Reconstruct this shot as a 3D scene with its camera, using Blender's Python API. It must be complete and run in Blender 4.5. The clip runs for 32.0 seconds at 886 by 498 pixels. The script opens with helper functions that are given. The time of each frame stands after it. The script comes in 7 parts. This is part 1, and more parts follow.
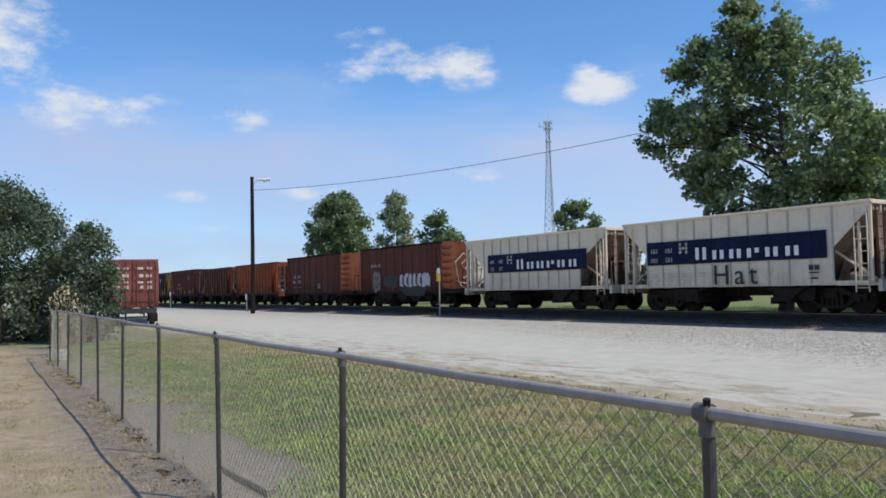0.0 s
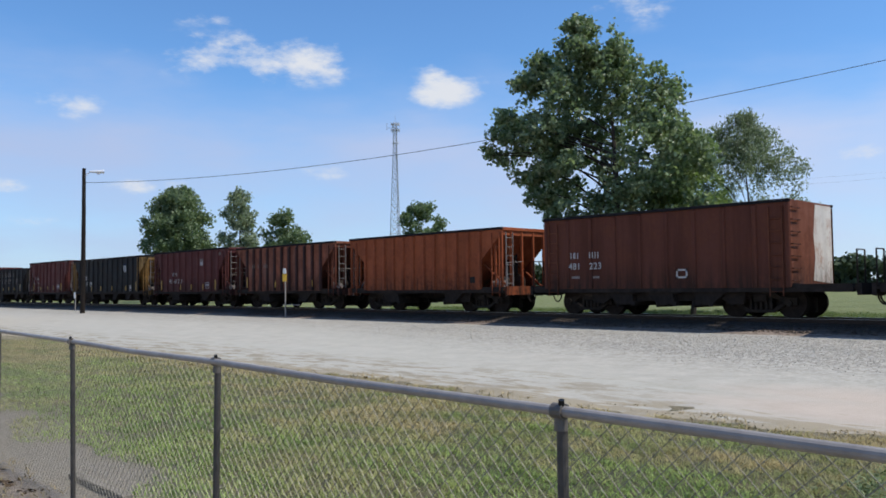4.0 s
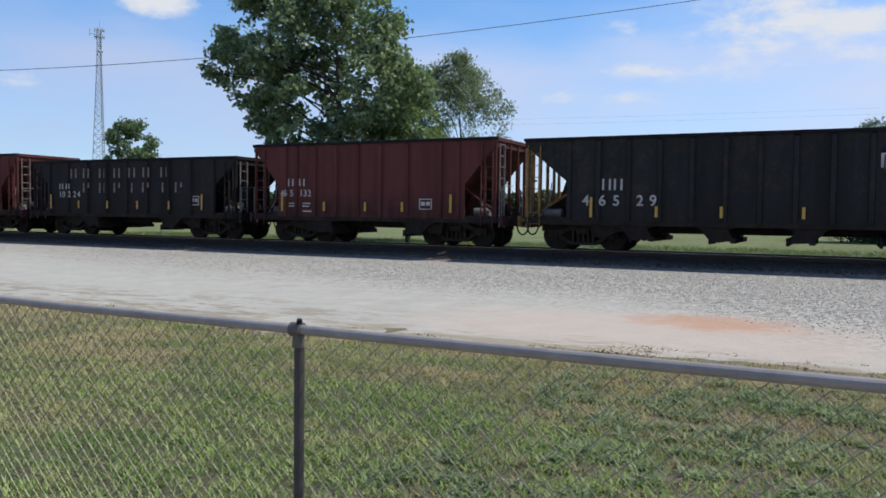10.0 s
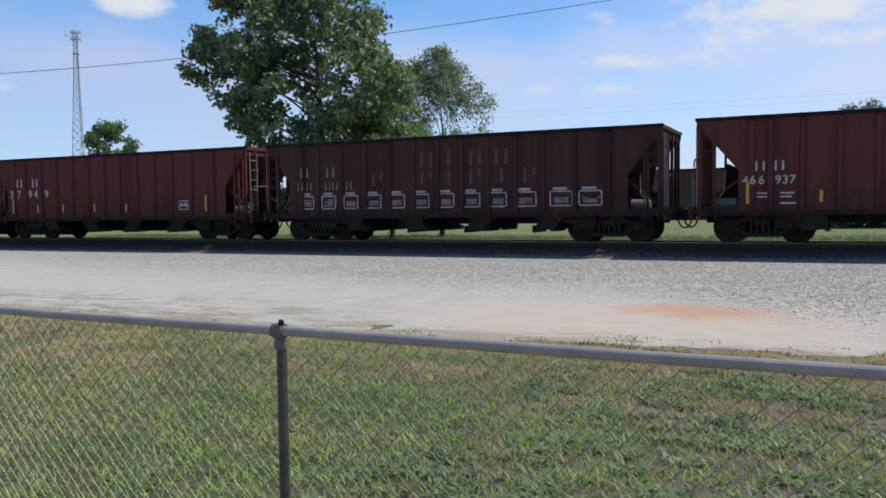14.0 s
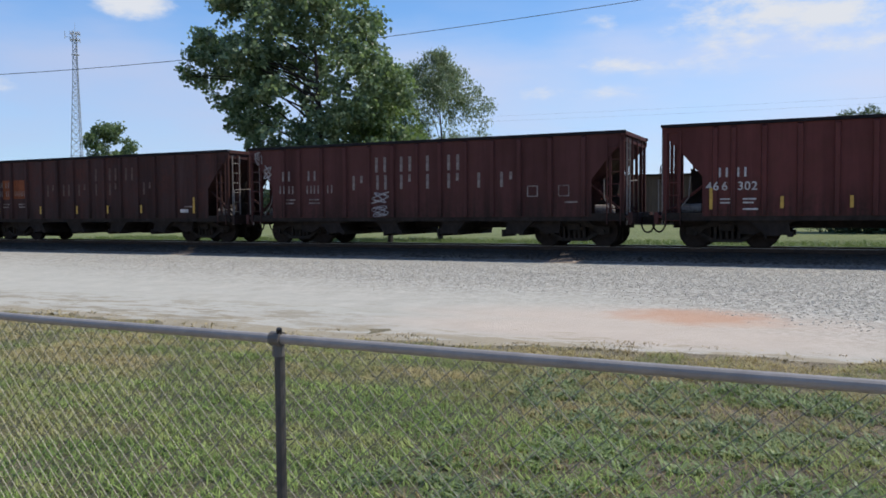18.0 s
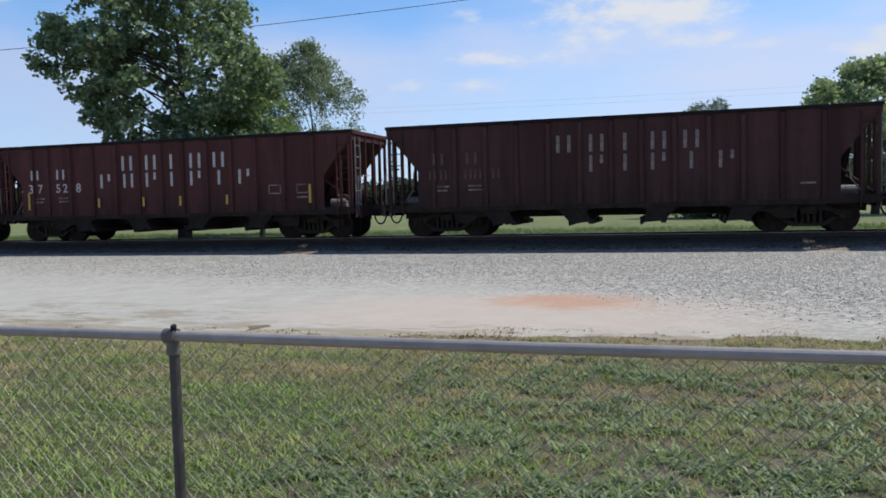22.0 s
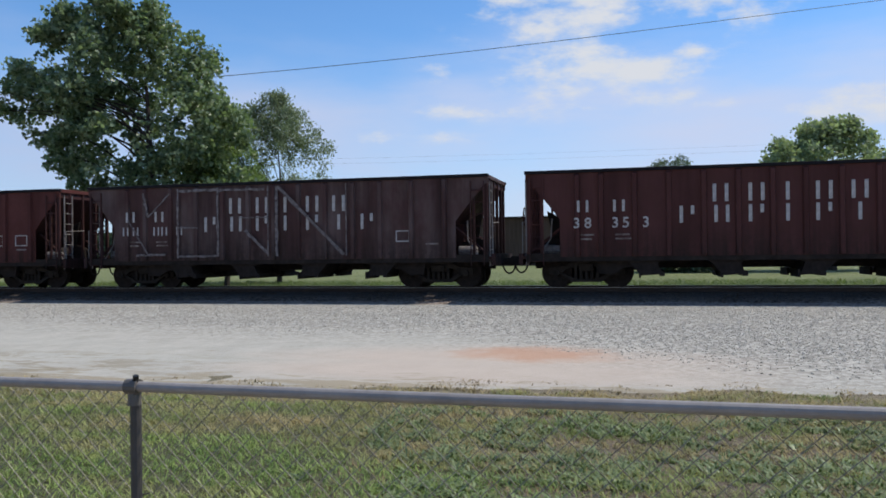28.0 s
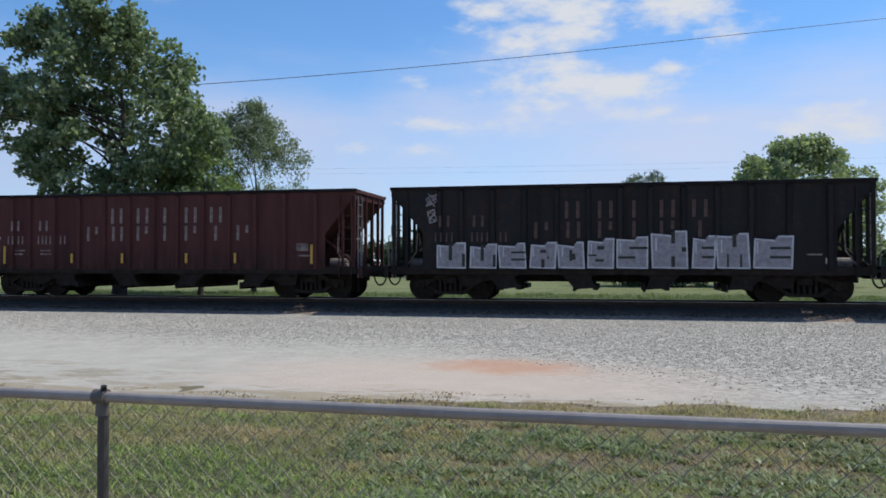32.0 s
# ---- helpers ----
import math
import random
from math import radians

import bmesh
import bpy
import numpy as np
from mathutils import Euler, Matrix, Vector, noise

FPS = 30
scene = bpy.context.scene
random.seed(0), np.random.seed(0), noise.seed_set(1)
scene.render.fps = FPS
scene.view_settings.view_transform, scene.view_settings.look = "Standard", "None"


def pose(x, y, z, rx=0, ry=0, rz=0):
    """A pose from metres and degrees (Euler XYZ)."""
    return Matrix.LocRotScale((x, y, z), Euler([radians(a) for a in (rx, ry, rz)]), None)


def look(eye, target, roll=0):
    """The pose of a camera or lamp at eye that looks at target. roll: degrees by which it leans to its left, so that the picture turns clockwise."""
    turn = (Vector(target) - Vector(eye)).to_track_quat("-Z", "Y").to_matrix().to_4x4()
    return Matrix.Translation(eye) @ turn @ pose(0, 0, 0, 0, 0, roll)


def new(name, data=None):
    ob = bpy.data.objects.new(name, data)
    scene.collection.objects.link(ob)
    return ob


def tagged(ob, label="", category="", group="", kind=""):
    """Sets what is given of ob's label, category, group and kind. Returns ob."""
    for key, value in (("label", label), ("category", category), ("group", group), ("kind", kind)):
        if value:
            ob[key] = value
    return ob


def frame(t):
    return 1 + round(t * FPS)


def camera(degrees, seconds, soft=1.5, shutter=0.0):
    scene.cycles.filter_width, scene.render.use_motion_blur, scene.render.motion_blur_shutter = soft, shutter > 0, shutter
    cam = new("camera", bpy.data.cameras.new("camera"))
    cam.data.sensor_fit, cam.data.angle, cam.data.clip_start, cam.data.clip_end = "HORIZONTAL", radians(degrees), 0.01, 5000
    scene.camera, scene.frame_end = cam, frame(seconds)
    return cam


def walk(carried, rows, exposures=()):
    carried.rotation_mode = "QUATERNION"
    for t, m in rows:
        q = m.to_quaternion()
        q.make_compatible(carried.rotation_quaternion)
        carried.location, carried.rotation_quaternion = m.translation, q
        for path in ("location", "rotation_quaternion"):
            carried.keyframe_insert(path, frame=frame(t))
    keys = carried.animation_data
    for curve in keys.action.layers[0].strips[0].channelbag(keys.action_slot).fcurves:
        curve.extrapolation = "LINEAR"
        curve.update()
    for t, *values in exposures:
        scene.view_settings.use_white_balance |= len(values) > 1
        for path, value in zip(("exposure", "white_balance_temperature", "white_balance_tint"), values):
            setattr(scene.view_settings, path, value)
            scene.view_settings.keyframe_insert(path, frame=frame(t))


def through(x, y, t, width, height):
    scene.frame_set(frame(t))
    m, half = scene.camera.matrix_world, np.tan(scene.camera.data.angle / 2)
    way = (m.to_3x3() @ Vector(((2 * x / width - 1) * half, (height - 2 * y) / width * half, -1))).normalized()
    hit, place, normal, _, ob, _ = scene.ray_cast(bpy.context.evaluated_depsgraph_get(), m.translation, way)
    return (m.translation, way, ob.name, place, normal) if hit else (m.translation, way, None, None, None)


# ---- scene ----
cam = camera(57.35, 32.0, soft=1.7)

PATH = [
    (0.0, pose(-0.206, 0.485, 1.598, 92.855, 1.103, 57.117)),
    (0.5, pose(-0.218, 0.485, 1.595, 91.708, 1.466, 58.634)),
    (1.0, pose(-0.221, 0.476, 1.594, 91.183, 2.617, 58.892)),
    (1.5, pose(-0.191, 0.459, 1.600, 92.138, 2.998, 57.514)),
    (2.0, pose(-0.135, 0.432, 1.602, 92.538, 2.417, 53.939)),
    (2.5, pose(-0.089, 0.388, 1.601, 92.831, 1.329, 49.612)),
    (4.5, pose(-0.014, 0.113, 1.675, 92.650, -0.993, 44.401)),
    (5.0, pose(0.001, 0.073, 1.680, 92.993, -3.155, 39.689)),
    (5.5, pose(-0.036, 0.052, 1.677, 92.096, -2.038, 32.778)),
    (6.0, pose(-0.048, 0.035, 1.670, 89.918, -1.726, 32.257)),
    (6.5, pose(-0.033, 0.057, 1.668, 89.256, -3.050, 34.674)),
    (7.0, pose(0.001, 0.058, 1.669, 90.856, -2.472, 37.057)),
    (7.5, pose(0.034, 0.017, 1.684, 90.948, 1.060, 35.774)),
    (8.0, pose(0.035, -0.032, 1.700, 92.835, 2.262, 31.246)),
    (8.5, pose(0.052, -0.064, 1.693, 90.441, 0.902, 28.232)),
    (9.0, pose(0.039, -0.040, 1.673, 88.855, -1.559, 26.741)),
    (9.5, pose(0.035, -0.037, 1.665, 88.143, -0.442, 28.590)),
    (10.0, pose(0.043, -0.032, 1.663, 87.564, -0.721, 26.491)),
    (10.5, pose(0.068, -0.037, 1.673, 88.496, -0.237, 23.334)),
    (11.0, pose(0.090, -0.048, 1.674, 87.315, 0.334, 21.798)),
    (11.5, pose(0.103, -0.057, 1.674, 87.336, 0.927, 21.177)),
    (12.0, pose(0.098, -0.058, 1.675, 87.869, 0.637, 22.099)),
    (12.5, pose(0.089, -0.065, 1.677, 88.181, 0.078, 24.107)),
    (13.0, pose(0.082, -0.058, 1.677, 87.997, -0.093, 24.905)),
    (13.5, pose(0.070, -0.043, 1.672, 87.646, 0.319, 25.298)),
    (14.0, pose(0.069, -0.039, 1.673, 87.192, 0.727, 25.374)),
    (14.5, pose(0.076, -0.051, 1.671, 87.073, 0.536, 25.437)),
    (16.5, pose(0.071, -0.053, 1.670, 87.030, 0.679, 26.671)),
    (17.0, pose(0.072, -0.055, 1.674, 86.992, 0.966, 26.698)),
    (17.5, pose(0.071, -0.057, 1.680, 86.863, 0.973, 26.545)),
    (18.0, pose(0.073, -0.046, 1.694, 87.399, 0.412, 25.266)),
    (18.5, pose(0.080, -0.063, 1.695, 87.830, 0.561, 24.141)),
    (19.0, pose(0.071, -0.072, 1.698, 88.554, 0.654, 19.701)),
    (19.5, pose(0.027, -0.069, 1.701, 88.270, 0.796, 17.606)),
    (20.0, pose(-0.012, -0.073, 1.703, 87.532, 0.422, 16.459)),
    (20.5, pose(-0.014, -0.090, 1.696, 87.836, 0.293, 18.505)),
    (21.0, pose(-0.021, -0.086, 1.686, 87.069, 0.962, 20.225)),
    (21.5, pose(-0.026, -0.072, 1.681, 86.713, 1.554, 18.148)),
    (22.0, pose(-0.021, -0.066, 1.679, 86.722, 1.417, 16.245)),
    (22.5, pose(-0.016, -0.072, 1.679, 87.719, 1.923, 15.474)),
    (23.0, pose(-0.005, -0.085, 1.682, 88.307, 2.176, 15.955)),
    (23.5, pose(-0.017, -0.086, 1.688, 89.089, 2.671, 18.936)),
    (24.0, pose(-0.024, -0.091, 1.694, 90.677, -0.665, 15.829)),
    (24.5, pose(-0.029, -0.080, 1.687, 89.181, -0.984, 15.500)),
    (25.0, pose(-0.026, -0.078, 1.687, 88.930, 0.786, 16.395)),
    (25.5, pose(-0.022, -0.082, 1.683, 90.307, -0.438, 14.462)),
    (27.5, pose(-0.011, -0.099, 1.685, 90.417, 0.539, 14.022)),
    (28.0, pose(-0.009, -0.101, 1.686, 90.287, 0.673, 13.901)),
    (28.5, pose(-0.008, -0.101, 1.682, 90.381, 0.622, 13.824)),
    (29.0, pose(-0.011, -0.098, 1.684, 91.025, 0.544, 14.070)),
    (29.5, pose(-0.012, -0.097, 1.684, 90.601, 0.735, 14.052)),
    (30.0, pose(-0.004, -0.109, 1.684, 90.811, 0.367, 13.751)),
    (30.5, pose(-0.007, -0.105, 1.685, 90.860, 0.364, 13.159)),
    (31.0, pose(0.004, -0.118, 1.689, 91.088, 0.449, 13.084)),
    (31.5, pose(0.011, -0.125, 1.690, 91.326, 0.263, 12.744)),
    (32.0, pose(0.021, -0.135, 1.694, 91.103, -0.016, 12.204)),
]
walk(cam, PATH, [(0.0, 0.0), (14.0, 0.0), (25.0, -0.02), (28.0, -0.09), (32.0, -0.09)])

# ---- light ----
SUN = Vector((0.56, 0.355, 1.0)).normalized()
world = bpy.data.worlds.new("sky")
scene.world = world
world.use_nodes = True
wn, wl = world.node_tree.nodes, world.node_tree.links
wn.clear()
sky = wn.new("ShaderNodeTexSky")
sky.sky_type, sky.sun_disc = "NISHITA", False
sky.sun_elevation = math.asin(SUN.z)
sky.sun_rotation = math.atan2(SUN.x, SUN.y)
sky.altitude, sky.air_density, sky.dust_density, sky.ozone_density = 100, 1.0, 0.15, 3.0
sun_data = bpy.data.lights.new("sun", "SUN")
sun_data.energy, sun_data.angle, sun_data.color = 4.3, radians(0.5), (1.0, 0.945, 0.855)
sun = new("sun", sun_data)
sun.matrix_world = look(SUN * 100, (0, 0, 0))


def wnode(kind, **values):
    n = wn.new("ShaderNode" + kind)
    for k, v in values.items():
        if k == "op":
            n.operation = v
        else:
            n.inputs[int(k[1:])].default_value = v
    return n


# Clouds: azimuth to the left of +y and elevation in degrees, half sizes, softness of the edge, density.
CLOUDS = [
    (58.5, 15.7, 5.6, 1.35, 0.9), (60.5, 15.3, 3.2, 0.8, 0.6), (45.8, 14.05, 2.1, 1.1, 1.5), (80.9, 12.0, 4.2, 1.3, 0.85), (87.0, 16.0, 4.6, 2.5, 0.95),
    (71.2, 12.0, 1.8, 0.75, 0.7), (75.0, 6.65, 1.2, 0.42, 0.6), (67.2, 6.8, 1.1, 0.4, 0.65), (63.7, 7.0, 1.0, 0.35, 0.6), (54.8, 8.1, 1.5, 0.45, 0.55), (62.5, 18.0, 3.0, 0.5, 0.25),
    (79.5, 4.7, 2.6, 0.3, 0.45), (72.5, 4.4, 1.8, 0.3, 0.4), (58.0, 5.6, 1.6, 0.3, 0.35),
    (1.2, 12.0, 6.4, 1.55, 1.15), (-0.6, 12.0, 3.6, 1.1, 1.5), (7.4, 12.6, 3.0, 1.1, 0.85), (-3.2, 13.2, 1.2, 1.0, 1.1), (4.0, 13.6, 4.4, 1.1, 0.75), (1.8, 15.9, 8.0, 1.6, 1.0), (6.6, 15.9, 2.6, 1.4, 1.2), (4.4, 17.7, 6.0, 1.7, 1.25), (-2.6, 17.0, 4.4, 1.7, 1.2), (3.0, 20.6, 7.0, 1.8, 0.9),
    (14.4, 12.35, 1.4, 0.8, 0.85), (10.7, 12.75, 1.7, 0.65, 0.65), (16.3, 8.1, 3.3, 0.45, 0.7), (12.7, 10.0, 2.9, 0.5, 0.5), (-13.8, 9.0, 3.8, 1.1, 1.15), (-4.8, 9.85, 1.3, 0.32, 0.4), (6.0, 10.2, 6.5, 1.0, 0.36), (3.4, 8.0, 1.4, 0.5, 0.35), (22.0, 9.6, 3.6, 0.8, 0.3),
    (33.0, 18.5, 3.0, 1.0, 0.3), (-17.5, 20.5, 4.0, 2.0, 0.6), (115, 22, 9, 4, 0.9), (150, 30, 14, 6, 0.8), (200, 24, 12, 5, 0.9), (260, 28, 14, 6, 0.8), (310, 22, 9, 4, 0.9), (-35, 26, 8, 4, 0.8),
]
coord = wn.new("ShaderNodeTexCoord")
sep = wn.new("ShaderNodeSeparateXYZ")
wl.new(coord.outputs["Generated"], sep.inputs[0])
wob = wn.new("ShaderNodeTexNoise")
wob.inputs["Scale"].default_value, wob.inputs["Detail"].default_value, wob.inputs["Roughness"].default_value = 16, 9, 0.62
wisp = wn.new("ShaderNodeMapping")
wisp.inputs["Scale"].default_value, wisp.inputs["Rotation"].default_value = (0.8, 0.8, 1.9), (0.0, radians(9), 0.0)
wl.new(coord.outputs["Generated"], wisp.inputs[0])
wl.new(wisp.outputs[0], wob.inputs["Vector"])
wob_big = wn.new("ShaderNodeTexNoise")
wob_big.inputs["Scale"].default_value, wob_big.inputs["Detail"].default_value = 7, 4
wl.new(coord.outputs["Generated"], wob_big.inputs["Vector"])
mask = None
for az, el, w, h, dens in CLOUDS:
    a, e = radians(az), radians(el)
    mid = Vector((-math.sin(a) * math.cos(e), math.cos(a) * math.cos(e), math.sin(e)))
    side = Vector((math.cos(a), math.sin(a), 0))
    up = side.cross(mid) * -1 if side.cross(mid).z < 0 else side.cross(mid)
    dots = []
    for v, s in ((side, math.radians(w)), (up, math.radians(h)), (mid, None)):
        d = wn.new("ShaderNodeVectorMath")
        d.operation = "DOT_PRODUCT"
        wl.new(coord.outputs["Generated"], d.inputs[0])
        d.inputs[1].default_value = v if s is None else v / (s * 0.86)
        dots.append(d.outputs["Value"])
    hyp = wn.new("ShaderNodeCombineXYZ")
    wl.new(dots[0], hyp.inputs[0])
    wl.new(dots[1], hyp.inputs[1])
    r = wn.new("ShaderNodeVectorMath")
    r.operation = "LENGTH"
    wl.new(hyp.outputs[0], r.inputs[0])
    fall = wn.new("ShaderNodeMapRange")
    fall.interpolation_type = "SMOOTHSTEP"
    fall.inputs[1].default_value, fall.inputs[2].default_value = 2.1, 0.25
    fall.inputs[3].default_value, fall.inputs[4].default_value = 0.0, dens
    wl.new(r.outputs["Value"], fall.inputs[0])
    front = wnode("Math", op="GREATER_THAN", i1=0.3)
    wl.new(dots[2], front.inputs[0])
    both = wnode("Math", op="MULTIPLY")
    wl.new(fall.outputs[0], both.inputs[0])
    wl.new(front.outputs[0], both.inputs[1])
    if mask is None:
        mask = both.outputs[0]
    else:
        top = wnode("Math", op="MAXIMUM")
        wl.new(mask, top.inputs[0])
        wl.new(both.outputs[0], top.inputs[1])
        mask = top.outputs[0]
# the cloud body is cut out of the blobs by fine noise
mix_n = wnode("Math", op="MULTIPLY_ADD", i1=0.55)
wl.new(wob_big.outputs["Fac"], mix_n.inputs[0])
wl.new(wob.outputs["Fac"], mix_n.inputs[2])
cut = wnode("Math", op="SUBTRACT", i1=0.80)
wl.new(mix_n.outputs[0], cut.inputs[0])
amp = wnode("Math", op="MULTIPLY_ADD", i1=3.9)
wl.new(cut.outputs[0], amp.inputs[0])
wl.new(mask, amp.inputs[2])
body_c = wn.new("ShaderNodeMapRange")
body_c.interpolation_type = "SMOOTHSTEP"
body_c.inputs[1].default_value, body_c.inputs[2].default_value = 0.12, 1.35
wl.new(amp.outputs[0], body_c.inputs[0])
keep = wnode("Math", op="MULTIPLY")
wl.new(body_c.outputs[0], keep.inputs[0])
gate = wn.new("ShaderNodeMapRange")
gate.inputs[1].default_value, gate.inputs[2].default_value = 0.0, 0.25
wl.new(mask, gate.inputs[0])
wl.new(gate.outputs[0], keep.inputs[1])
# thin haze veil low over the horizon, streaked
veil_map = wn.new("ShaderNodeMapping")
veil_map.inputs["Scale"].default_value = (2.0, 2.0, 7)
wl.new(coord.outputs["Generated"], veil_map.inputs[0])
veil_n = wn.new("ShaderNodeTexNoise")
veil_n.inputs["Scale"].default_value, veil_n.inputs["Detail"].default_value = 2.2, 6
wl.new(veil_map.outputs[0], veil_n.inputs["Vector"])
veil_r = wn.new("ShaderNodeMapRange")
veil_r.inputs[1].default_value, veil_r.inputs[2].default_value, veil_r.inputs[4].default_value = 0.10, 0.75, 1.0
veil_r.inputs[3].default_value = 0.30
wl.new(veil_n.outputs["Fac"], veil_r.inputs[0])
low = wn.new("ShaderNodeMapRange")
low.interpolation_type = "SMOOTHSTEP"
low.inputs[1].default_value, low.inputs[2].default_value, low.inputs[4].default_value = 0.285, 0.145, 0.92
ragged_z = wnode("Math", op="MULTIPLY_ADD", i1=-0.13)
wl.new(veil_n.outputs["Fac"], ragged_z.inputs[0])
raise_z = wnode("Math", op="ADD", i1=0.065)
wl.new(sep.outputs["Z"], raise_z.inputs[0])
wl.new(raise_z.outputs[0], ragged_z.inputs[2])
wl.new(ragged_z.outputs[0], low.inputs[0])
veil = wnode("Math", op="MULTIPLY")
wl.new(veil_r.outputs[0], veil.inputs[0])
wl.new(low.outputs[0], veil.inputs[1])
# the veil is duller away from the sun's side
toward = wn.new("ShaderNodeMapRange")
toward.inputs[1].default_value, toward.inputs[2].default_value = -0.95, -0.15
wl.new(sep.outputs["X"], toward.inputs[0])
veil_col = wn.new("ShaderNodeMix")
veil_col.data_type = "RGBA"
veil_col.inputs[6].default_value = (4.2, 5.0, 7.15, 1)
veil_col.inputs[7].default_value = (5.6, 6.3, 8.3, 1)
wl.new(toward.outputs[0], veil_col.inputs[0])
haze = wn.new("ShaderNodeMix")
haze.data_type = "RGBA"
wl.new(veil_col.outputs[2], haze.inputs[7])
wl.new(veil.outputs[0], haze.inputs[0])
tint = wn.new("ShaderNodeMix")
tint.data_type = "RGBA"
tint.inputs[7].default_value = (6.7, 7.0, 7.6, 1)
wl.new(keep.outputs[0], tint.inputs[0])
hue = wn.new("ShaderNodeMix")
hue.data_type, hue.blend_type = "RGBA", "MULTIPLY"
hue.inputs[0].default_value = 1.0
hue.inputs[7].default_value = (0.86, 1.21, 1.52, 1)
wl.new(sky.outputs[0], hue.inputs[6])
wl.new(hue.outputs[2], haze.inputs[6])
wl.new(haze.outputs[2], tint.inputs[6])
bg = wn.new("ShaderNodeBackground")
bg.inputs["Strength"].default_value = 0.11
wl.new(tint.outputs[2], bg.inputs["Color"])
wout = wn.new("ShaderNodeOutputWorld")
wl.new(bg.outputs[0], wout.inputs["Surface"])


# ---- materials ----
class Mat:
    """A small builder of node materials."""

    def __init__(self, name, rough=0.7, metal=0.0):
        self.m = bpy.data.materials.new(name)
        self.m.use_nodes = True
        self.n, self.l = self.m.node_tree.nodes, self.m.node_tree.links
        self.b = self.n["Principled BSDF"]
        self.b.inputs["Roughness"].default_value, self.b.inputs["Metallic"].default_value = rough, metal
        self.co = self.n.new("ShaderNodeTexCoord").outputs["Object"]

    def noise(self, scale, detail=5, rough=0.6, stretch=None, co=None):
        co = co or self.co
        if stretch:
            mp = self.n.new("ShaderNodeMapping")
            mp.inputs["Scale"].default_value = stretch
            self.l.new(co, mp.inputs[0])
            co = mp.outputs[0]
        t = self.n.new("ShaderNodeTexNoise")
        t.inputs["Scale"].default_value, t.inputs["Detail"].default_value, t.inputs["Roughness"].default_value = scale, detail, rough
        self.l.new(co, t.inputs["Vector"])
        return t.outputs["Fac"]

    def cells(self, scale, feature="F1", out="Distance", co=None):
        t = self.n.new("ShaderNodeTexVoronoi")
        t.feature = feature
        t.inputs["Scale"].default_value = scale
        self.l.new(co or self.co, t.inputs["Vector"])
        return t.outputs[out]

    def ramp(self, fac, lo, hi, a=0.0, b=1.0):
        r = self.n.new("ShaderNodeMapRange")
        r.inputs[1].default_value, r.inputs[2].default_value, r.inputs[3].default_value, r.inputs[4].default_value = lo, hi, a, b
        self.l.new(fac, r.inputs[0])
        return r.outputs[0]

    def math(self, op, a, b):
        m = self.n.new("ShaderNodeMath")
        m.operation = op
        for i, v in enumerate((a, b)):
            if isinstance(v, (int, float)):
                m.inputs[i].default_value = v
            else:
                self.l.new(v, m.inputs[i])
        return m.outputs[0]

    def mix(self, fac, a, b, kind="MIX"):
        m = self.n.new("ShaderNodeMix")
        m.data_type, m.blend_type = "RGBA", kind
        for i, v in ((0, fac), (6, a), (7, b)):
            if isinstance(v, (int, float)):
                m.inputs[i].default_value = v
            elif isinstance(v, tuple):
                m.inputs[i].default_value = (*v[:3], 1)
            else:
                self.l.new(v, m.inputs[i])
        return m.outputs[2]

    def axis(self, which):
        s = self.n.new("ShaderNodeSeparateXYZ")
        self.l.new(self.co, s.inputs[0])
        return s.outputs[which]

    def world_co(self):
        return self.n.new("ShaderNodeNewGeometry").outputs["Position"]

    def random(self, island=False):
        if island:
            return self.n.new("ShaderNodeNewGeometry").outputs["Random Per Island"]
        return self.n.new("ShaderNodeObjectInfo").outputs["Random"]

    def bump(self, height, strength=0.3, distance=0.02):
        b = self.n.new("ShaderNodeBump")
        b.inputs["Strength"].default_value, b.inputs["Distance"].default_value = strength, distance
        self.l.new(height, b.inputs["Height"])
        self.l.new(b.outputs[0], self.b.inputs["Normal"])

    def done(self, colour, rough=None):
        if isinstance(colour, tuple):
            self.b.inputs["Base Color"].default_value = (*colour, 1)
        else:
            self.l.new(colour, self.b.inputs["Base Color"])
        if rough is not None:
            self.l.new(rough, self.b.inputs["Roughness"])
        return self.m


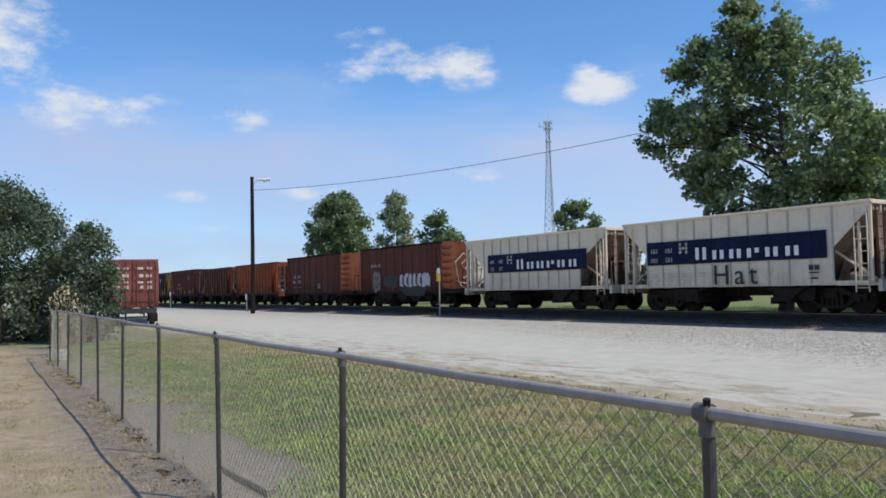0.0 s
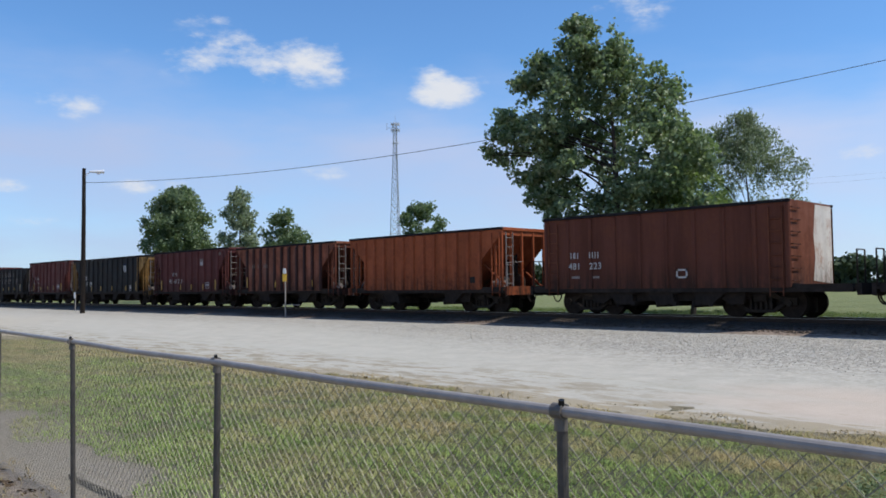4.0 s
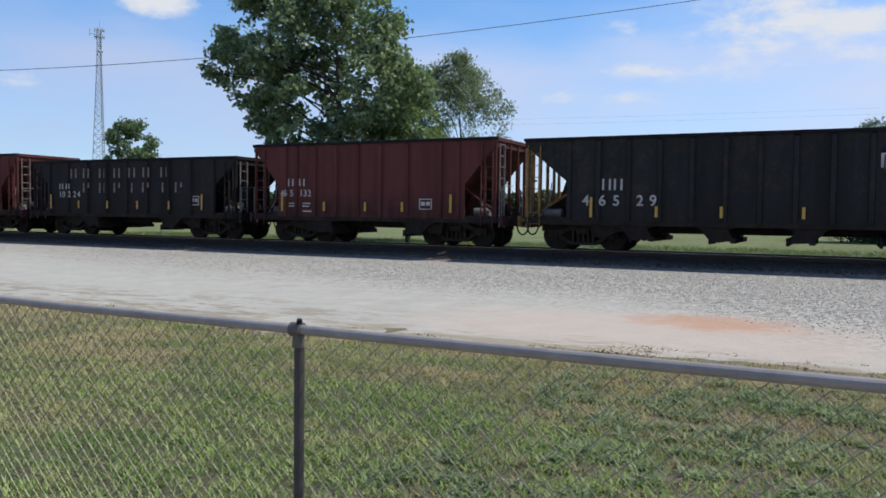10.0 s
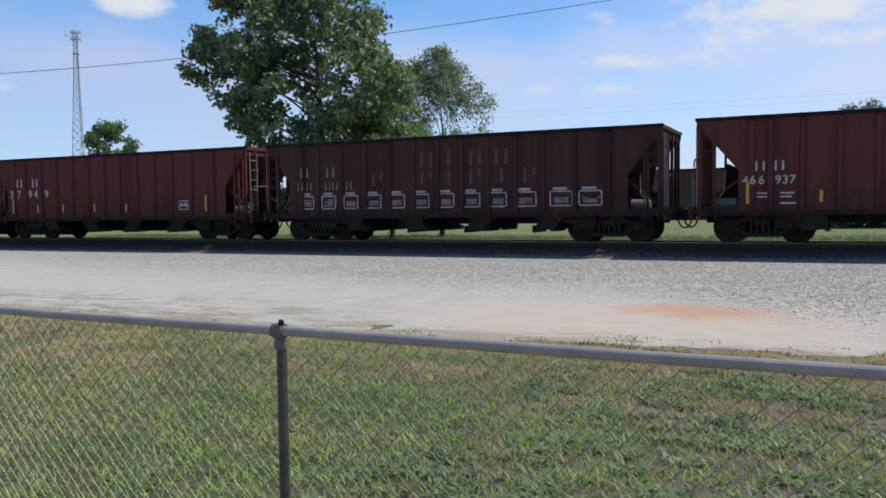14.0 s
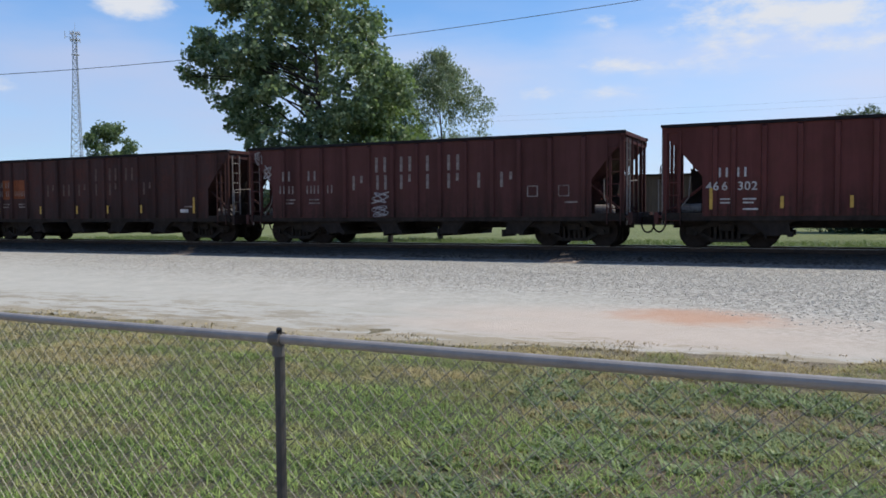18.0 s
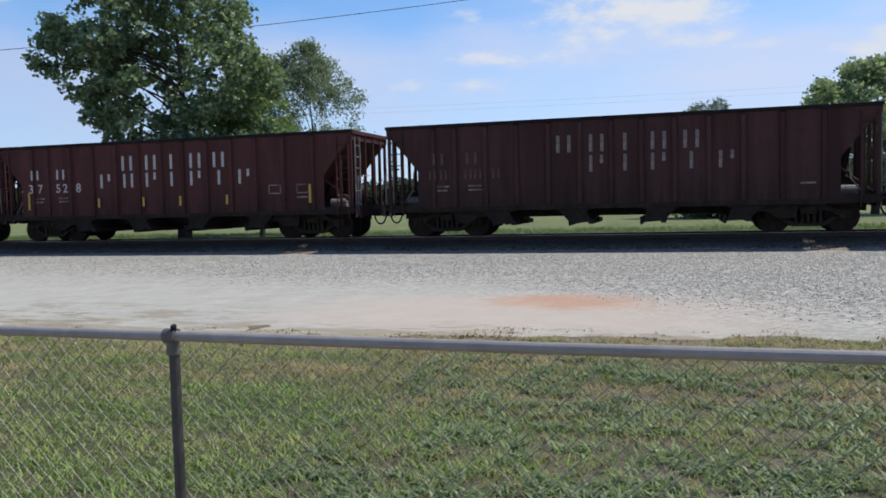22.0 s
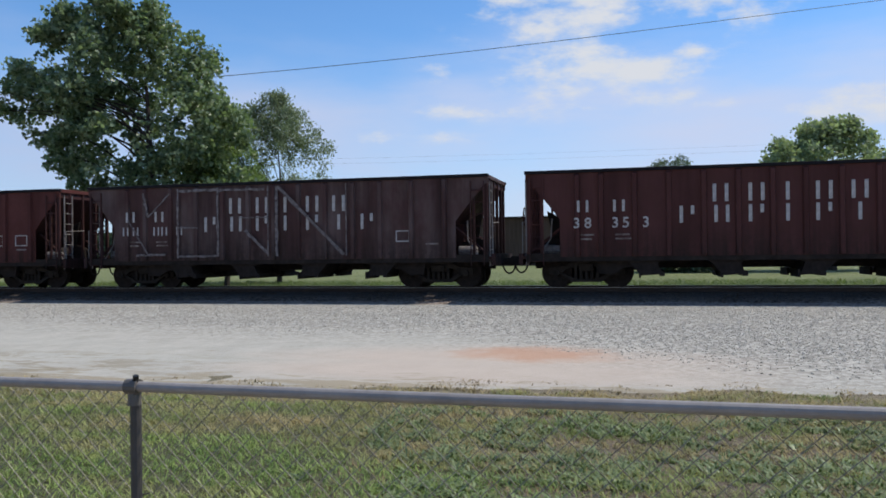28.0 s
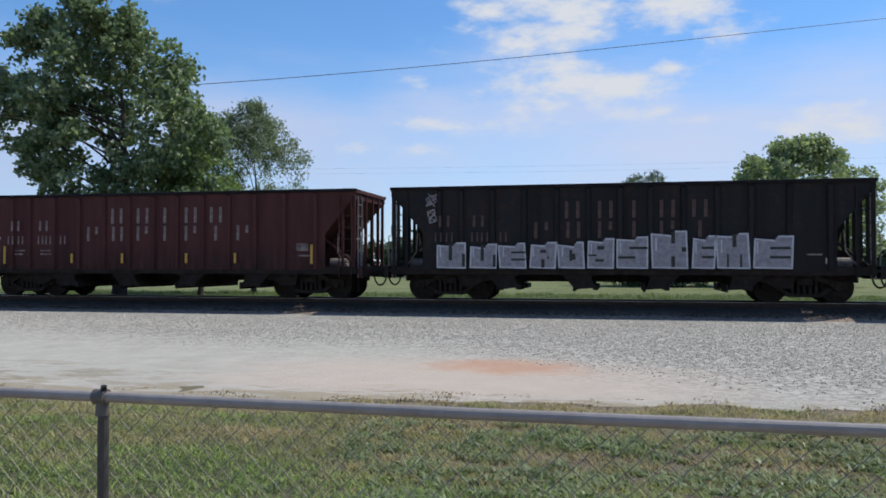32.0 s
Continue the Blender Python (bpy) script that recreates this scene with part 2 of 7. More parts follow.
def paint(name, base, rust=(0.10, 0.035, 0.018), amount=0.5, streak=0.5, pale=None, gloss=0.6, dirt=1.0):
    """Old freight-car paint: rust blotches, streaks that run down, dust along the ribs."""
    k = Mat(name, gloss)
    k.b.inputs["Specular IOR Level"].default_value = 0.09
    # each piece takes its own stretch of the weathering
    shift = k.n.new("ShaderNodeCombineXYZ")
    k.l.new(k.math("MULTIPLY", k.random(), 70.0), shift.inputs[0])
    moved = k.n.new("ShaderNodeVectorMath")
    k.l.new(k.co, moved.inputs[0])
    k.l.new(shift.outputs[0], moved.inputs[1])
    k.co = moved.outputs[0]
    blotch = k.noise(1.3, 8, 0.7)
    fine = k.noise(9, 6, 0.65)
    runs = k.noise(3.5, 5, 0.6, stretch=(1.6, 1.6, 0.10))
    c = k.mix(k.ramp(blotch, 0.35, 0.72, 0, 0.5 * dirt), base, tuple(v * 0.62 for v in base))
    c = k.mix(k.ramp(k.math("ADD", blotch, k.math("MULTIPLY", fine, 0.5)), 0.78 - 0.2 * amount, 0.98 - 0.2 * amount, 0, 0.85 * dirt), c, rust)
    c = k.mix(k.ramp(runs, 0.50, 0.75, 0, streak), c, tuple(0.4 * b + 0.3 * r for b, r in zip(base, rust)))
    if pale:
        c = k.mix(k.ramp(k.noise(0.7, 4, 0.6, stretch=(1, 1, 0.5)), 0.45, 0.75, 0, 0.6), c, pale)
    # sooty sheets and long runs of grime from the top chord down
    grime = k.noise(1.1, 5, 0.65, stretch=(1.0, 1.0, 0.07))
    c = k.mix(k.ramp(grime, 0.46, 0.66, 0, min(0.9, 1.3 * streak)), c, tuple(0.42 * b for b in base))
    c = k.mix(k.ramp(k.noise(2.6, 6, 0.7, stretch=(1.2, 1.2, 0.05)), 0.60, 0.72, 0, 0.30), c, tuple(min(1.0, 1.5 * b + 0.012) for b in base))
    # darker towards the bottom of the side, broken up by the noise
    low_dark = k.math("MULTIPLY", k.ramp(k.axis(2), 1.9, 0.9, 0, 0.9 * dirt), k.ramp(k.math("ADD", k.math("MULTIPLY", fine, 0.5), runs), 0.55, 0.9))
    c = k.mix(low_dark, c, (0.022, 0.017, 0.014))
    k.bump(k.math("ADD", fine, k.math("MULTIPLY", blotch, 0.6)), 0.22, 0.012)
    return k.done(c, k.ramp(blotch, 0.3, 0.7, gloss - 0.12, gloss + 0.22))


def plain(name, a, b, rough=0.7, metal=0.0, scale=6.0, strength=0.25, stretch=None):
    k = Mat(name, rough, metal)
    k.b.inputs["Specular IOR Level"].default_value = 0.10 if rough > 0.75 else 0.45
    n = k.noise(scale, 7, 0.65, stretch)
    c = k.mix(k.ramp(n, 0.3, 0.7), a, b)
    k.bump(k.noise(scale * 5, 5), strength, 0.01)
    return k.done(c)


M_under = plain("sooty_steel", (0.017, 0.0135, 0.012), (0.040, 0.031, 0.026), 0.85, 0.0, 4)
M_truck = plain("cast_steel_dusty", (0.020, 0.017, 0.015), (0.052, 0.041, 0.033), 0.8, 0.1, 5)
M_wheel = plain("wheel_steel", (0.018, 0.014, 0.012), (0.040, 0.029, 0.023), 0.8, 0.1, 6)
M_rail = plain("rail_rust", (0.030, 0.020, 0.015), (0.07, 0.042, 0.028), 0.7, 0.3, 7)
M_railtop = plain("rail_polished", (0.30, 0.29, 0.28), (0.4, 0.39, 0.38), 0.3, 0.9, 3)
M_oldwood = plain("weathered_grey_timber", (0.10, 0.088, 0.072), (0.24, 0.215, 0.18), 0.9, 0, 8, 0.5, (0.6, 6, 6))
M_tie = plain("creosoted_timber", (0.030, 0.023, 0.018), (0.085, 0.066, 0.05), 0.9, 0, 8, 0.5, (0.6, 6, 6))
M_letter = plain("white_stencil_paint", (0.70, 0.69, 0.66), (0.82, 0.81, 0.78), 0.7, 0, 7)
M_worn = plain("worn_stencil_paint", (0.26, 0.23, 0.22), (0.60, 0.57, 0.54), 0.8, 0, 6)
M_faded = plain("faded_stencil_paint", (0.075, 0.045, 0.04), (0.31, 0.265, 0.24), 0.8, 0, 4)
M_ghost = plain("ghost_stencil_paint", (0.055, 0.034, 0.030), (0.15, 0.098, 0.082), 0.8, 0, 4)
M_chord = plain("black_chord_paint", (0.010, 0.0095, 0.012), (0.022, 0.020, 0.022), 0.85, 0, 5)
M_black = plain("black_stencil_paint", (0.012, 0.012, 0.013), (0.03, 0.03, 0.03), 0.6, 0, 6)
M_yellow = plain("yellow_reflector_tape", (0.36, 0.20, 0.03), (0.56, 0.33, 0.05), 0.5, 0, 5)
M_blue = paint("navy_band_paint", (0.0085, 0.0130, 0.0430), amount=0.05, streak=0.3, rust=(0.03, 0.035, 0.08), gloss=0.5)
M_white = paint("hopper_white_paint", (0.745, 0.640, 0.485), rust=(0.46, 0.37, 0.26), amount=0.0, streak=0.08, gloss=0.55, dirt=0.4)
# rust brown, with the shadow inside the white cars' ends mixed in
M_inner = plain("shaded_rusty_sheet", (0.16, 0.11, 0.08), (0.40, 0.32, 0.25), 0.9, 0, 2.2)
M_dusty = plain("dusty_grey_paint", (0.36, 0.34, 0.29), (0.54, 0.51, 0.44), 0.8, 0, 5)
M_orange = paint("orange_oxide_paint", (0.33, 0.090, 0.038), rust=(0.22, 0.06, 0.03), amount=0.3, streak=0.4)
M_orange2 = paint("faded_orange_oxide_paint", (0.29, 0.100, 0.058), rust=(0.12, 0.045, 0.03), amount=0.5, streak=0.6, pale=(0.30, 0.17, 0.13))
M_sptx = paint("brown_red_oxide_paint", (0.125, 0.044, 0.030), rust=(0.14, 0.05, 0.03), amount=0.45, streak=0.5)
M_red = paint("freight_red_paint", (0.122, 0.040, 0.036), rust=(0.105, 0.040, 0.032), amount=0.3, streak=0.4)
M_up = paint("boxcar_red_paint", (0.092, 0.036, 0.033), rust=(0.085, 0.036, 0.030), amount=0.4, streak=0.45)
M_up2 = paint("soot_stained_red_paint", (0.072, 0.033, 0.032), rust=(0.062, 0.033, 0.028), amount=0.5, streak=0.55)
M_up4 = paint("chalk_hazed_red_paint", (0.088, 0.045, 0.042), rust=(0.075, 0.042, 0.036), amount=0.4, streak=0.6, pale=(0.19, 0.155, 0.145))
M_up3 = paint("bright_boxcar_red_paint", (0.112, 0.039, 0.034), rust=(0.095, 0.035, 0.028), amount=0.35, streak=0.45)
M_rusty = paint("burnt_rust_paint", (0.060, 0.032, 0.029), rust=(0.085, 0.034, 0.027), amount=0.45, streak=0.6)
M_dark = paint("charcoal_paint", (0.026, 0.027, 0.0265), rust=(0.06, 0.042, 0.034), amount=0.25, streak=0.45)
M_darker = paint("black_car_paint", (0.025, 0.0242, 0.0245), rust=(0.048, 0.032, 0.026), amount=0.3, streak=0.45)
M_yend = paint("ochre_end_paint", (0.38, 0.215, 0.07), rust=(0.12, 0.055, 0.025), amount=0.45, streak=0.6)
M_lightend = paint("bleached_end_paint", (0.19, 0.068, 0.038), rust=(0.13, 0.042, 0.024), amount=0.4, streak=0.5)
M_bleach = paint("chalky_bleached_paint", (0.68, 0.63, 0.56), rust=(0.42, 0.24, 0.16), amount=0.2, streak=0.3)
# paler tone that paints sunlight onto the irons of the car ends
M_grab = plain("sunlit_grab_iron_paint", (0.11, 0.09, 0.083), (0.30, 0.27, 0.25), 0.7, 0.1, 9)
# posts take a far darker tone than the rail's pipe
M_post = plain("dark_post_pipe", (0.036, 0.032, 0.028), (0.080, 0.071, 0.062), 0.6, 0.0, 9, 0.15)
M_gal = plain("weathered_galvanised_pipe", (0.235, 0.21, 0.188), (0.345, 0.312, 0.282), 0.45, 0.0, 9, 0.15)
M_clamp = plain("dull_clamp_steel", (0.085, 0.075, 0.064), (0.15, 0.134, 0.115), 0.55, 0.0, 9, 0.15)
M_wire = plain("galvanised_wire", (0.165, 0.148, 0.110), (0.29, 0.265, 0.205), 0.5, 0.3, 12, 0.1)
M_bolt = plain("black_bolt", (0.01, 0.01, 0.01), (0.02, 0.02, 0.02), 0.5, 0.4)
M_pole = plain("dark_utility_timber", (0.012, 0.010, 0.009), (0.032, 0.026, 0.022), 0.9, 0, 5, 0.5, (5, 5, 0.4))
M_lampgrey = plain("lamp_grey_enamel", (0.58, 0.59, 0.60), (0.72, 0.73, 0.74), 0.4, 0.2)
M_cable = plain("cable_sheath", (0.055, 0.06, 0.075), (0.085, 0.09, 0.105), 0.6)
M_tower = plain("galvanised_lattice", (0.34, 0.36, 0.40), (0.46, 0.48, 0.52), 0.6, 0.2)
M_signw = plain("white_sign_enamel", (0.70, 0.70, 0.68), (0.8, 0.8, 0.78), 0.5)
M_signy = plain("yellow_sign_enamel", (0.75, 0.42, 0.02), (0.85, 0.52, 0.04), 0.5)
M_shed = plain("brown_ribbed_metal", (0.080, 0.052, 0.039), (0.14, 0.095, 0.072), 0.8, 0, 0.8, 0.2, (1, 1, 0.2))
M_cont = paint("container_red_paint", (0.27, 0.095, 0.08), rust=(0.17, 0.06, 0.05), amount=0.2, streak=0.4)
M_chassis = plain("chassis_black", (0.02, 0.02, 0.02), (0.05, 0.045, 0.04), 0.7)
M_tyre = plain("tyre_rubber", (0.015, 0.015, 0.015), (0.03, 0.03, 0.03), 0.85)
M_crate = plain("white_tank_plastic", (0.62, 0.62, 0.60), (0.76, 0.76, 0.74), 0.5)
M_graf = plain("silver_spray_paint", (0.17, 0.155, 0.165), (0.34, 0.32, 0.335), 0.6, 0.1, 7)
M_graf_edge = plain("pale_silver_spray_paint", (0.34, 0.33, 0.34), (0.60, 0.58, 0.595), 0.6, 0.1, 9)
M_graf_dark = plain("dark_spray_paint", (0.014, 0.016, 0.013), (0.040, 0.040, 0.034), 0.7, 0, 6)
M_chalk = plain("white_spray_paint", (0.18, 0.16, 0.155), (0.46, 0.43, 0.42), 0.7, 0, 9)
M_streak = plain("chalky_spray_paint", (0.045, 0.030, 0.029), (0.275, 0.24, 0.23), 0.85, 0, 7)
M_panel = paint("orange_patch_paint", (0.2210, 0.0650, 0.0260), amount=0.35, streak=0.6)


def leaves(name, dark, light, rough=0.45, through=0.35):
    k = Mat(name, rough)
    c = k.mix(k.random(True), dark, light)
    c = k.mix(k.ramp(k.noise(0.55, 3), 0.35, 0.7, 0, 0.5), c, tuple(v * 0.65 for v in dark))
    k.b.inputs["Specular IOR Level"].default_value = 0.35
    mat = k.done(c)
    glow = k.n.new("ShaderNodeBsdfTranslucent")
    k.l.new(k.mix(1.0, c, (0.90, 1.05, 0.64), "MULTIPLY"), glow.inputs["Color"])
    both = k.n.new("ShaderNodeMixShader")
    both.inputs[0].default_value = through
    k.l.new(k.b.outputs[0], both.inputs[1])
    k.l.new(glow.outputs[0], both.inputs[2])
    k.l.new(both.outputs[0], k.n["Material Output"].inputs["Surface"])
    return mat


M_cream = leaves("cream_blossom", (0.40, 0.33, 0.18), (0.78, 0.69, 0.46), 0.7, 0.3)
M_leaf = leaves("cottonwood_leaf", (0.118, 0.172, 0.086), (0.385, 0.455, 0.262), 0.36, 0.40)
M_leaf5 = leaves("young_leaf", (0.15, 0.215, 0.08), (0.39, 0.47, 0.20), 0.42, 0.42)
M_leaf6 = leaves("pale_olive_leaf", (0.25, 0.30, 0.165), (0.48, 0.525, 0.32), 0.55, 0.45)
M_leaf2 = leaves("willow_leaf", (0.165, 0.205, 0.135), (0.42, 0.465, 0.325), 0.45, 0.42)
M_leaf3 = leaves("shrub_leaf", (0.065, 0.102, 0.054), (0.175, 0.225, 0.130), 0.5)
M_leaf4 = leaves("far_leaf", (0.10, 0.15, 0.075), (0.26, 0.32, 0.165), 0.5)
M_leaf7 = leaves("hackberry_leaf", (0.058, 0.088, 0.052), (0.205, 0.25, 0.16), 0.5)
M_far = leaves("distant_leaf", (0.055, 0.080, 0.045), (0.10, 0.135, 0.075), 0.8, 0.2)
M_bark = plain("bark", (0.032, 0.026, 0.021), (0.085, 0.070, 0.060), 0.95, 0, 6, 0.8, (4, 4, 0.7))


def ground_material():
    """Grass and bare earth; dry tan lawn on the near side of the fence, greener field past the track."""
    k = Mat("grass_ground", 0.95)
    y = k.axis(1)
    mid, fine = k.noise(1.7, 6, 0.65), k.noise(22, 6, 0.7)
    green = k.mix(k.ramp(fine, 0.3, 0.7), (0.062, 0.064, 0.028), (0.165, 0.158, 0.074))
    straw = k.mix(k.ramp(fine, 0.3, 0.7), (0.13, 0.100, 0.050), (0.31, 0.245, 0.125))
    bands = k.noise(0.75, 5, 0.65, stretch=(0.35, 1.0, 1.0))
    c = k.mix(k.ramp(k.math("ADD", k.math("MULTIPLY", mid, 0.7), bands), 0.86, 1.08), green, straw)
    soil = k.math("MULTIPLY", k.ramp(k.axis(0), -2.8, -0.8), k.ramp(k.noise(2.2, 6, 0.7), 0.40, 0.56, 0.5, 0.95))
    c = k.mix(soil, c, k.mix(k.ramp(fine, 0.3, 0.7), (0.13, 0.096, 0.066), (0.32, 0.245, 0.170)))
    lawn = k.mix(k.ramp(mid, 0.3, 0.7), (0.41, 0.305, 0.195), (0.57, 0.44, 0.285))
    lawn = k.mix(k.ramp(k.noise(5, 5, 0.7), 0.45, 0.7, 0, 0.5), lawn, (0.20, 0.175, 0.075))
    lawn = k.mix(k.ramp(k.noise(2.4, 6, 0.7), 0.52, 0.66, 0, 0.55), lawn, (0.17, 0.14, 0.085))
    lawn = k.mix(k.ramp(fine, 0.55, 0.75, 0, 0.4), lawn, (0.15, 0.115, 0.07))
    lawn = k.mix(k.ramp(k.noise(0.9, 5, 0.7), 0.45, 0.62, 0, 0.6), lawn, (0.36, 0.32, 0.155))
    over = k.math("ADD", y, k.math("MULTIPLY", k.axis(0), 0.054))
    dirt = k.mix(k.ramp(k.noise(7, 6, 0.7), 0.35, 0.65), (0.25, 0.190, 0.135), (0.46, 0.365, 0.265))
    dirt = k.mix(k.ramp(k.noise(2.6, 6, 0.7), 0.55, 0.68, 0, 0.55), dirt, (0.23, 0.20, 0.10))
    lawn = k.mix(k.ramp(k.math("ADD", over, k.math("MULTIPLY", mid, 0.5)), 1.45, 1.75), lawn, dirt)
    c = k.mix(k.ramp(k.math("ADD", over, k.math("MULTIPLY", mid, 0.8)), 2.85, 2.45), c, lawn)
    # bare grey soil behind the fence, away from the near posts
    bare = k.math("MULTIPLY", k.ramp(k.math("ADD", over, k.math("MULTIPLY", k.noise(0.9, 5, 0.65), -1.6)), 2.75, 2.0), k.ramp(k.axis(0), -4.2, -5.6))
    bare = k.math("MULTIPLY", bare, k.ramp(over, 1.95, 2.1))
    c = k.mix(k.math("MULTIPLY", bare, 0.9), c, k.mix(k.ramp(fine, 0.3, 0.7), (0.19, 0.165, 0.13), (0.36, 0.315, 0.255)))
    c = k.mix(k.math("MULTIPLY", k.ramp(k.axis(0), -26.0, -31.0), k.ramp(y, 2.0, 3.0)), c, k.mix(k.ramp(mid, 0.3, 0.7), (0.16, 0.175, 0.075), (0.27, 0.265, 0.14)))
    edge = k.ramp(k.math("ADD", y, k.math("MULTIPLY", mid, 2.4)), 9.2, 10.4)
    c = k.mix(k.math("MULTIPLY", edge, k.ramp(mid, 0.3, 0.62, 0.35, 0.9)), c, (0.30, 0.245, 0.15))
    field = k.mix(k.ramp(k.noise(0.25, 6), 0.35, 0.7), (0.105, 0.140, 0.040), (0.195, 0.215, 0.078))
    field = k.mix(k.ramp(k.noise(1.8, 6, 0.7), 0.4, 0.65, 0, 0.5), field, (0.28, 0.27, 0.10))
    c = k.mix(k.ramp(y, 27.8, 28.6), c, field)
    k.bump(k.math("ADD", k.math("ADD", fine, mid), k.noise(70, 3)), 0.9, 0.05)
    return k.done(c)


def gravel_material():
    """Crushed limestone hard standing: wheel-polished pale fines, coarse stones toward the track, clay and damp stains."""
    k = Mat("limestone_gravel", 0.95)
    y = k.axis(1)
    mid = k.noise(1.6, 6, 0.65)
    lanes = k.noise(0.8, 4, 0.55, stretch=(0.10, 1.0, 1.0))
    stone = k.cells(13, out="Color")
    grey = k.n.new("ShaderNodeRGBToBW")
    k.l.new(stone, grey.inputs[0])
    c = k.mix(k.ramp(mid, 0.3, 0.7), (0.358, 0.333, 0.276), (0.486, 0.454, 0.383))
    c = k.mix(k.ramp(lanes, 0.42, 0.62, 0, 0.55), c, (0.432, 0.416, 0.352))
    east = k.math("MULTIPLY", k.math("MAXIMUM", k.math("ADD", k.axis(0), 4.0), 0.0), 0.75)
    east = k.math("ADD", east, k.math("MAXIMUM", k.math("MULTIPLY", k.math("MINIMUM", k.math("ADD", k.axis(0), 9.0), 0.0), 0.22), -3.5))
    coarse = k.ramp(k.math("ADD", k.math("ADD", y, east), k.math("MULTIPLY", lanes, 4.5)), 15.2, 19.5, 0.10, 1.0)
    c = k.mix(coarse, c, k.mix(k.ramp(grey.outputs[0], 0.15, 0.85), (0.208, 0.192, 0.157), (0.475, 0.443, 0.379)))
    # clay-red stain
    sx, sy = k.math("DIVIDE", k.math("SUBTRACT", k.axis(0), -1.75), 1.55), k.math("DIVIDE", k.math("SUBTRACT", y, 12.85), 1.1)
    d = k.math("ADD", k.math("MULTIPLY", sx, sx), k.math("MULTIPLY", sy, sy))
    d = k.math("ADD", d, k.math("MULTIPLY", k.math("SUBTRACT", mid, 0.5), 1.6))
    hx, hy = k.math("DIVIDE", k.math("SUBTRACT", k.axis(0), -2.2), 4.2), k.math("DIVIDE", k.math("SUBTRACT", y, 11.7), 2.3)
    halo = k.math("ADD", k.math("ADD", k.math("MULTIPLY", hx, hx), k.math("MULTIPLY", hy, hy)), k.math("MULTIPLY", k.math("SUBTRACT", lanes, 0.5), 1.2))
    c = k.mix(k.ramp(halo, 1.2, 0.2, 0, 0.55), c, (0.52, 0.405, 0.315))
    c = k.mix(k.ramp(d, 1.0, 0.1, 0, 0.72), c, (0.46, 0.245, 0.140))
    # scattered brown scraps where the grass frays out
    fray = k.math("ADD", k.noise(2.2, 6, 0.75, stretch=(0.4, 1.6, 1)), k.ramp(y, 9.2, 10.9, 0.19, -0.10))
    c = k.mix(k.ramp(fray, 0.535, 0.62, 0, 0.8), c, (0.30, 0.245, 0.155))
    # dark damp ruts near the grass
    rut = k.noise(1.9, 7, 0.75, stretch=(0.5, 1.3, 1))
    band = k.math("MULTIPLY", k.ramp(y, 9.0, 10.2), k.ramp(y, 12.6, 11.2))
    west = k.ramp(k.axis(0), -5.0, -8.5)
    c = k.mix(k.math("MULTIPLY", k.math("MULTIPLY", k.ramp(rut, 0.495, 0.565, 0, 0.75), band), west), c, (0.23, 0.19, 0.12))
    k.bump(k.math("ADD", k.math("MULTIPLY", k.cells(13), coarse), k.noise(45, 4)), 0.45, 0.03)
    return k.done(c)


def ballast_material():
    k = Mat("track_ballast", 0.95)
    s = k.cells(15, out="Color")
    grey = k.n.new("ShaderNodeRGBToBW")
    k.l.new(s, grey.inputs[0])
    c = k.mix(k.ramp(grey.outputs[0], 0.15, 0.85), (0.056, 0.038, 0.027), (0.155, 0.110, 0.080))
    c = k.mix(k.ramp(k.noise(0.8, 4), 0.4, 0.7, 0, 0.5), c, (0.125, 0.098, 0.075))
    dusty = k.mix(k.ramp(grey.outputs[0], 0.15, 0.85), (0.125, 0.093, 0.070), (0.33, 0.258, 0.200))
    c = k.mix(k.ramp(k.math("ADD", k.axis(1), k.math("MULTIPLY", k.noise(0.9, 5), 0.8)), 23.75, 23.45), c, dusty)
    # the train's shadow painted into the stone: near black along the rails
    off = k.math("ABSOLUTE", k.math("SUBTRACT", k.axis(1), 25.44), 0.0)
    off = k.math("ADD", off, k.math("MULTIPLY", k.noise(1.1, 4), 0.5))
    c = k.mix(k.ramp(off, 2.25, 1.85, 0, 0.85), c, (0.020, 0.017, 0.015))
    k.bump(k.cells(15), 1.0, 0.05)
    return k.done(c)


def stone_material(name, lo, hi):
    k = Mat(name, 0.95)
    k.b.inputs["Specular IOR Level"].default_value = 0.15
    return k.done(k.mix(k.random(True), lo, hi))


M_stone = stone_material("loose_limestone", (0.32, 0.298, 0.249), (0.545, 0.51, 0.437))
M_stone2 = stone_material("dark_ballast_stone", (0.034, 0.026, 0.019), (0.095, 0.075, 0.055))
M_ground, M_gravel, M_ballast = ground_material(), gravel_material(), ballast_material()


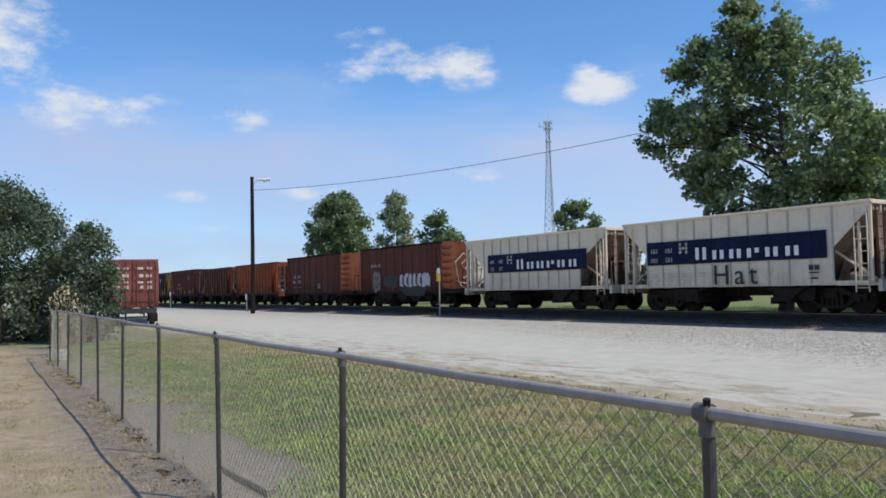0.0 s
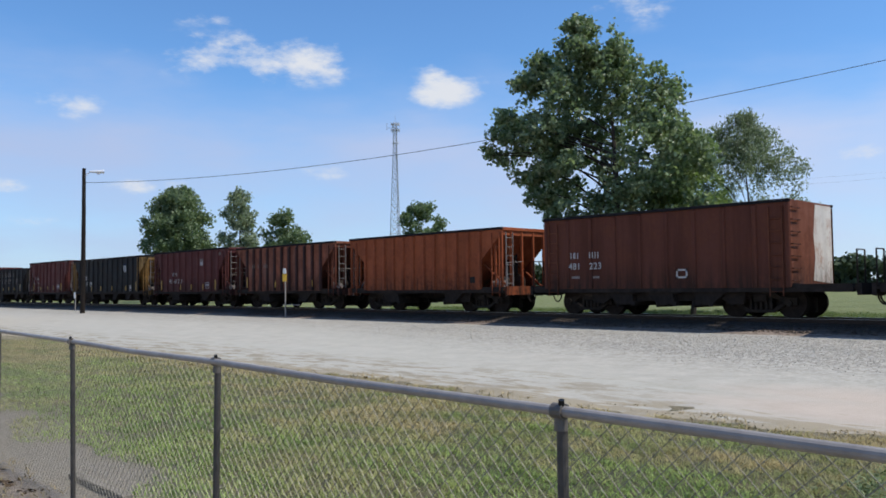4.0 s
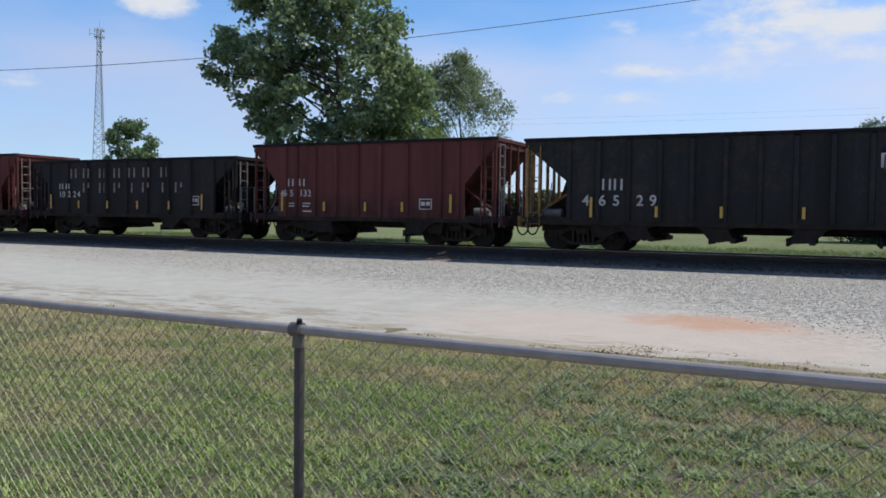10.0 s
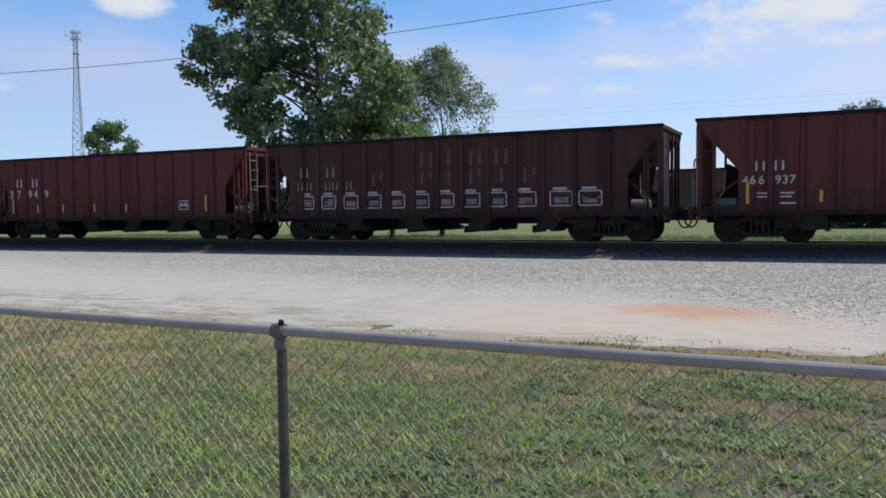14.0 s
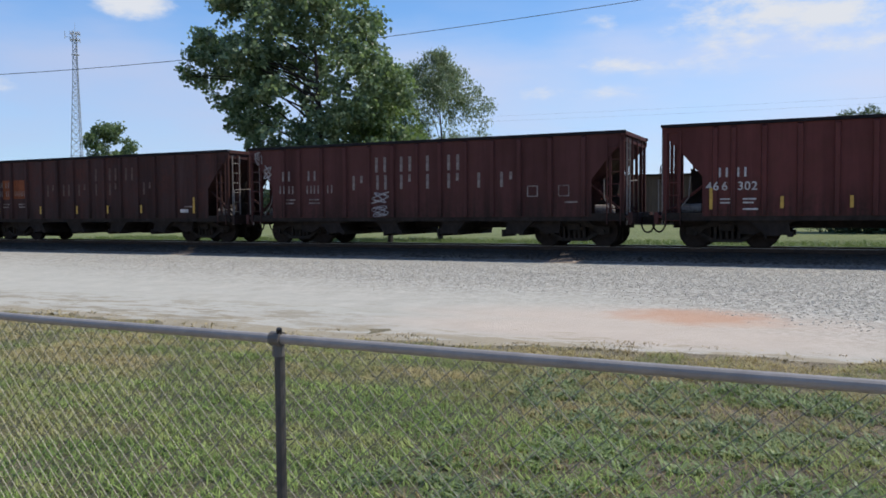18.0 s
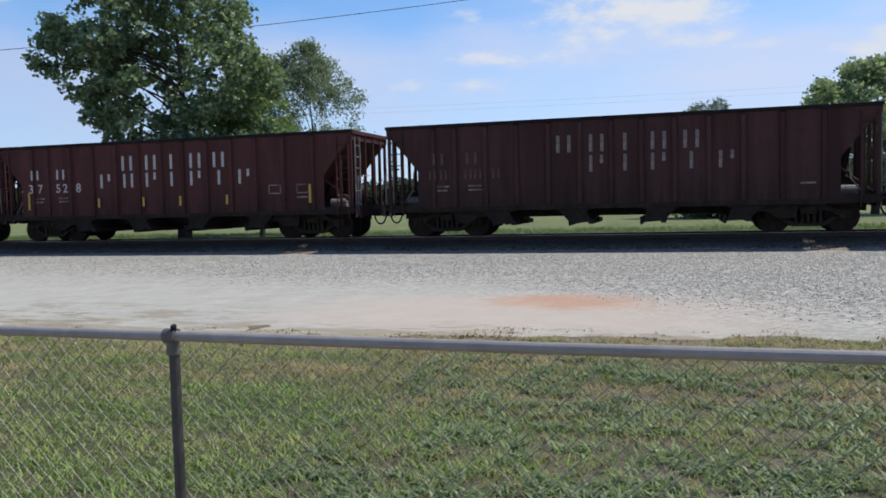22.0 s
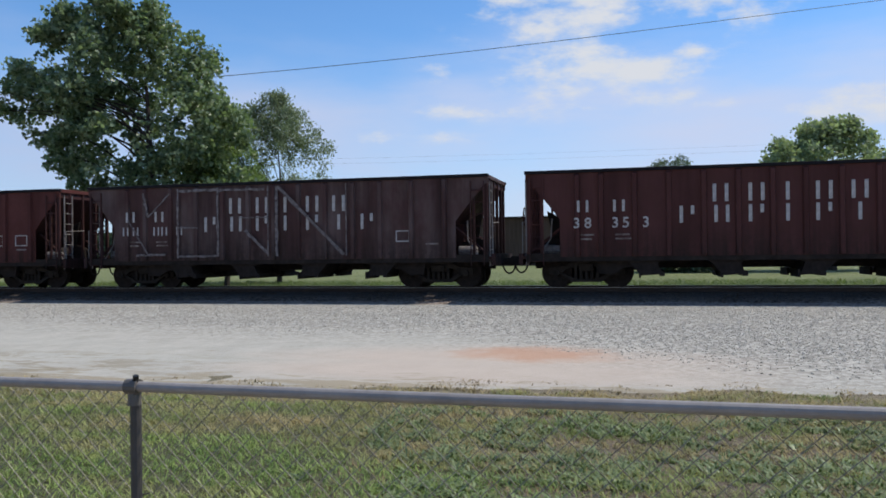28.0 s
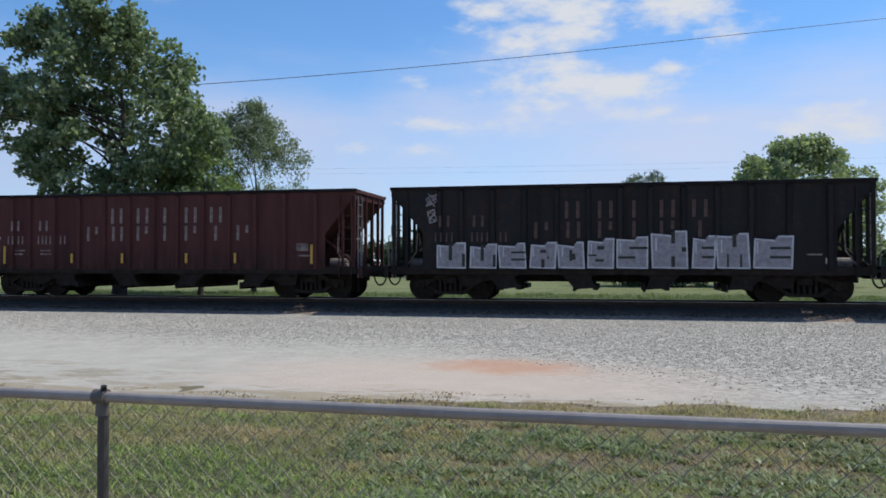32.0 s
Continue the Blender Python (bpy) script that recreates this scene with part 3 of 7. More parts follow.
def blade_material():
    k = Mat("grass_blade", 0.6)
    c = k.mix(k.random(True), (0.122, 0.190, 0.050), (0.435, 0.535, 0.165))
    dry = k.noise(0.55, 6, 0.68, stretch=(0.35, 1.0, 1.0), co=k.world_co())
    spot = k.n.new("ShaderNodeSeparateXYZ")
    k.l.new(k.world_co(), spot.inputs[0])
    # straw towards the gravel
    dry = k.math("ADD", dry, k.ramp(spot.outputs[1], 5.4, 8.4, 0.0, 0.17))
    c = k.mix(k.ramp(dry, 0.50, 0.645, 0, 0.87), c, (0.50, 0.395, 0.205))
    c = k.mix(k.ramp(k.noise(0.9, 6, 0.68, co=k.world_co()), 0.46, 0.62, 0, 0.62), c, (0.125, 0.21, 0.058))
    k.b.inputs["Specular IOR Level"].default_value = 0.2
    mat = k.done(c)
    glow = k.n.new("ShaderNodeBsdfTranslucent")
    k.l.new(c, glow.inputs["Color"])
    both = k.n.new("ShaderNodeMixShader")
    both.inputs[0].default_value = 0.4
    k.l.new(k.b.outputs[0], both.inputs[1])
    k.l.new(glow.outputs[0], both.inputs[2])
    k.l.new(both.outputs[0], k.n["Material Output"].inputs["Surface"])
    return mat


M_blade = blade_material()
M_weed = leaves("weed_leaf", (0.072, 0.118, 0.046), (0.40, 0.460, 0.215), 0.45, 0.3)
M_field = leaves("field_blade", (0.085, 0.120, 0.038), (0.22, 0.265, 0.095), 0.6, 0.4)
M_dry = stone_material("dry_grass_blade", (0.16, 0.13, 0.058), (0.50, 0.40, 0.215))
M_edge = stone_material("olive_tuft_blade", (0.13, 0.10, 0.048), (0.40, 0.30, 0.15))
M_litter = plain("dead_leaf_litter", (0.045, 0.032, 0.022), (0.14, 0.095, 0.055), 0.9)


# ---- mesh helpers ----
def box(bm, x0, x1, y0, y1, z0, z1, bevel=0.0):
    vs = [bm.verts.new((x, y, z)) for z in (z0, z1) for y in (y0, y1) for x in (x0, x1)]
    fs = [bm.faces.new([vs[i] for i in f]) for f in ((0, 2, 3, 1), (4, 5, 7, 6), (0, 1, 5, 4), (2, 6, 7, 3), (0, 4, 6, 2), (1, 3, 7, 5))]
    if bevel:
        bmesh.ops.bevel(bm, geom=list({e for f in fs for e in f.edges}), offset=bevel, segments=1, affect="EDGES")


def prism(bm, poly, y0, y1):
    """A plate with the outline poly in x and z, from y0 to y1."""
    a = [bm.verts.new((x, y0, z)) for x, z in poly]
    b = [bm.verts.new((x, y1, z)) for x, z in poly]
    n = len(poly)
    bm.faces.new(a)
    bm.faces.new(b[::-1])
    for i in range(n):
        bm.faces.new((a[(i + 1) % n], a[i], b[i], b[(i + 1) % n]))


def tube(bm, p, q, r0, r1=None, n=6):
    p, q = Vector(p), Vector(q)
    r1 = r0 if r1 is None else r1
    d = (q - p).normalized()
    u = d.orthogonal().normalized()
    v = d.cross(u)
    ring = [(math.cos(2 * math.pi * i / n), math.sin(2 * math.pi * i / n)) for i in range(n)]
    a = [bm.verts.new(p + (u * c + v * s) * r0) for c, s in ring]
    b = [bm.verts.new(q + (u * c + v * s) * r1) for c, s in ring]
    for i in range(n):
        bm.faces.new((a[i], a[(i + 1) % n], b[(i + 1) % n], b[i]))
    bm.faces.new(a[::-1])
    bm.faces.new(b)


def pipe(bm, pts, radii, n=6):
    """A bent tube through the points, as one closed skin."""
    pts = [Vector(p) for p in pts]
    rings = []
    u = (pts[1] - pts[0]).orthogonal().normalized()
    for i, p in enumerate(pts):
        d = (pts[min(i + 1, len(pts) - 1)] - pts[max(i - 1, 0)]).normalized()
        u = (u - d * u.dot(d)).normalized()
        v = d.cross(u)
        r = radii[i] if isinstance(radii, (list, tuple)) else radii
        rings.append([bm.verts.new(p + (u * math.cos(6.2832 * k / n) + v * math.sin(6.2832 * k / n)) * r) for k in range(n)])
    for a, b in zip(rings, rings[1:]):
        for k in range(n):
            bm.faces.new((a[k], a[(k + 1) % n], b[(k + 1) % n], b[k]))
    bm.faces.new(rings[0][::-1])
    bm.faces.new(rings[-1])


def disc(bm, x, z, y0, y1, r, n=20):
    """A wheel-like disc round the y axis."""
    tube(bm, (x, y0, z), (x, y1, z), r, r, n)


def finish(bm, name, smooth=False):
    bmesh.ops.recalc_face_normals(bm, faces=bm.faces)
    me = bpy.data.meshes.new(name)
    bm.to_mesh(me)
    bm.free()
    me.materials.append(None)
    if smooth:
        me.shade_smooth()
    return me


CACHE = {}


def part(name, bm, material, parent=None, label="", at=None):
    """Links a bmesh or a mesh as ONE object, under a thing or a part."""
    me = finish(bm, name) if isinstance(bm, bmesh.types.BMesh) else bm
    ob = new(name, me)
    ob.material_slots[0].link = "OBJECT"
    ob.material_slots[0].material = material
    if parent:
        ob.parent = parent
    if at is not None:
        ob.matrix_basis = at
    if label:
        ob["label"] = label
    return ob


def cached(key, make):
    """One mesh for all parts that look alike."""
    if key not in CACHE:
        bm = bmesh.new()
        make(bm)
        CACHE[key] = finish(bm, str(key[0]))
    return CACHE[key]


def thing(name, m, label, category, group=""):
    ob = new(name)
    ob.matrix_basis = m
    return tagged(ob, label, category, group)


def sheet(name, verts, faces, material, smooth=False):
    me = bpy.data.meshes.new(name)
    me.from_pydata(verts, [], faces)
    me.materials.append(None)
    if smooth:
        me.shade_smooth()
    return part(name, me, material)


# ---- ground, road, track ----
TRACK_Y, RAIL_Z = 25.44, 0.60


def rise(y):
    """Height of the ground across the track's direction."""
    ys = [-60, 9, 14, 22.3, 24.0, 26.9, 28.1, 32, 60, 4000]
    zs = [0, 0, 0.05, 0.18, 0.22, 0.22, 0.18, 0.15, 0.2, 1.0]
    return float(np.interp(y, ys, zs))


def strip(name, ys, xs, lift, material, edge=None):
    verts, faces = [], []
    for i, y in enumerate(ys):
        for x in xs:
            yy = y + (edge(x, i, len(ys)) if edge else 0)
            verts.append((x, yy, rise(yy) + (lift(x, yy) if callable(lift) else lift)))
    n = len(xs)
    for i in range(len(ys) - 1):
        for j in range(n - 1):
            faces.append((i * n + j, i * n + j + 1, (i + 1) * n + j + 1, (i + 1) * n + j))
    return sheet(name, verts, faces, material, True)


def wobble(x, y):
    return 0.035 * noise.noise((x * 0.5, y * 0.5, 3.0)) + 0.012 * noise.noise((x * 2.1, y * 2.1, 7.0))


XS = [-3000, -1200, -500, -260, -160, -110, -80] + list(np.arange(-60, -24, 1.5)) + list(np.arange(-24, 16, 0.4)) + [18, 22, 28, 40, 70, 150, 400, 1200, 3000]
YS = [-400, -100, -40, -20, -8, -3] + list(np.arange(0, 12.2, 0.4)) + [13, 14, 16, 18, 20, 22, 22.8, 24, 26.9, 28.1, 30, 32, 40, 60, 100, 200, 500, 1500, 4000]
ground = strip("ground", YS, XS, lambda x, y: wobble(x, y) * (1.0 if y < 9.5 else max(0.0, 1 - (y - 9.5) / 2)) - (0.06 if 12 < y < 27 else 0.0), M_ground)
tagged(ground, "patchy mown grass, dry and green, on flat ground", "ground", kind="structure")


def ragged(x, i, n):
    if i <= 1:
        return 1.1 * noise.noise((x * 0.16, 1.7, 0)) + 0.5 * noise.noise((x * 0.7, 4.1, 0)) + 0.25 * noise.noise((x * 2.3, 9.0, 0)) + (0.9 if x > 0 else 0) * min(1, x / 4) + 0.012 * max(0.0, -8 - x)
    return 0


road_xs = [-400, -250, -160, -110, -80] + list(np.arange(-60, -24, 0.75)) + list(np.arange(-24, 16, 0.25)) + [18, 22, 28, 40, 70, 150]
road = strip("gravel_road", [9.05, 9.38, 11.0, 12.5, 14, 16, 18, 20, 21.5, 22.5, 23.5], road_xs, lambda x, y: (0.012 if y > 9.28 + ragged(x, 0, 1) else -0.06) + wobble(x, y) * max(0.0, 1 - max(0.0, y - 9.5) / 2), M_gravel, ragged)
tagged(road, "pale crushed limestone gravel yard beside the track", "road", kind="structure")

prof = [(22.2, 0.15), (22.75, 0.215), (23.2, 0.26), (23.95, 0.43), (24.2, 0.455), (26.7, 0.455), (26.95, 0.42), (28.0, 0.18), (28.6, 0.10)]
bx = [-500, -200, -120, -80] + list(np.arange(-60, 20, 1.0)) + [24, 40, 90, 200]
bv = [(x, y + 0.10 * noise.noise((x * 0.9, y, 0)), z + 0.02 * noise.noise((x * 1.3, y * 2, 5))) for y, z in prof for x in bx]
nb = len(bx)
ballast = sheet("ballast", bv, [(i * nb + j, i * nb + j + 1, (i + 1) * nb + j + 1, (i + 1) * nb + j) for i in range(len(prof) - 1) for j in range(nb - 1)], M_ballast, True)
tagged(ballast, "grey crushed stone ballast bed under the rails", "ballast", kind="structure")

track = thing("railway_track", pose(0, TRACK_Y, RAIL_Z), "single railway track with rusty rails on timber sleepers", "track")
for side in (-0.755, 0.755):
    bm = bmesh.new()
    prism_pts = [(-0.07, -0.165), (0.07, -0.165), (0.07, -0.15), (0.012, -0.13), (0.012, -0.045), (0.036, -0.035), (0.036, -0.006), (-0.036, -0.006), (-0.036, -0.035), (-0.012, -0.045), (-0.012, -0.13), (-0.07, -0.15)]
    a = [bm.verts.new((-420, side + y, z)) for y, z in prism_pts]
    b = [bm.verts.new((200, side + y, z)) for y, z in prism_pts]
    for i in range(len(a)):
        bm.faces.new((a[i], a[(i + 1) % len(a)], b[(i + 1) % len(a)], b[i]))
    rail = part("rail", bm, M_rail, track)
    bm = bmesh.new()
    box(bm, -420, 200, side - 0.034, side + 0.034, -0.0065, 0.0)
    part("rail_head", bm, M_railtop, rail, "polished running surface")
tie = cached(("sleeper",), lambda bm: box(bm, -0.115, 0.115, -1.3, 1.3, -0.34, -0.172, 0.012))
for i in range(200):
    part("sleeper", tie, M_tie, track, at=pose(-95 + i * 0.54, 0.04 * math.sin(i * 7.3), 0, 0, 0, 1.2 * math.sin(i * 3.1)))


# ---- hopper cars ----
WHEEL_R = 0.457


def wheelset(bm):
    for s in (-1, 1):
        y = s * 0.745
        disc(bm, 0, 0, y - 0.07, y + 0.07, WHEEL_R, 24)
        disc(bm, 0, 0, y - s * 0.07, y - s * 0.10, WHEEL_R + 0.025, 24)
        disc(bm, 0, 0, y + s * 0.07, y + s * 0.10, 0.13, 12)
        for k in range(3):
            a = k * 2.094
            box(bm, -0.02, 0.02, y + s * 0.065, y + s * 0.078, 0.15, 0.36)
            bmesh.ops.rotate(bm, verts=bm.verts[-8:], cent=(0, 0, 0), matrix=Matrix.Rotation(a, 3, "Y"))
    tube(bm, (0, -0.8, 0), (0, 0.8, 0), 0.085, n=10)


def side_frame(bm, s):
    """The cast frame of a truck: arched top, journal pockets and the spring window."""
    y0, y1 = s * 0.93 - 0.06, s * 0.93 + 0.06
    prism(bm, [(-1.12, 0.40), (-1.12, 0.60), (-0.62, 0.66), (-0.42, 0.80), (0.42, 0.80), (0.62, 0.66), (1.12, 0.60), (1.12, 0.40), (0.78, 0.40), (0.60, 0.56), (0.34, 0.62), (-0.34, 0.62), (-0.60, 0.56), (-0.78, 0.40)], y0, y1)
    prism(bm, [(-0.80, 0.42), (-0.62, 0.42), (-0.34, 0.26), (0.34, 0.26), (0.62, 0.42), (0.80, 0.42), (0.42, 0.17), (-0.42, 0.17)], y0, y1)
    for x in (-0.36, 0.28):
        box(bm, x, x + 0.08, y0, y1, 0.25, 0.63)
    for x in (-0.16, 0.0, 0.16):
        tube(bm, (x, s * 0.93, 0.26), (x, s * 0.93, 0.55), 0.055, n=8)
    for x in (-0.89, 0.89):
        disc(bm, x, WHEEL_R, s * 0.93 - 0.03 * s, s * 1.06, 0.10, 10)


ROLLERS = []
RIBS = {}


def add_truck(car, x):
    bm_key = ("bolster",)
    truck = part("truck", cached(bm_key, lambda bm: (box(bm, -0.22, 0.22, -1.05, 1.05, 0.50, 0.72, 0.02), tube(bm, (0, 0, 0.7), (0, 0, 0.86), 0.22, n=12))), M_truck, car, "sooty cast steel two-axle truck", pose(x, 0, 0))
    for s in (-1, 1):
        part("side_frame", cached(("side_frame", s), lambda bm: side_frame(bm, s)), M_truck, truck)
    # one dark block added to fill the see-through space between the wheels
    part("brake_beam", cached(("brake_beam",), lambda bm: box(bm, -1.3, 1.3, -0.12, 0.12, 0.16, 0.62, 0.03)), M_under, truck, "dark block filling the space between the wheels")
    for k, dx in enumerate((-0.89, 0.89)):
        w = part("wheelset", cached(("wheelset",), wheelset), M_wheel, truck, at=pose(dx, 0, WHEEL_R))
        ROLLERS.append((w, k))


def bar_mesh(w, h):
    return cached(("letter_bar", round(w, 3), round(h, 3)), lambda bm: box(bm, -w / 2, w / 2, -0.004, 0.004, -h / 2, h / 2))


def digits(car, x0, spots, z, h, mat, y=None):
    """Painted figures, one by one at their places along the side."""
    for a, figure in spots:
        cu = bpy.data.curves.new("figure", "FONT")
        cu.body, cu.size, cu.extrude, cu.offset, cu.align_x = figure, h * 1.42, 0.003, h * 0.022, "CENTER"
        cu.materials.append(mat)
        ob = new("painted_figure", cu)
        ob.parent = car
        ob.matrix_basis = pose(x0 + a, skin(car, x0 + a, h * 0.36) if y is None else y, z - h / 2 - RAIL_Z, 90, 0, 0)


NEAR = -1.6
LONG_RIBS = (1.52, 2.2, 3.15, 4.1, 5.05, 5.97, 6.87, 7.72, 8.63, 9.55, 10.45, 11.45, 12.5)
SHORT_RIBS = (1.47, 1.95, 2.75, 3.65, 4.55, 5.45, 6.5, 7.75, 8.4)


def hopper(left, right, top, body, under=None, ends=None, ribs=10, cut=1.45, bays="long", rib_deep=0.09, label="", inset=(0.0, 0.0), solid=False, rib_mat=None, flat_ribs=False):
    """An open-topped hopper car. left and right: ends of its body along the train at the start of its run; top: height over the ground."""
    n = right - left
    under = under or M_under
    ends = ends or body
    car = thing("hopper_car", pose((left + right) / 2, TRACK_Y, RAIL_Z), label, "freight car", "cars of the freight train")
    h, sill = top - RAIL_Z, 0.93
    x0, x1 = -n / 2, n / 2
    slope_z = sill + 1.12
    if solid:
        outline = [(x0, sill), (x1, sill), (x1, h), (x0, h)]
    else:
        outline = [(x0 + cut, sill), (x1 - cut, sill), (x1 - cut, slope_z), (x1 - 0.12, h - 0.30), (x1, h - 0.28), (x1, h), (x0, h), (x0, h - 0.28), (x0 + 0.12, h - 0.30), (x0 + cut, slope_z)]
    for s in (-1, 1):
        y0, y1 = (NEAR, NEAR + 0.03) if s < 0 else (1.57, 1.6)
        bm = bmesh.new()
        prism(bm, outline, y0, y1)
        panel = part("side_panel", bm, body, car)
        # ribs up the side
        lo, hi = (x0 + cut, x1 - cut) if not solid else (x0 + 0.05, x1 - 0.05)
        spread = [x0 + a for a in ribs] if isinstance(ribs, (tuple, list)) else [lo + (hi - lo) * i / (ribs - 1) for i in range(ribs)]
        RIBS[car] = (spread, rib_deep)
        for x in spread:
            key = ("rib", round(h, 2), rib_deep, flat_ribs, s)

            def rib(bm):
                ya, yb = (-rib_deep, 0.0) if s < 0 else (0.0, rib_deep)
                if flat_ribs:
                    box(bm, -0.022, 0.022, ya, yb, sill + 0.02, h - 0.1)
                else:
                    za, zb = sill + 0.02, h - 0.1
                    vs = [[bm.verts.new((x, y, z)) for x, y in ((-0.085, 0 * s), (-0.055, s * rib_deep), (0.055, s * rib_deep), (0.085, 0 * s))] for z in (za, zb - 0.06, zb)]
                    for v in (vs[2][1], vs[2][2]):
                        v.co.y = 0.01 * s
                    for a, b in zip(vs, vs[1:]):
                        for k in range(3):
                            bm.faces.new((a[k], a[k + 1], b[k + 1], b[k]))
                    bm.faces.new(vs[0][::-1])

            part("side_rib", cached(key, rib), rib_mat or body, panel, at=pose(x, NEAR if s < 0 else 1.6, 0))
        # top chord and sill
        bm = bmesh.new()
        box(bm, x0 - 0.03, x1 + 0.03, y0 - 0.07 if s < 0 else 1.55, NEAR + 0.06 if s < 0 else 1.67, h - 0.085, h + 0.01, 0.012)
        part("top_chord", bm, body if body is M_white else M_chord, car)
        bm = bmesh.new()
        box(bm, x0 - inset[0], x1 + inset[1], y0 + 0.005 if s < 0 else 1.42, NEAR + 0.18 if s < 0 else 1.595, sill - (0.03 if body is M_white else 0.13), sill + 0.10)
        part("side_sill", bm, body if body is M_white else under, car)
    for s, ins in ((-1, inset[0]), (1, inset[1])):
        e = x0 if s < 0 else x1
        bm = bmesh.new()
        if solid:
            prism(bm, [(e, sill), (e - s * 0.05, sill), (e - s * 0.05, h), (e, h)], -1.57, 1.57)
            end = part("end_panel", bm, ends, car, "sun-bleached oxide end panel")
            bm = bmesh.new()
            prism(bm, [(0.05, sill + 0.2), (1.53, sill + 0.1), (1.53, h - 0.06), (0.30, h - 0.06), (0.12, sill + 1.6), (0.22, sill + 0.9)], -0.003, 0.003)
            part("bleached_patch", bm, M_bleach, end, "chalky bleached paint", pose(e + s * 0.004, 0, 0, 0, 0, 90))
            for k in range(7):
                part("end_rung", cached(("rung", s), lambda bm: (box(bm, -0.014, 0.014, -0.22, 0.22, -0.012, 0.012), box(bm, -s * 0.05 - 0.015, 0.02, -0.28, -0.25, -0.015, 0.015), box(bm, -s * 0.05 - 0.015, 0.02, 0.25, 0.28, -0.015, 0.015))), body, end, at=pose(e + s * 0.06, -1.27, sill + 0.2 + k * 0.36))
        else:
            prism(bm, [(e - s * 0.06, h - 0.06), (e - s * 0.06, h - 0.30), (e - s * (cut + 0.05), slope_z + 0.02), (e - s * (cut + 1.1), sill), (e - s * (cut + 1.2), sill), (e - s * (cut + 0.15), slope_z + 0.1), (e - s * 0.14, h - 0.06)], -1.57, 1.57)
            part("slope_sheet", bm, M_inner if ends is M_white else ends, car, "sloping end sheet of the hopper")
            bm = bmesh.new()
            box(bm, min(e, e - s * 0.12), max(e, e - s * 0.12), -1.66, 1.66, h - 0.12, h + 0.008, 0.01)
            part("end_chord", bm, body, car)
            for y in (-1.55, -1.02, -0.35, 0.35, 1.02, 1.55):
                part("end_post", cached(("end_post", round(h, 2)), lambda bm: (box(bm, -0.045, 0.045, -0.035, 0.035, sill + 0.1, h - 0.1), box(bm, -0.06, 0.06, -0.05, 0.05, sill + 0.09, sill + 0.16))), ends, car, at=pose(e - s * 0.07, y, 0))
            for y in (-1.5, 1.5):
                part("end_post", cached(("post2", round(h, 2)), lambda bm: box(bm, -0.035, 0.035, -0.03, 0.03, sill + 0.1, h - 0.42)), ends, car, at=pose(e - s * 0.45, y, 0))
            for y in (-1.2, 0.9):
                bm = bmesh.new()
                tube(bm, (e - s * 0.10, y, sill + 0.12), (e - s * (cut + 0.25), y, slope_z - 0.05), 0.045)
                part("brace", bm, ends, car)
            # dark plate added to close the open space under the slope sheet
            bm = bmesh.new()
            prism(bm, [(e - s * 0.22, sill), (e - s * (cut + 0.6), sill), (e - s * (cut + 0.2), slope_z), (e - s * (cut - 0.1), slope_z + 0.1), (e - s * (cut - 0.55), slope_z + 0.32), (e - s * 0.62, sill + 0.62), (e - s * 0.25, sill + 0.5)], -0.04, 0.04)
            part("shear_web", bm, M_under, car, "dark plate closing the space over the truck")
            # shear plate with the body bolster and air tank behind the posts
            bm = bmesh.new()
            prism(bm, [(e - s * (cut - 0.02), sill + 0.1), (e - s * (cut + 0.55), sill + 0.1), (e - s * (cut + 0.2), slope_z - 0.05), (e - s * cut, slope_z - 0.05)], -0.5, 0.5)
            part("bolster_web", bm, M_inner if ends is M_white else ends, car)
        # ladder on the near corner, rungs as bars
        def ladder(bm):
            for x in (-0.2, 0.2):
                box(bm, x - 0.015, x + 0.015, -0.02, 0.02, sill - 0.25, h - 0.2)
            for k in range(8):
                z = sill - 0.12 + k * 0.36
                if z < h - 0.2:
                    tube(bm, (-0.2, 0, z), (0.2, 0, z), 0.014, n=5)

        part("ladder", cached(("ladder", round(h, 2)), ladder), ends, car, "steel corner ladder", pose(e - s * (0.32 if not solid else 0.4), NEAR - 0.05, 0))
        if not solid:
            part("ladder", CACHE[("ladder", round(h, 2))], M_grab if body is not M_white else M_sptx, car, "steel end ladder", pose(e + s * 0.02, -1.2, 0, 0, 0, 90))
        # end platform, sill and coupler
        bm = bmesh.new()
        xa, xb = sorted((e + s * (0.18 + ins), e - s * cut))
        box(bm, xa, xb, -1.55, 1.55, sill - 0.05, sill + 0.03)
        box(bm, *sorted((e + s * (0.10 + ins), e + s * (0.22 + ins))), -1.58, 1.58, sill - 0.22, sill + 0.12)
        part("end_platform", bm, ends if not solid else under, car)
        if solid and ins > 0.3:
            bm = bmesh.new()
            for y in (-1.5, -0.9, 0.9, 1.5):
                tube(bm, (e + s * (ins + 0.1), y, sill), (e + s * (ins + 0.1), y, sill + 1.05), 0.025)
            tube(bm, (e + s * (ins + 0.1), -1.5, sill + 1.05), (e + s * (ins + 0.1), -0.9, sill + 1.05), 0.02)
            tube(bm, (e + s * (ins + 0.1), 1.5, sill + 1.05), (e + s * (ins + 0.1), 0.9, sill + 1.05), 0.02)
            part("railing", bm, under, car)

        def coupler(bm):
            box(bm, -0.1, 0.36, -0.09, 0.09, -0.11, 0.11, 0.02)
            prism(bm, [(0.3, -0.13), (0.52, -0.13), (0.56, 0.0), (0.52, 0.16), (0.3, 0.16)], -0.17, 0.06)

        def hose(bm):
            bend = [math.pi * k / 8 for k in range(9)]
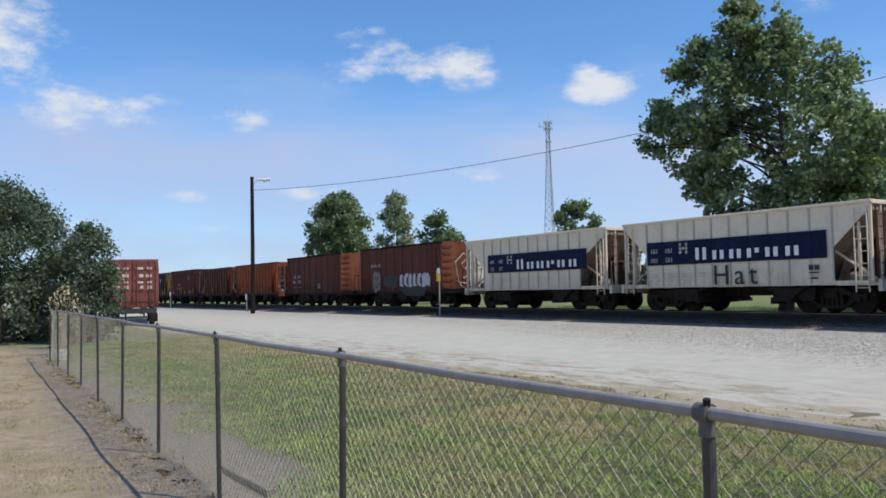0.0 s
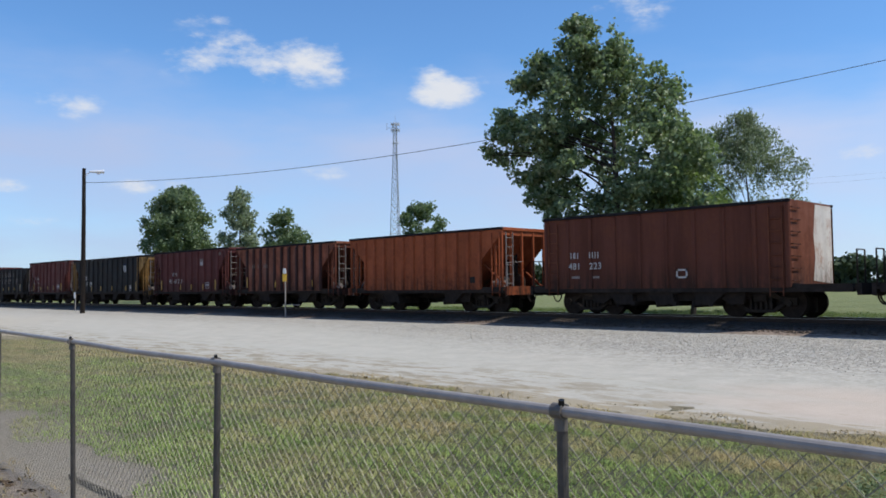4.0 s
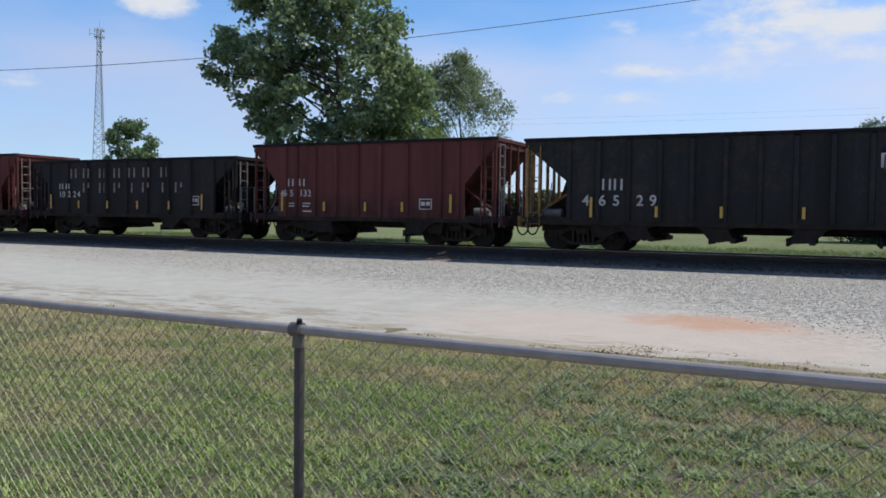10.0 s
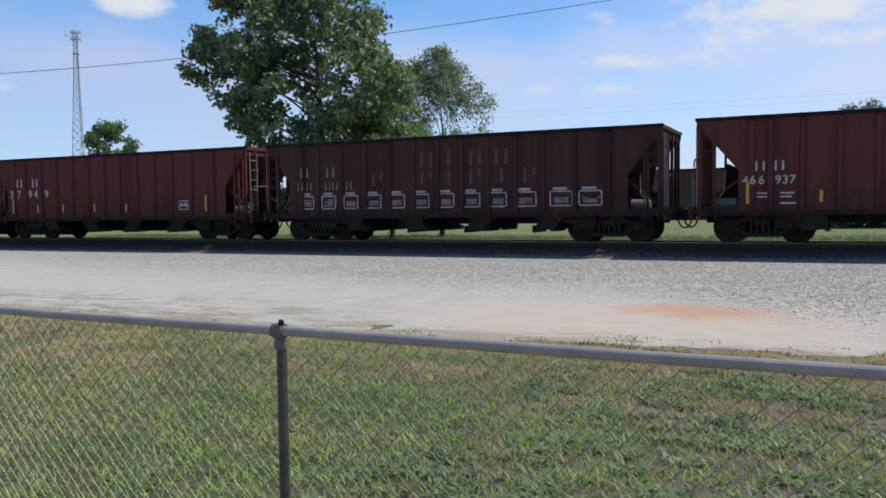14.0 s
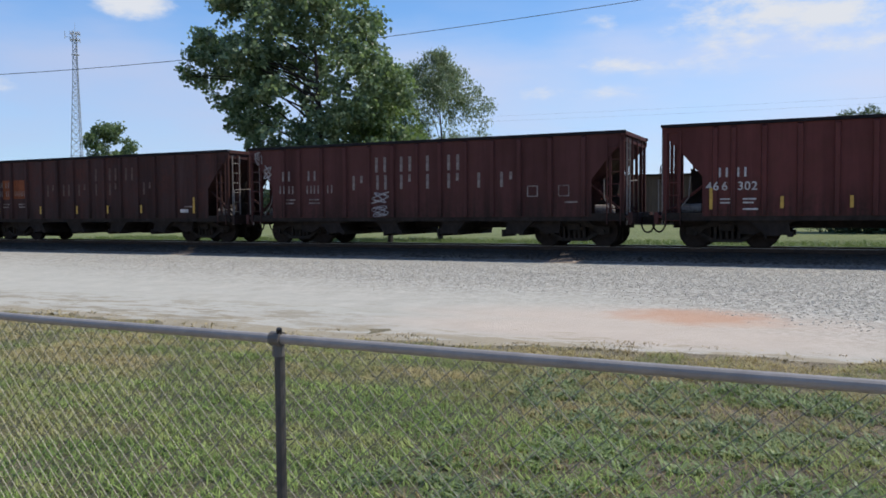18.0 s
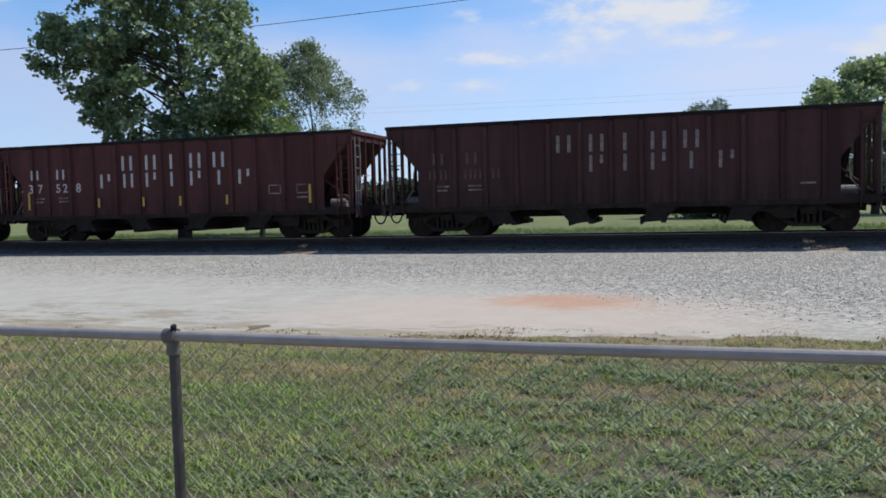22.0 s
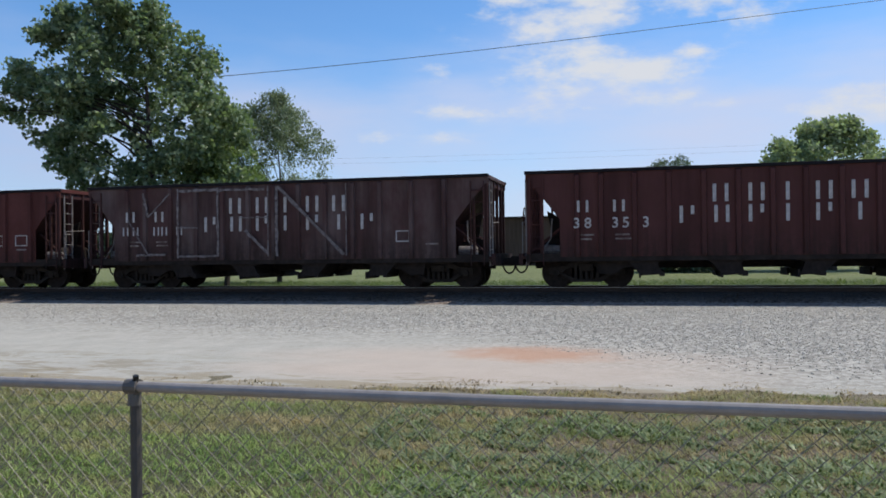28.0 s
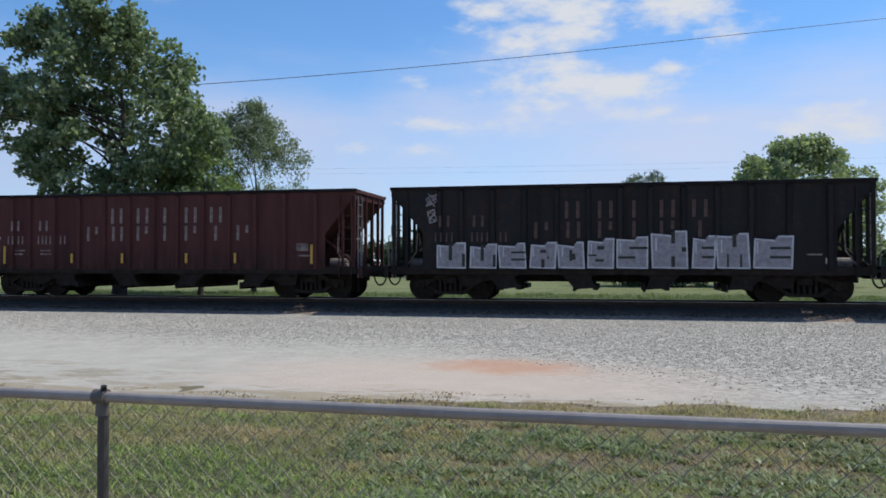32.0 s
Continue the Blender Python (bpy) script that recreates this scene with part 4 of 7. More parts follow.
            pipe(bm, [(0.28 - 0.2 * math.cos(a), -0.35, -0.05 - 0.32 * math.sin(a)) for a in bend], 0.028)

        knuckle = part("coupler", cached(("coupler",), coupler), M_under, car, "knuckle coupler", pose(e + s * (0.15 + ins), 0, 0.80, 0, 0, 0 if s > 0 else 180))
        if not solid:
            part("brake_cylinder", cached(("brake_cylinder",), lambda bm: tube(bm, (-0.28, 0, 0), (0.28, 0, 0), 0.15, n=12)), M_grab, car, "brake cylinder in a pale sunlit tone", pose(e - s * 0.75, -0.95, sill + 0.22))
            part("brake_rod", cached(("brake_rod", s), lambda bm: pipe(bm, [(0, 0, 0), (-s * 0.35, 0, 0.5), (-s * 0.38, 0.1, 1.1)], 0.022)), M_grab, car, at=pose(e - s * 0.35, -1.25, sill + 0.05))
            part("hand_rail", cached(("hand_rail", s), lambda bm: pipe(bm, [(0, -1.45, 0), (0, -1.45, 1.0), (0, -0.5, 1.05)], 0.016)), M_grab, car, at=pose(e + s * 0.12, 0, sill + 0.05))
        part("air_hose", cached(("air_hose",), hose), M_under, knuckle, "hanging rubber air hose")
        add_truck(car, e - s * (1.72 - ins * 0.3))
    # brake wheel at the left end
    bm = bmesh.new()
    pipe(bm, [(0, 0.27 * math.cos(math.pi * k / 6), 0.27 * math.sin(math.pi * k / 6)) for k in range(13)], 0.018, 4)
    for a in (0, 2.1, 4.2):
        tube(bm, (0, 0, 0), (0, 0.27 * math.cos(a), 0.27 * math.sin(a)), 0.012, n=4)
    tube(bm, (0.02, 0, 0), (0.25, 0, 0), 0.03, n=6)
    part("brake_wheel", bm, ends, car, at=pose(x0 - 0.16, -0.75, sill + 1.25))
    bm = bmesh.new()
    tube(bm, (x1 - cut * 0.85, -0.75, sill + 0.32), (x1 - cut * 0.85, 0.75, sill + 0.32), 0.2, n=12)
    part("air_tank", bm, M_under, car)
    # centre sill and discharge chutes
    bm = bmesh.new()
    box(bm, x0 + 0.1, x1 - 0.1, -0.2, 0.2, sill - 0.36, sill - 0.02)
    part("centre_sill", bm, M_under, car)
    if bays == "long":
        spots = [(x0 + n * f, 0.62) for f in (0.255, 0.42, 0.585, 0.75)]
    elif bays == "tub":
        spots = [(x0 + n * f, 0.75) for f in (0.36, 0.53, 0.70)]
    else:
        spots = [(x0 + n * 0.305, 0.78), (x0 + n * 0.695, 0.78)]
    for i, (x, w) in enumerate(spots):
        k = 1 if i < len(spots) / 2 else -1
        def chute(bm):
            for ya, yb in ((-1.5, -0.25), (0.25, 1.5)):
                prism(bm, [(-w, sill - 0.1), (w, sill - 0.1), (w * 0.62 - 0.1 * k, sill - 0.20), (0.30 + 0.12 * k, sill - 0.52), (-0.30 + 0.12 * k, sill - 0.56), (-w * 0.62 - 0.1 * k, sill - 0.20)], ya, yb)
            tube(bm, (0.2 * k, -1.56, sill - 0.50), (0.2 * k, 1.56, sill - 0.50), 0.03, n=6)
            for ya, yb in ((-1.52, -0.3), (0.3, 1.52)):
                box(bm, -0.36 + 0.12 * k, -0.30 + 0.12 * k, ya, yb, sill - 0.62, sill - 0.40)
                box(bm, 0.22 + 0.12 * k, 0.36 + 0.12 * k, ya, yb, sill - 0.58, sill - 0.44)
        part("hopper_chute", cached(("chute", bays, k), chute), under, car, at=pose(x, 0, 0))
    # levers, rods, cylinders and dark filler panels of the brake gear between each truck and the first chute
    for s, ins in ((-1, inset[0]), (1, inset[1])):
        e = x0 if s < 0 else x1

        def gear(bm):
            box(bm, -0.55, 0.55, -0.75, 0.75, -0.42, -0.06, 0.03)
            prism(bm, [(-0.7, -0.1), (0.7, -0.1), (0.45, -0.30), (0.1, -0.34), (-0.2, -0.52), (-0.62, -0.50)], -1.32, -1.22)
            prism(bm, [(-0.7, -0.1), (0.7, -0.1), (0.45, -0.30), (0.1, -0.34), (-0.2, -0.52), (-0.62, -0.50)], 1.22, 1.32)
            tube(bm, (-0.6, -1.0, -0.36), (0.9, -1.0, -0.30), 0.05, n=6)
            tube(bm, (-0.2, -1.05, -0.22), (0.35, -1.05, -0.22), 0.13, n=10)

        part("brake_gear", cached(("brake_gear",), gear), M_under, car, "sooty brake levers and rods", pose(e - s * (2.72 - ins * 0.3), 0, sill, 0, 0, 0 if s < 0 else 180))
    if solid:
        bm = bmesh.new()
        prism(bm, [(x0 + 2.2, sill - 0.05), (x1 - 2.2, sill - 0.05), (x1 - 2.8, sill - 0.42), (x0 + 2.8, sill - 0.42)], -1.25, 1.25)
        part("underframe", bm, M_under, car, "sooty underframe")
    # one cross ridge inside, so that the open top is not hollow
    bm = bmesh.new()
    m = (x1 - x0) / 2 - cut - 1.1
    prism(bm, [(-m, sill), (m, sill), (m, sill + 0.05), (0, sill + 0.45), (-m, sill + 0.05)], -1.56, 1.56)
    part("inner_ridge", bm, body, car)
    return car, x0


def skin(car, x, half):
    """Where a mark lies across the car: on the panel, or on the rib that it crosses."""
    spread, deep = RIBS[car]
    return NEAR - (deep + 0.006 if any(abs(x - r) < half + 0.07 for r in spread) else 0.008)


def marks(car, x0, spots, w, h, mat, y=None, bold=0.23):
    """Plain upright bars in place of painted letters: one (0), a pair (1), or a pair of unequal height (2)."""
    t = w * bold
    for a, z, wide in spots:
        yy = skin(car, x0 + a, w / 2) if y is None else y
        bars = [(0.0, 0.0, h)] if not wide else [((t - w) / 2, 0.0, h), ((w - t) / 2, 0.0 if wide == 1 else h / 4, h if wide == 1 else h / 2)]
        for dx, dz, tall in bars:
            part("letter_bar", bar_mesh(t, tall), mat, car, at=pose(x0 + a + dx, yy, z + dz - RAIL_Z))


def plate(car, x0, a, b, z0, z1, mat, name="stencil", label="", y=NEAR - 0.006):
    bm = bmesh.new()
    box(bm, x0 + a, x0 + b, y - 0.004, y + 0.004, z0 - RAIL_Z, z1 - RAIL_Z)
    return part(name, bm, mat, car, label)


def patch(car, x0, a, b, z0, z1, mat, seed, label, y=NEAR - 0.008):
    """A sprayed or overpainted patch with an uneven outline."""
    pts = []
    for k in range(14):
        w = 2 * math.pi * k / 14
        r = 1.0 + 0.32 * noise.noise((math.cos(w) * 1.4 + seed, math.sin(w) * 1.4, seed))
        sq = 1 / max(abs(math.cos(w)), abs(math.sin(w))) ** 0.6
        pts.append((x0 + (a + b) / 2 + (b - a) / 2 * r * sq * 0.85 * math.cos(w), (z0 + z1) / 2 - RAIL_Z + (z1 - z0) / 2 * r * sq * 0.85 * math.sin(w)))
    bm = bmesh.new()
    prism(bm, pts, y - 0.004, y + 0.004)
    return part("spray_patch", bm, mat, car, label)


def frame_mark(car, x0, a, b, z0, z1, mat, t=0.035):
    bm = bmesh.new()
    y = NEAR - 0.008
    for c in ((a, b, z0, z0 + t), (a, b, z1 - t, z1), (a, a + t, z0, z1), (b - t, b, z0, z1)):
        box(bm, x0 + c[0], x0 + c[1], y - 0.004, y + 0.004, c[2] - RAIL_Z, c[3] - RAIL_Z)
    return part("stencil_box", bm, mat, car)


def scribble(car, x0, a, b, z0, z1, seed, mat, y=NEAR - 0.018):
    """A looping sprayed line that runs about inside a box."""
    pts = []
    for k in range(61):
        f = k / 60 * 2 * math.pi
        u = 0.5 + 0.42 * math.sin(5 * f + seed) * (0.75 + 0.25 * math.cos(2 * f))
        w = 0.5 + 0.45 * math.sin(3 * f + 2.1 * seed) * (0.8 + 0.2 * math.sin(4 * f))
        pts.append((x0 + a + (b - a) * u, y, z0 + (z1 - z0) * w - RAIL_Z))
    bm = bmesh.new()
    pipe(bm, pts, 0.013, 4)
    part("chalk_tag", bm, mat, car, "pale looping sprayed scribble")


def tapes(car, x0, xs, tall=(), z=1.9):
    for x in xs:
        hh = 0.30 if x in tall else 0.16
        part("reflector", cached(("tape", hh), lambda bm: box(bm, -0.042, 0.042, -0.004, 0.004, -hh, hh)), M_yellow, car, "yellow reflective strip", pose(x0 + x, NEAR - 0.104, z + (0.12 if x in tall else 0.0) - RAIL_Z))


ROW_A = [5.5, 6.45, 7.26, 8.19, 9.08]
ROW_B = [4.59, 5.53, 6.44, 7.26, 8.18, 9.08, 10.01]
WIDE_A, WIDE_B = [1, 1, 0, 1, 1], [2, 1, 2, 0, 2, 0, 2]


def big_rows(car, x0, mat, skip=(), numbers=True, num_mat=None, figures=""):
    marks(car, x0, [(a, 3.3, w) for i, (a, w) in enumerate(zip(ROW_A, WIDE_A)) if ("a", i) not in skip], 0.42, 0.50, mat)
    marks(car, x0, [(a, 2.71, w) for i, (a, w) in enumerate(zip(ROW_B, WIDE_B)) if ("b", i) not in skip], 0.40, 0.48, mat)
    if numbers:
        marks(car, x0, [(1.68, 3.0, 1), (2.71, 3.0, 1)], 0.33, 0.34, num_mat or mat)
        places = (1.5, 1.82, 2.6, 2.9, 3.46)
        if figures:
            digits(car, x0, zip(places, figures), 2.52, 0.30, num_mat or mat)
        else:
            marks(car, x0, [(a, 2.52, 1) for a in places], 0.21, 0.28, num_mat or mat)
    for a, z, ww in ((1.55, 2.14, 0.45), (1.55, 2.02, 0.38), (2.6, 2.14, 0.4), (2.6, 2.02, 0.45), (11.9, 1.95, 0.4)):
        plate(car, x0, a, a + ww, z, z + 0.05, M_faded, "small_stencil")


def data_box(car, x0, a, z):
    frame_mark(car, x0, a - 0.24, a + 0.24, z - 0.18, z + 0.18, M_worn)
    plate(car, x0, a - 0.17, a - 0.02, z - 0.05, z + 0.08, M_worn, "small_stencil")
    plate(car, x0, a + 0.03, a + 0.17, z - 0.05, z + 0.08, M_worn, "small_stencil")


def short_marks(car, x0, mat, figures):
    marks(car, x0, [(1.68, 2.75, 1), (2.17, 2.75, 1)], 0.24, 0.26, mat)
    digits(car, x0, zip((1.3, 1.5, 1.72, 2.14, 2.32, 2.5), figures), 2.37, 0.23, mat)
    for a, z, ww in ((1.6, 1.98, 0.35), (1.6, 1.88, 0.3), (2.2, 1.98, 0.35), (2.2, 1.88, 0.28), (2.2, 1.7, 0.4)):
        plate(car, x0, a, a + ww, z, z + 0.045, mat, "small_stencil")


def band_car(left, right, extra, shift=0.0, number=""):
    car, x0 = hopper(left, right, 4.0, M_white, under=M_under, ends=M_white, ribs=11, cut=1.22 + shift * 0.5, bays="short", rib_deep=0.05, flat_ribs=True, label="white open hopper car with a navy band" + extra, rib_mat=M_dusty)
    u = x0 + shift
    plate(car, u, 1.24, 8.52 if right - left - shift > 9.5 else 8.2, 2.34, 3.20, M_blue, "navy_band", "wide navy blue painted band", NEAR - 0.052)
    for x in RIBS[car][0]:
        if u + 1.3 < x < u + 8.4:
            plate(car, x, -0.022, 0.022, 2.345, 3.195, M_blue, "band_rib", y=NEAR - 0.062)
    y = NEAR - 0.074
    marks(car, u, [(3.78, 2.69, 1)], 0.46, 0.44, M_letter, y=y, bold=0.32)
    marks(car, u, [(a, 2.62, w) for a, w in ((4.52, 1), (5.22, 1), (5.92, 2), (6.62, 1), (7.36, 1))], 0.46, 0.31, M_letter, y=y, bold=0.34)
    for a in (1.62, 2.32):
        for z in (2.86, 2.52):
            if z > 2.6 or not number:
                marks(car, u, [(a - 0.08, z, 1), (a + 0.08, z, 1)], 0.13, 0.17, M_worn, y=y)
    if number:
        digits(car, u, [(1.54, number[0]), (1.70, number[1]), (2.24, number[2]), (2.40, number[3])], 2.52, 0.18, M_worn, y)
    for a in (2.86, 3.0, 3.14):
        for z in (2.78, 2.92, 3.06):
            if (a, z) != (3.0, 3.06) and (a, z) != (3.0, 2.78):
                plate(car, u, a - 0.05, a + 0.05, z - 0.05, z + 0.05, M_worn, "emblem_square", y=y)
    for a, b in ((7.9, 8.05), (8.1, 8.25)):
        plate(car, u, a, b, 1.98, 2.14, M_black, "stencil", y=NEAR - 0.056)
    plate(car, u, 7.9, 8.25, 1.88, 1.92, M_black, "stencil", y=NEAR - 0.056)
    plate(car, u, 7.95, 8.2, 1.70, 1.75, M_black, "stencil", y=NEAR - 0.056)
    for k, a in enumerate((1.62, 2.4, 3.05, 3.8)):
        for z in (1.98, 1.88):
            plate(car, u, a - 0.16, a + 0.10 + 0.05 * (k % 2), z, z + 0.035, M_dusty, "small_stencil", y=NEAR - 0.056)
    return car, x0


SLITS = {
    "j": ((0.40, 0.52, 0.30, 0.95), (0.84, 0.94, 0.05, 0.55)),
    "e": ((0.42, 0.92, 0.58, 0.66), (0.42, 0.92, 0.30, 0.38)),
    "r": ((0.40, 0.62, 0.58, 0.70), (0.44, 0.56, 0.03, 0.34), (0.66, 0.72, 0.34, 0.46)),
    "d": ((0.40, 0.50, 0.28, 0.70), (0.50, 0.62, 0.32, 0.55)),
    "o": ((0.36, 0.62, 0.62, 0.74), (0.30, 0.60, 0.22, 0.30), (0.04, 0.34, 0.40, 0.46)),
    "s": ((0.40, 0.95, 0.60, 0.68), (0.05, 0.58, 0.30, 0.38)),
    "k": ((0.52, 0.62, 0.66, 0.97), (0.52, 0.62, 0.03, 0.32), (0.80, 0.92, 0.44, 0.56)),
    "m": ((0.44, 0.56, 0.60, 0.97), (0.28, 0.34, 0.03, 0.40), (0.66, 0.72, 0.03, 0.40)),
}


def build_train():
    cars = []
    # 1, 2: white with a navy band
    # the car ahead, known by its shadow beside the track
    c, x0 = hopper(-12.2, -2.6, 4.1, M_red, ends=M_red, ribs=10, cut=1.12, bays="short", label="dull red open hopper car ahead of the white ones")
    cars.append(c)
    c, x0 = band_car(-23.12, -13.2, " and black spray-painted writing")
    cu = bpy.data.curves.new("writing", "FONT")
    cu.body, cu.size, cu.extrude = "Hat", 0.98, 0.004
    cu.space_character = 1.35
    cu.materials.append(M_black)
    t = new("spray_writing", cu)
    t.parent = c
    t.matrix_basis = pose(x0 + 4.25, NEAR - 0.062, 1.58 - RAIL_Z, 90, 0, 0)
    t["label"] = "black spray-painted word"
    cars.append(c)
    c, x0 = band_car(-34.1, -24.1, "", 0.68, "1557")
    cars.append(c)
    # 3, 4: solid-ended oxide cars
    c, x0 = hopper(-45.75, -36.4, 4.16, M_sptx, ends=M_lightend, ribs=10, cut=0.9, bays="tub", label="brown-red box-ended hopper car with spray-painted pieces", inset=(0.55, 1.7), solid=True, rib_deep=0.05)
    marks(c, x0, [(1.5, 3.1, 1), (2.0, 3.1, 1), (2.35, 3.1, 1)], 0.24, 0.18, M_worn)
    y = NEAR - 0.058
    for i, a in enumerate((5.15, 5.65, 6.15, 6.62, 7.12, 7.6, 8.0)):
        bm = bmesh.new()
        prism(bm, [(x0 + a - 0.22, 1.25 + 0.1 * math.sin(i * 2.2)), (x0 + a + 0.18, 1.18), (x0 + a + 0.24, 1.75 + 0.2 * math.sin(i * 1.7)), (x0 + a + 0.02, 1.95), (x0 + a - 0.2, 1.8)], y - 0.004, y + 0.004)
        part("spray_piece", bm, M_graf_edge, c, "silver spray-painted block shape")
    for i, a in enumerate((5.3, 5.8, 6.35, 6.8, 7.3)):
        bm = bmesh.new()
        prism(bm, [(x0 + a - 0.1, 1.35), (x0 + a + 0.02, 1.32), (x0 + a + 0.06, 1.72), (x0 + a - 0.06, 1.76)], y - 0.012, y - 0.006)
        part("spray_piece", bm, M_graf_dark, c, "dark sprayed stroke")
    e = x0 + 9.35 + 0.012
    bm = bmesh.new()
    for loop in (((-0.75, 2.45), (-0.2, 2.95), (0.3, 2.6), (0.5, 1.9), (0.1, 1.3), (-0.55, 1.35), (-0.75, 2.45)), ((-0.35, 2.35), (-0.05, 2.6), (0.15, 2.3), (-0.15, 2.05), (-0.35, 2.35)), ((-0.1, 2.05), (0.2, 1.75), (-0.25, 1.6), (0.1, 1.4)), ((0.25, 2.45), (0.6, 2.75), (0.75, 2.2)), ((-0.5, 1.3), (-0.2, 1.0), (0.45, 1.05))):
        pipe(bm, [(e, yy, zz) for yy, zz in loop], 0.035, 4)
    part("spray_outline", bm, M_bleach, c, "white sprayed outline on the end panel")
    patch(c, x0, 2.9, 5.0, 1.7, 2.55, M_graf_dark, 3.0, "dark overpainted patch", y)
    patch(c, x0, 5.0, 8.2, 1.2, 2.0, M_graf_dark, 6.0, "dark shadow colour round the sprayed piece", y + 0.006)
    patch(c, x0, 1.6, 2.7, 1.4, 2.9, M_faded, 9.0, "pale overpainted patch", y)
    cars.append(c)
    c, x0 = hopper(-57.8, -48.7, 4.13, M_sptx, ends=M_lightend, ribs=10, cut=0.9, bays="tub", label="orange-brown box-ended hopper car with a bleached end", inset=(0.55, 1.7), solid=True, rib_deep=0.05)
    marks(c, x0, [(1.25, 2.72, 1), (1.42, 2.72, 1), (2.1, 2.72, 1), (2.3, 2.72, 1)], 0.16, 0.22, M_worn)
    digits(c, x0, zip((1.2, 1.38, 1.56, 2.1, 2.28, 2.46), "481223"), 2.34, 0.23, M_worn, NEAR - 0.058)
    plate(c, x0, 1.2, 1.55, 1.9, 1.98, M_faded)
    plate(c, x0, 2.1, 2.4, 1.9, 1.98, M_faded)
    frame_mark(c, x0, 5.4, 5.8, 1.85, 2.15, M_worn, 0.06)
    cars.append(c)
    # 5, 6: orange
    c, x0 = hopper(-69.70, -59.95, 3.98, M_orange, ends=M_orange, ribs=12, cut=1.2, bays="short", label="bright orange oxide open hopper car with narrow ribs")
    plate(c, x0, 7.75, 8.25, 1.8, 2.05, M_dark, "stencil")
    cars.append(c)
    c, x0 = hopper(-80.35, -70.9, 3.96, M_orange2, ends=M_sptx, ribs=11, cut=1.2, bays="short", label="faded orange open hopper car with black ribs", rib_mat=M_rusty, rib_deep=0.11)
    marks(c, x0, [(2.0, 2.9, 1), (2.4, 2.9, 1), (3.0, 2.9, 1), (3.3, 2.9, 1)], 0.2, 0.2, M_faded)
    tapes(c, x0, (1.3, 4.2, 7.6), (1.3,))
    cars.append(c)
    # 7: red with a shield
    c, x0 = hopper(-91.15, -81.4, 4.1, M_red, ends=M_red, ribs=10, cut=1.12, bays="short", label="dull red open hopper car with a shield emblem")
    marks(c, x0, [(2.95, 2.63, 1), (3.2, 2.63, 1)], 0.2, 0.22, M_worn)
    digits(c, x0, zip((2.3, 2.52, 3.0, 3.2, 3.7, 3.92), "466123"), 2.2, 0.26, M_worn)
    plate(c, x0, 6.38, 6.76, 3.12, 3.36, M_chalk, "shield_emblem", "pale shield emblem")
    plate(c, x0, 6.38, 6.76, 3.38, 3.52, M_faded, "shield_emblem")
    patch(c, x0, 8.5, 9.0, 3.66, 3.86, M_faded, 12.0, "pale overpainted patch")
    data_box(c, x0, 7.27, 1.9)
    tapes(c, x0, (1.29, 3.99, 5.42, 6.93, 8.46), (1.29, 8.46), 1.82)
    cars.append(c)
    # 8: charcoal with ochre ends
    c, x0 = hopper(-106.05, -92.27, 4.05, M_dark, ends=M_yend, ribs=13, cut=1.45, bays="long", label="charcoal open hopper car with ochre ends and a shield emblem")
    marks(c, x0, [(2.6, 2.62, 1), (2.95, 2.62, 1)], 0.26, 0.34, M_worn)
    digits(c, x0, zip((1.97, 2.5, 2.9, 3.6, 4.0), "46529"), 2.15, 0.31, M_worn)
    bm = bmesh.new()
    comb = [(x0 + 9.8, 3.40 - RAIL_Z)]
    for k in range(6):
        foot = 2.92 + 0.10 * abs(k - 2.5) / 2.5 - RAIL_Z
        comb += [(x0 + 9.8 + k * 0.11, foot), (x0 + 9.87 + k * 0.11, foot)]
        if k < 5:
            comb += [(x0 + 9.87 + k * 0.11, 3.35 - RAIL_Z), (x0 + 9.91 + k * 0.11, 3.35 - RAIL_Z)]
    comb.append((x0 + 10.44, 3.40 - RAIL_Z))
    prism(bm, comb, NEAR - 0.014, NEAR - 0.006)
    part("shield_emblem", bm, M_worn, c, "striped shield emblem")
    plate(c, x0, 9.8, 10.44, 3.41, 3.54, M_blue, "shield_emblem", "blue top of the shield", NEAR - 0.01)
    data_box(c, x0, 11.09, 1.82)
    tapes(c, x0, (2.16, 4.1, 5.9, 8.01, 10.45, 12.17), (2.16, 12.17), 1.82)
    bm = bmesh.new()
    prism(bm, [(x0 + 12.34, 2.66 - RAIL_Z), (x0 + 13.63, 3.74 - RAIL_Z), (x0 + 13.74, 3.78 - RAIL_Z), (x0 + 13.74, 3.93 - RAIL_Z), (x0 + 12.34, 3.93 - RAIL_Z)], NEAR - 0.008, NEAR - 0.001)
    part("end_band", bm, M_yend, c, "ochre painted corner of the side")
    plate(c, x0, 12.28, 12.38, 1.56, 3.93, M_yend, "end_band", "ochre painted edge", NEAR - 0.095)
    cars.append(c)
    # 9: red
    c, x0 = hopper(-116.75, -107.0, 4.15, M_red, ends=M_red, ribs=SHORT_RIBS, cut=1.12, bays="short", label="red oxide open hopper car with white stencils")
    short_marks(c, x0, M_worn, "465132")
    data_box(c, x0, 7.2, 2.0)
    tapes(c, x0, (1.37, 3.2, 4.9, 6.36, 8.17), (1.37, 8.17))
    cars.append(c)
    # 10: low black car
    c, x0 = hopper(-129.0, -117.6, 3.76, M_darker, ends=M_darker, ribs=9, cut=1.1, bays="short", label="low black open hopper car with pale lettering")
    marks(c, x0, [(a, 3.2, 1) for a in (2.56, 3.42, 4.27, 5.12, 5.97, 6.85, 7.73)], 0.36, 0.40, M_faded)
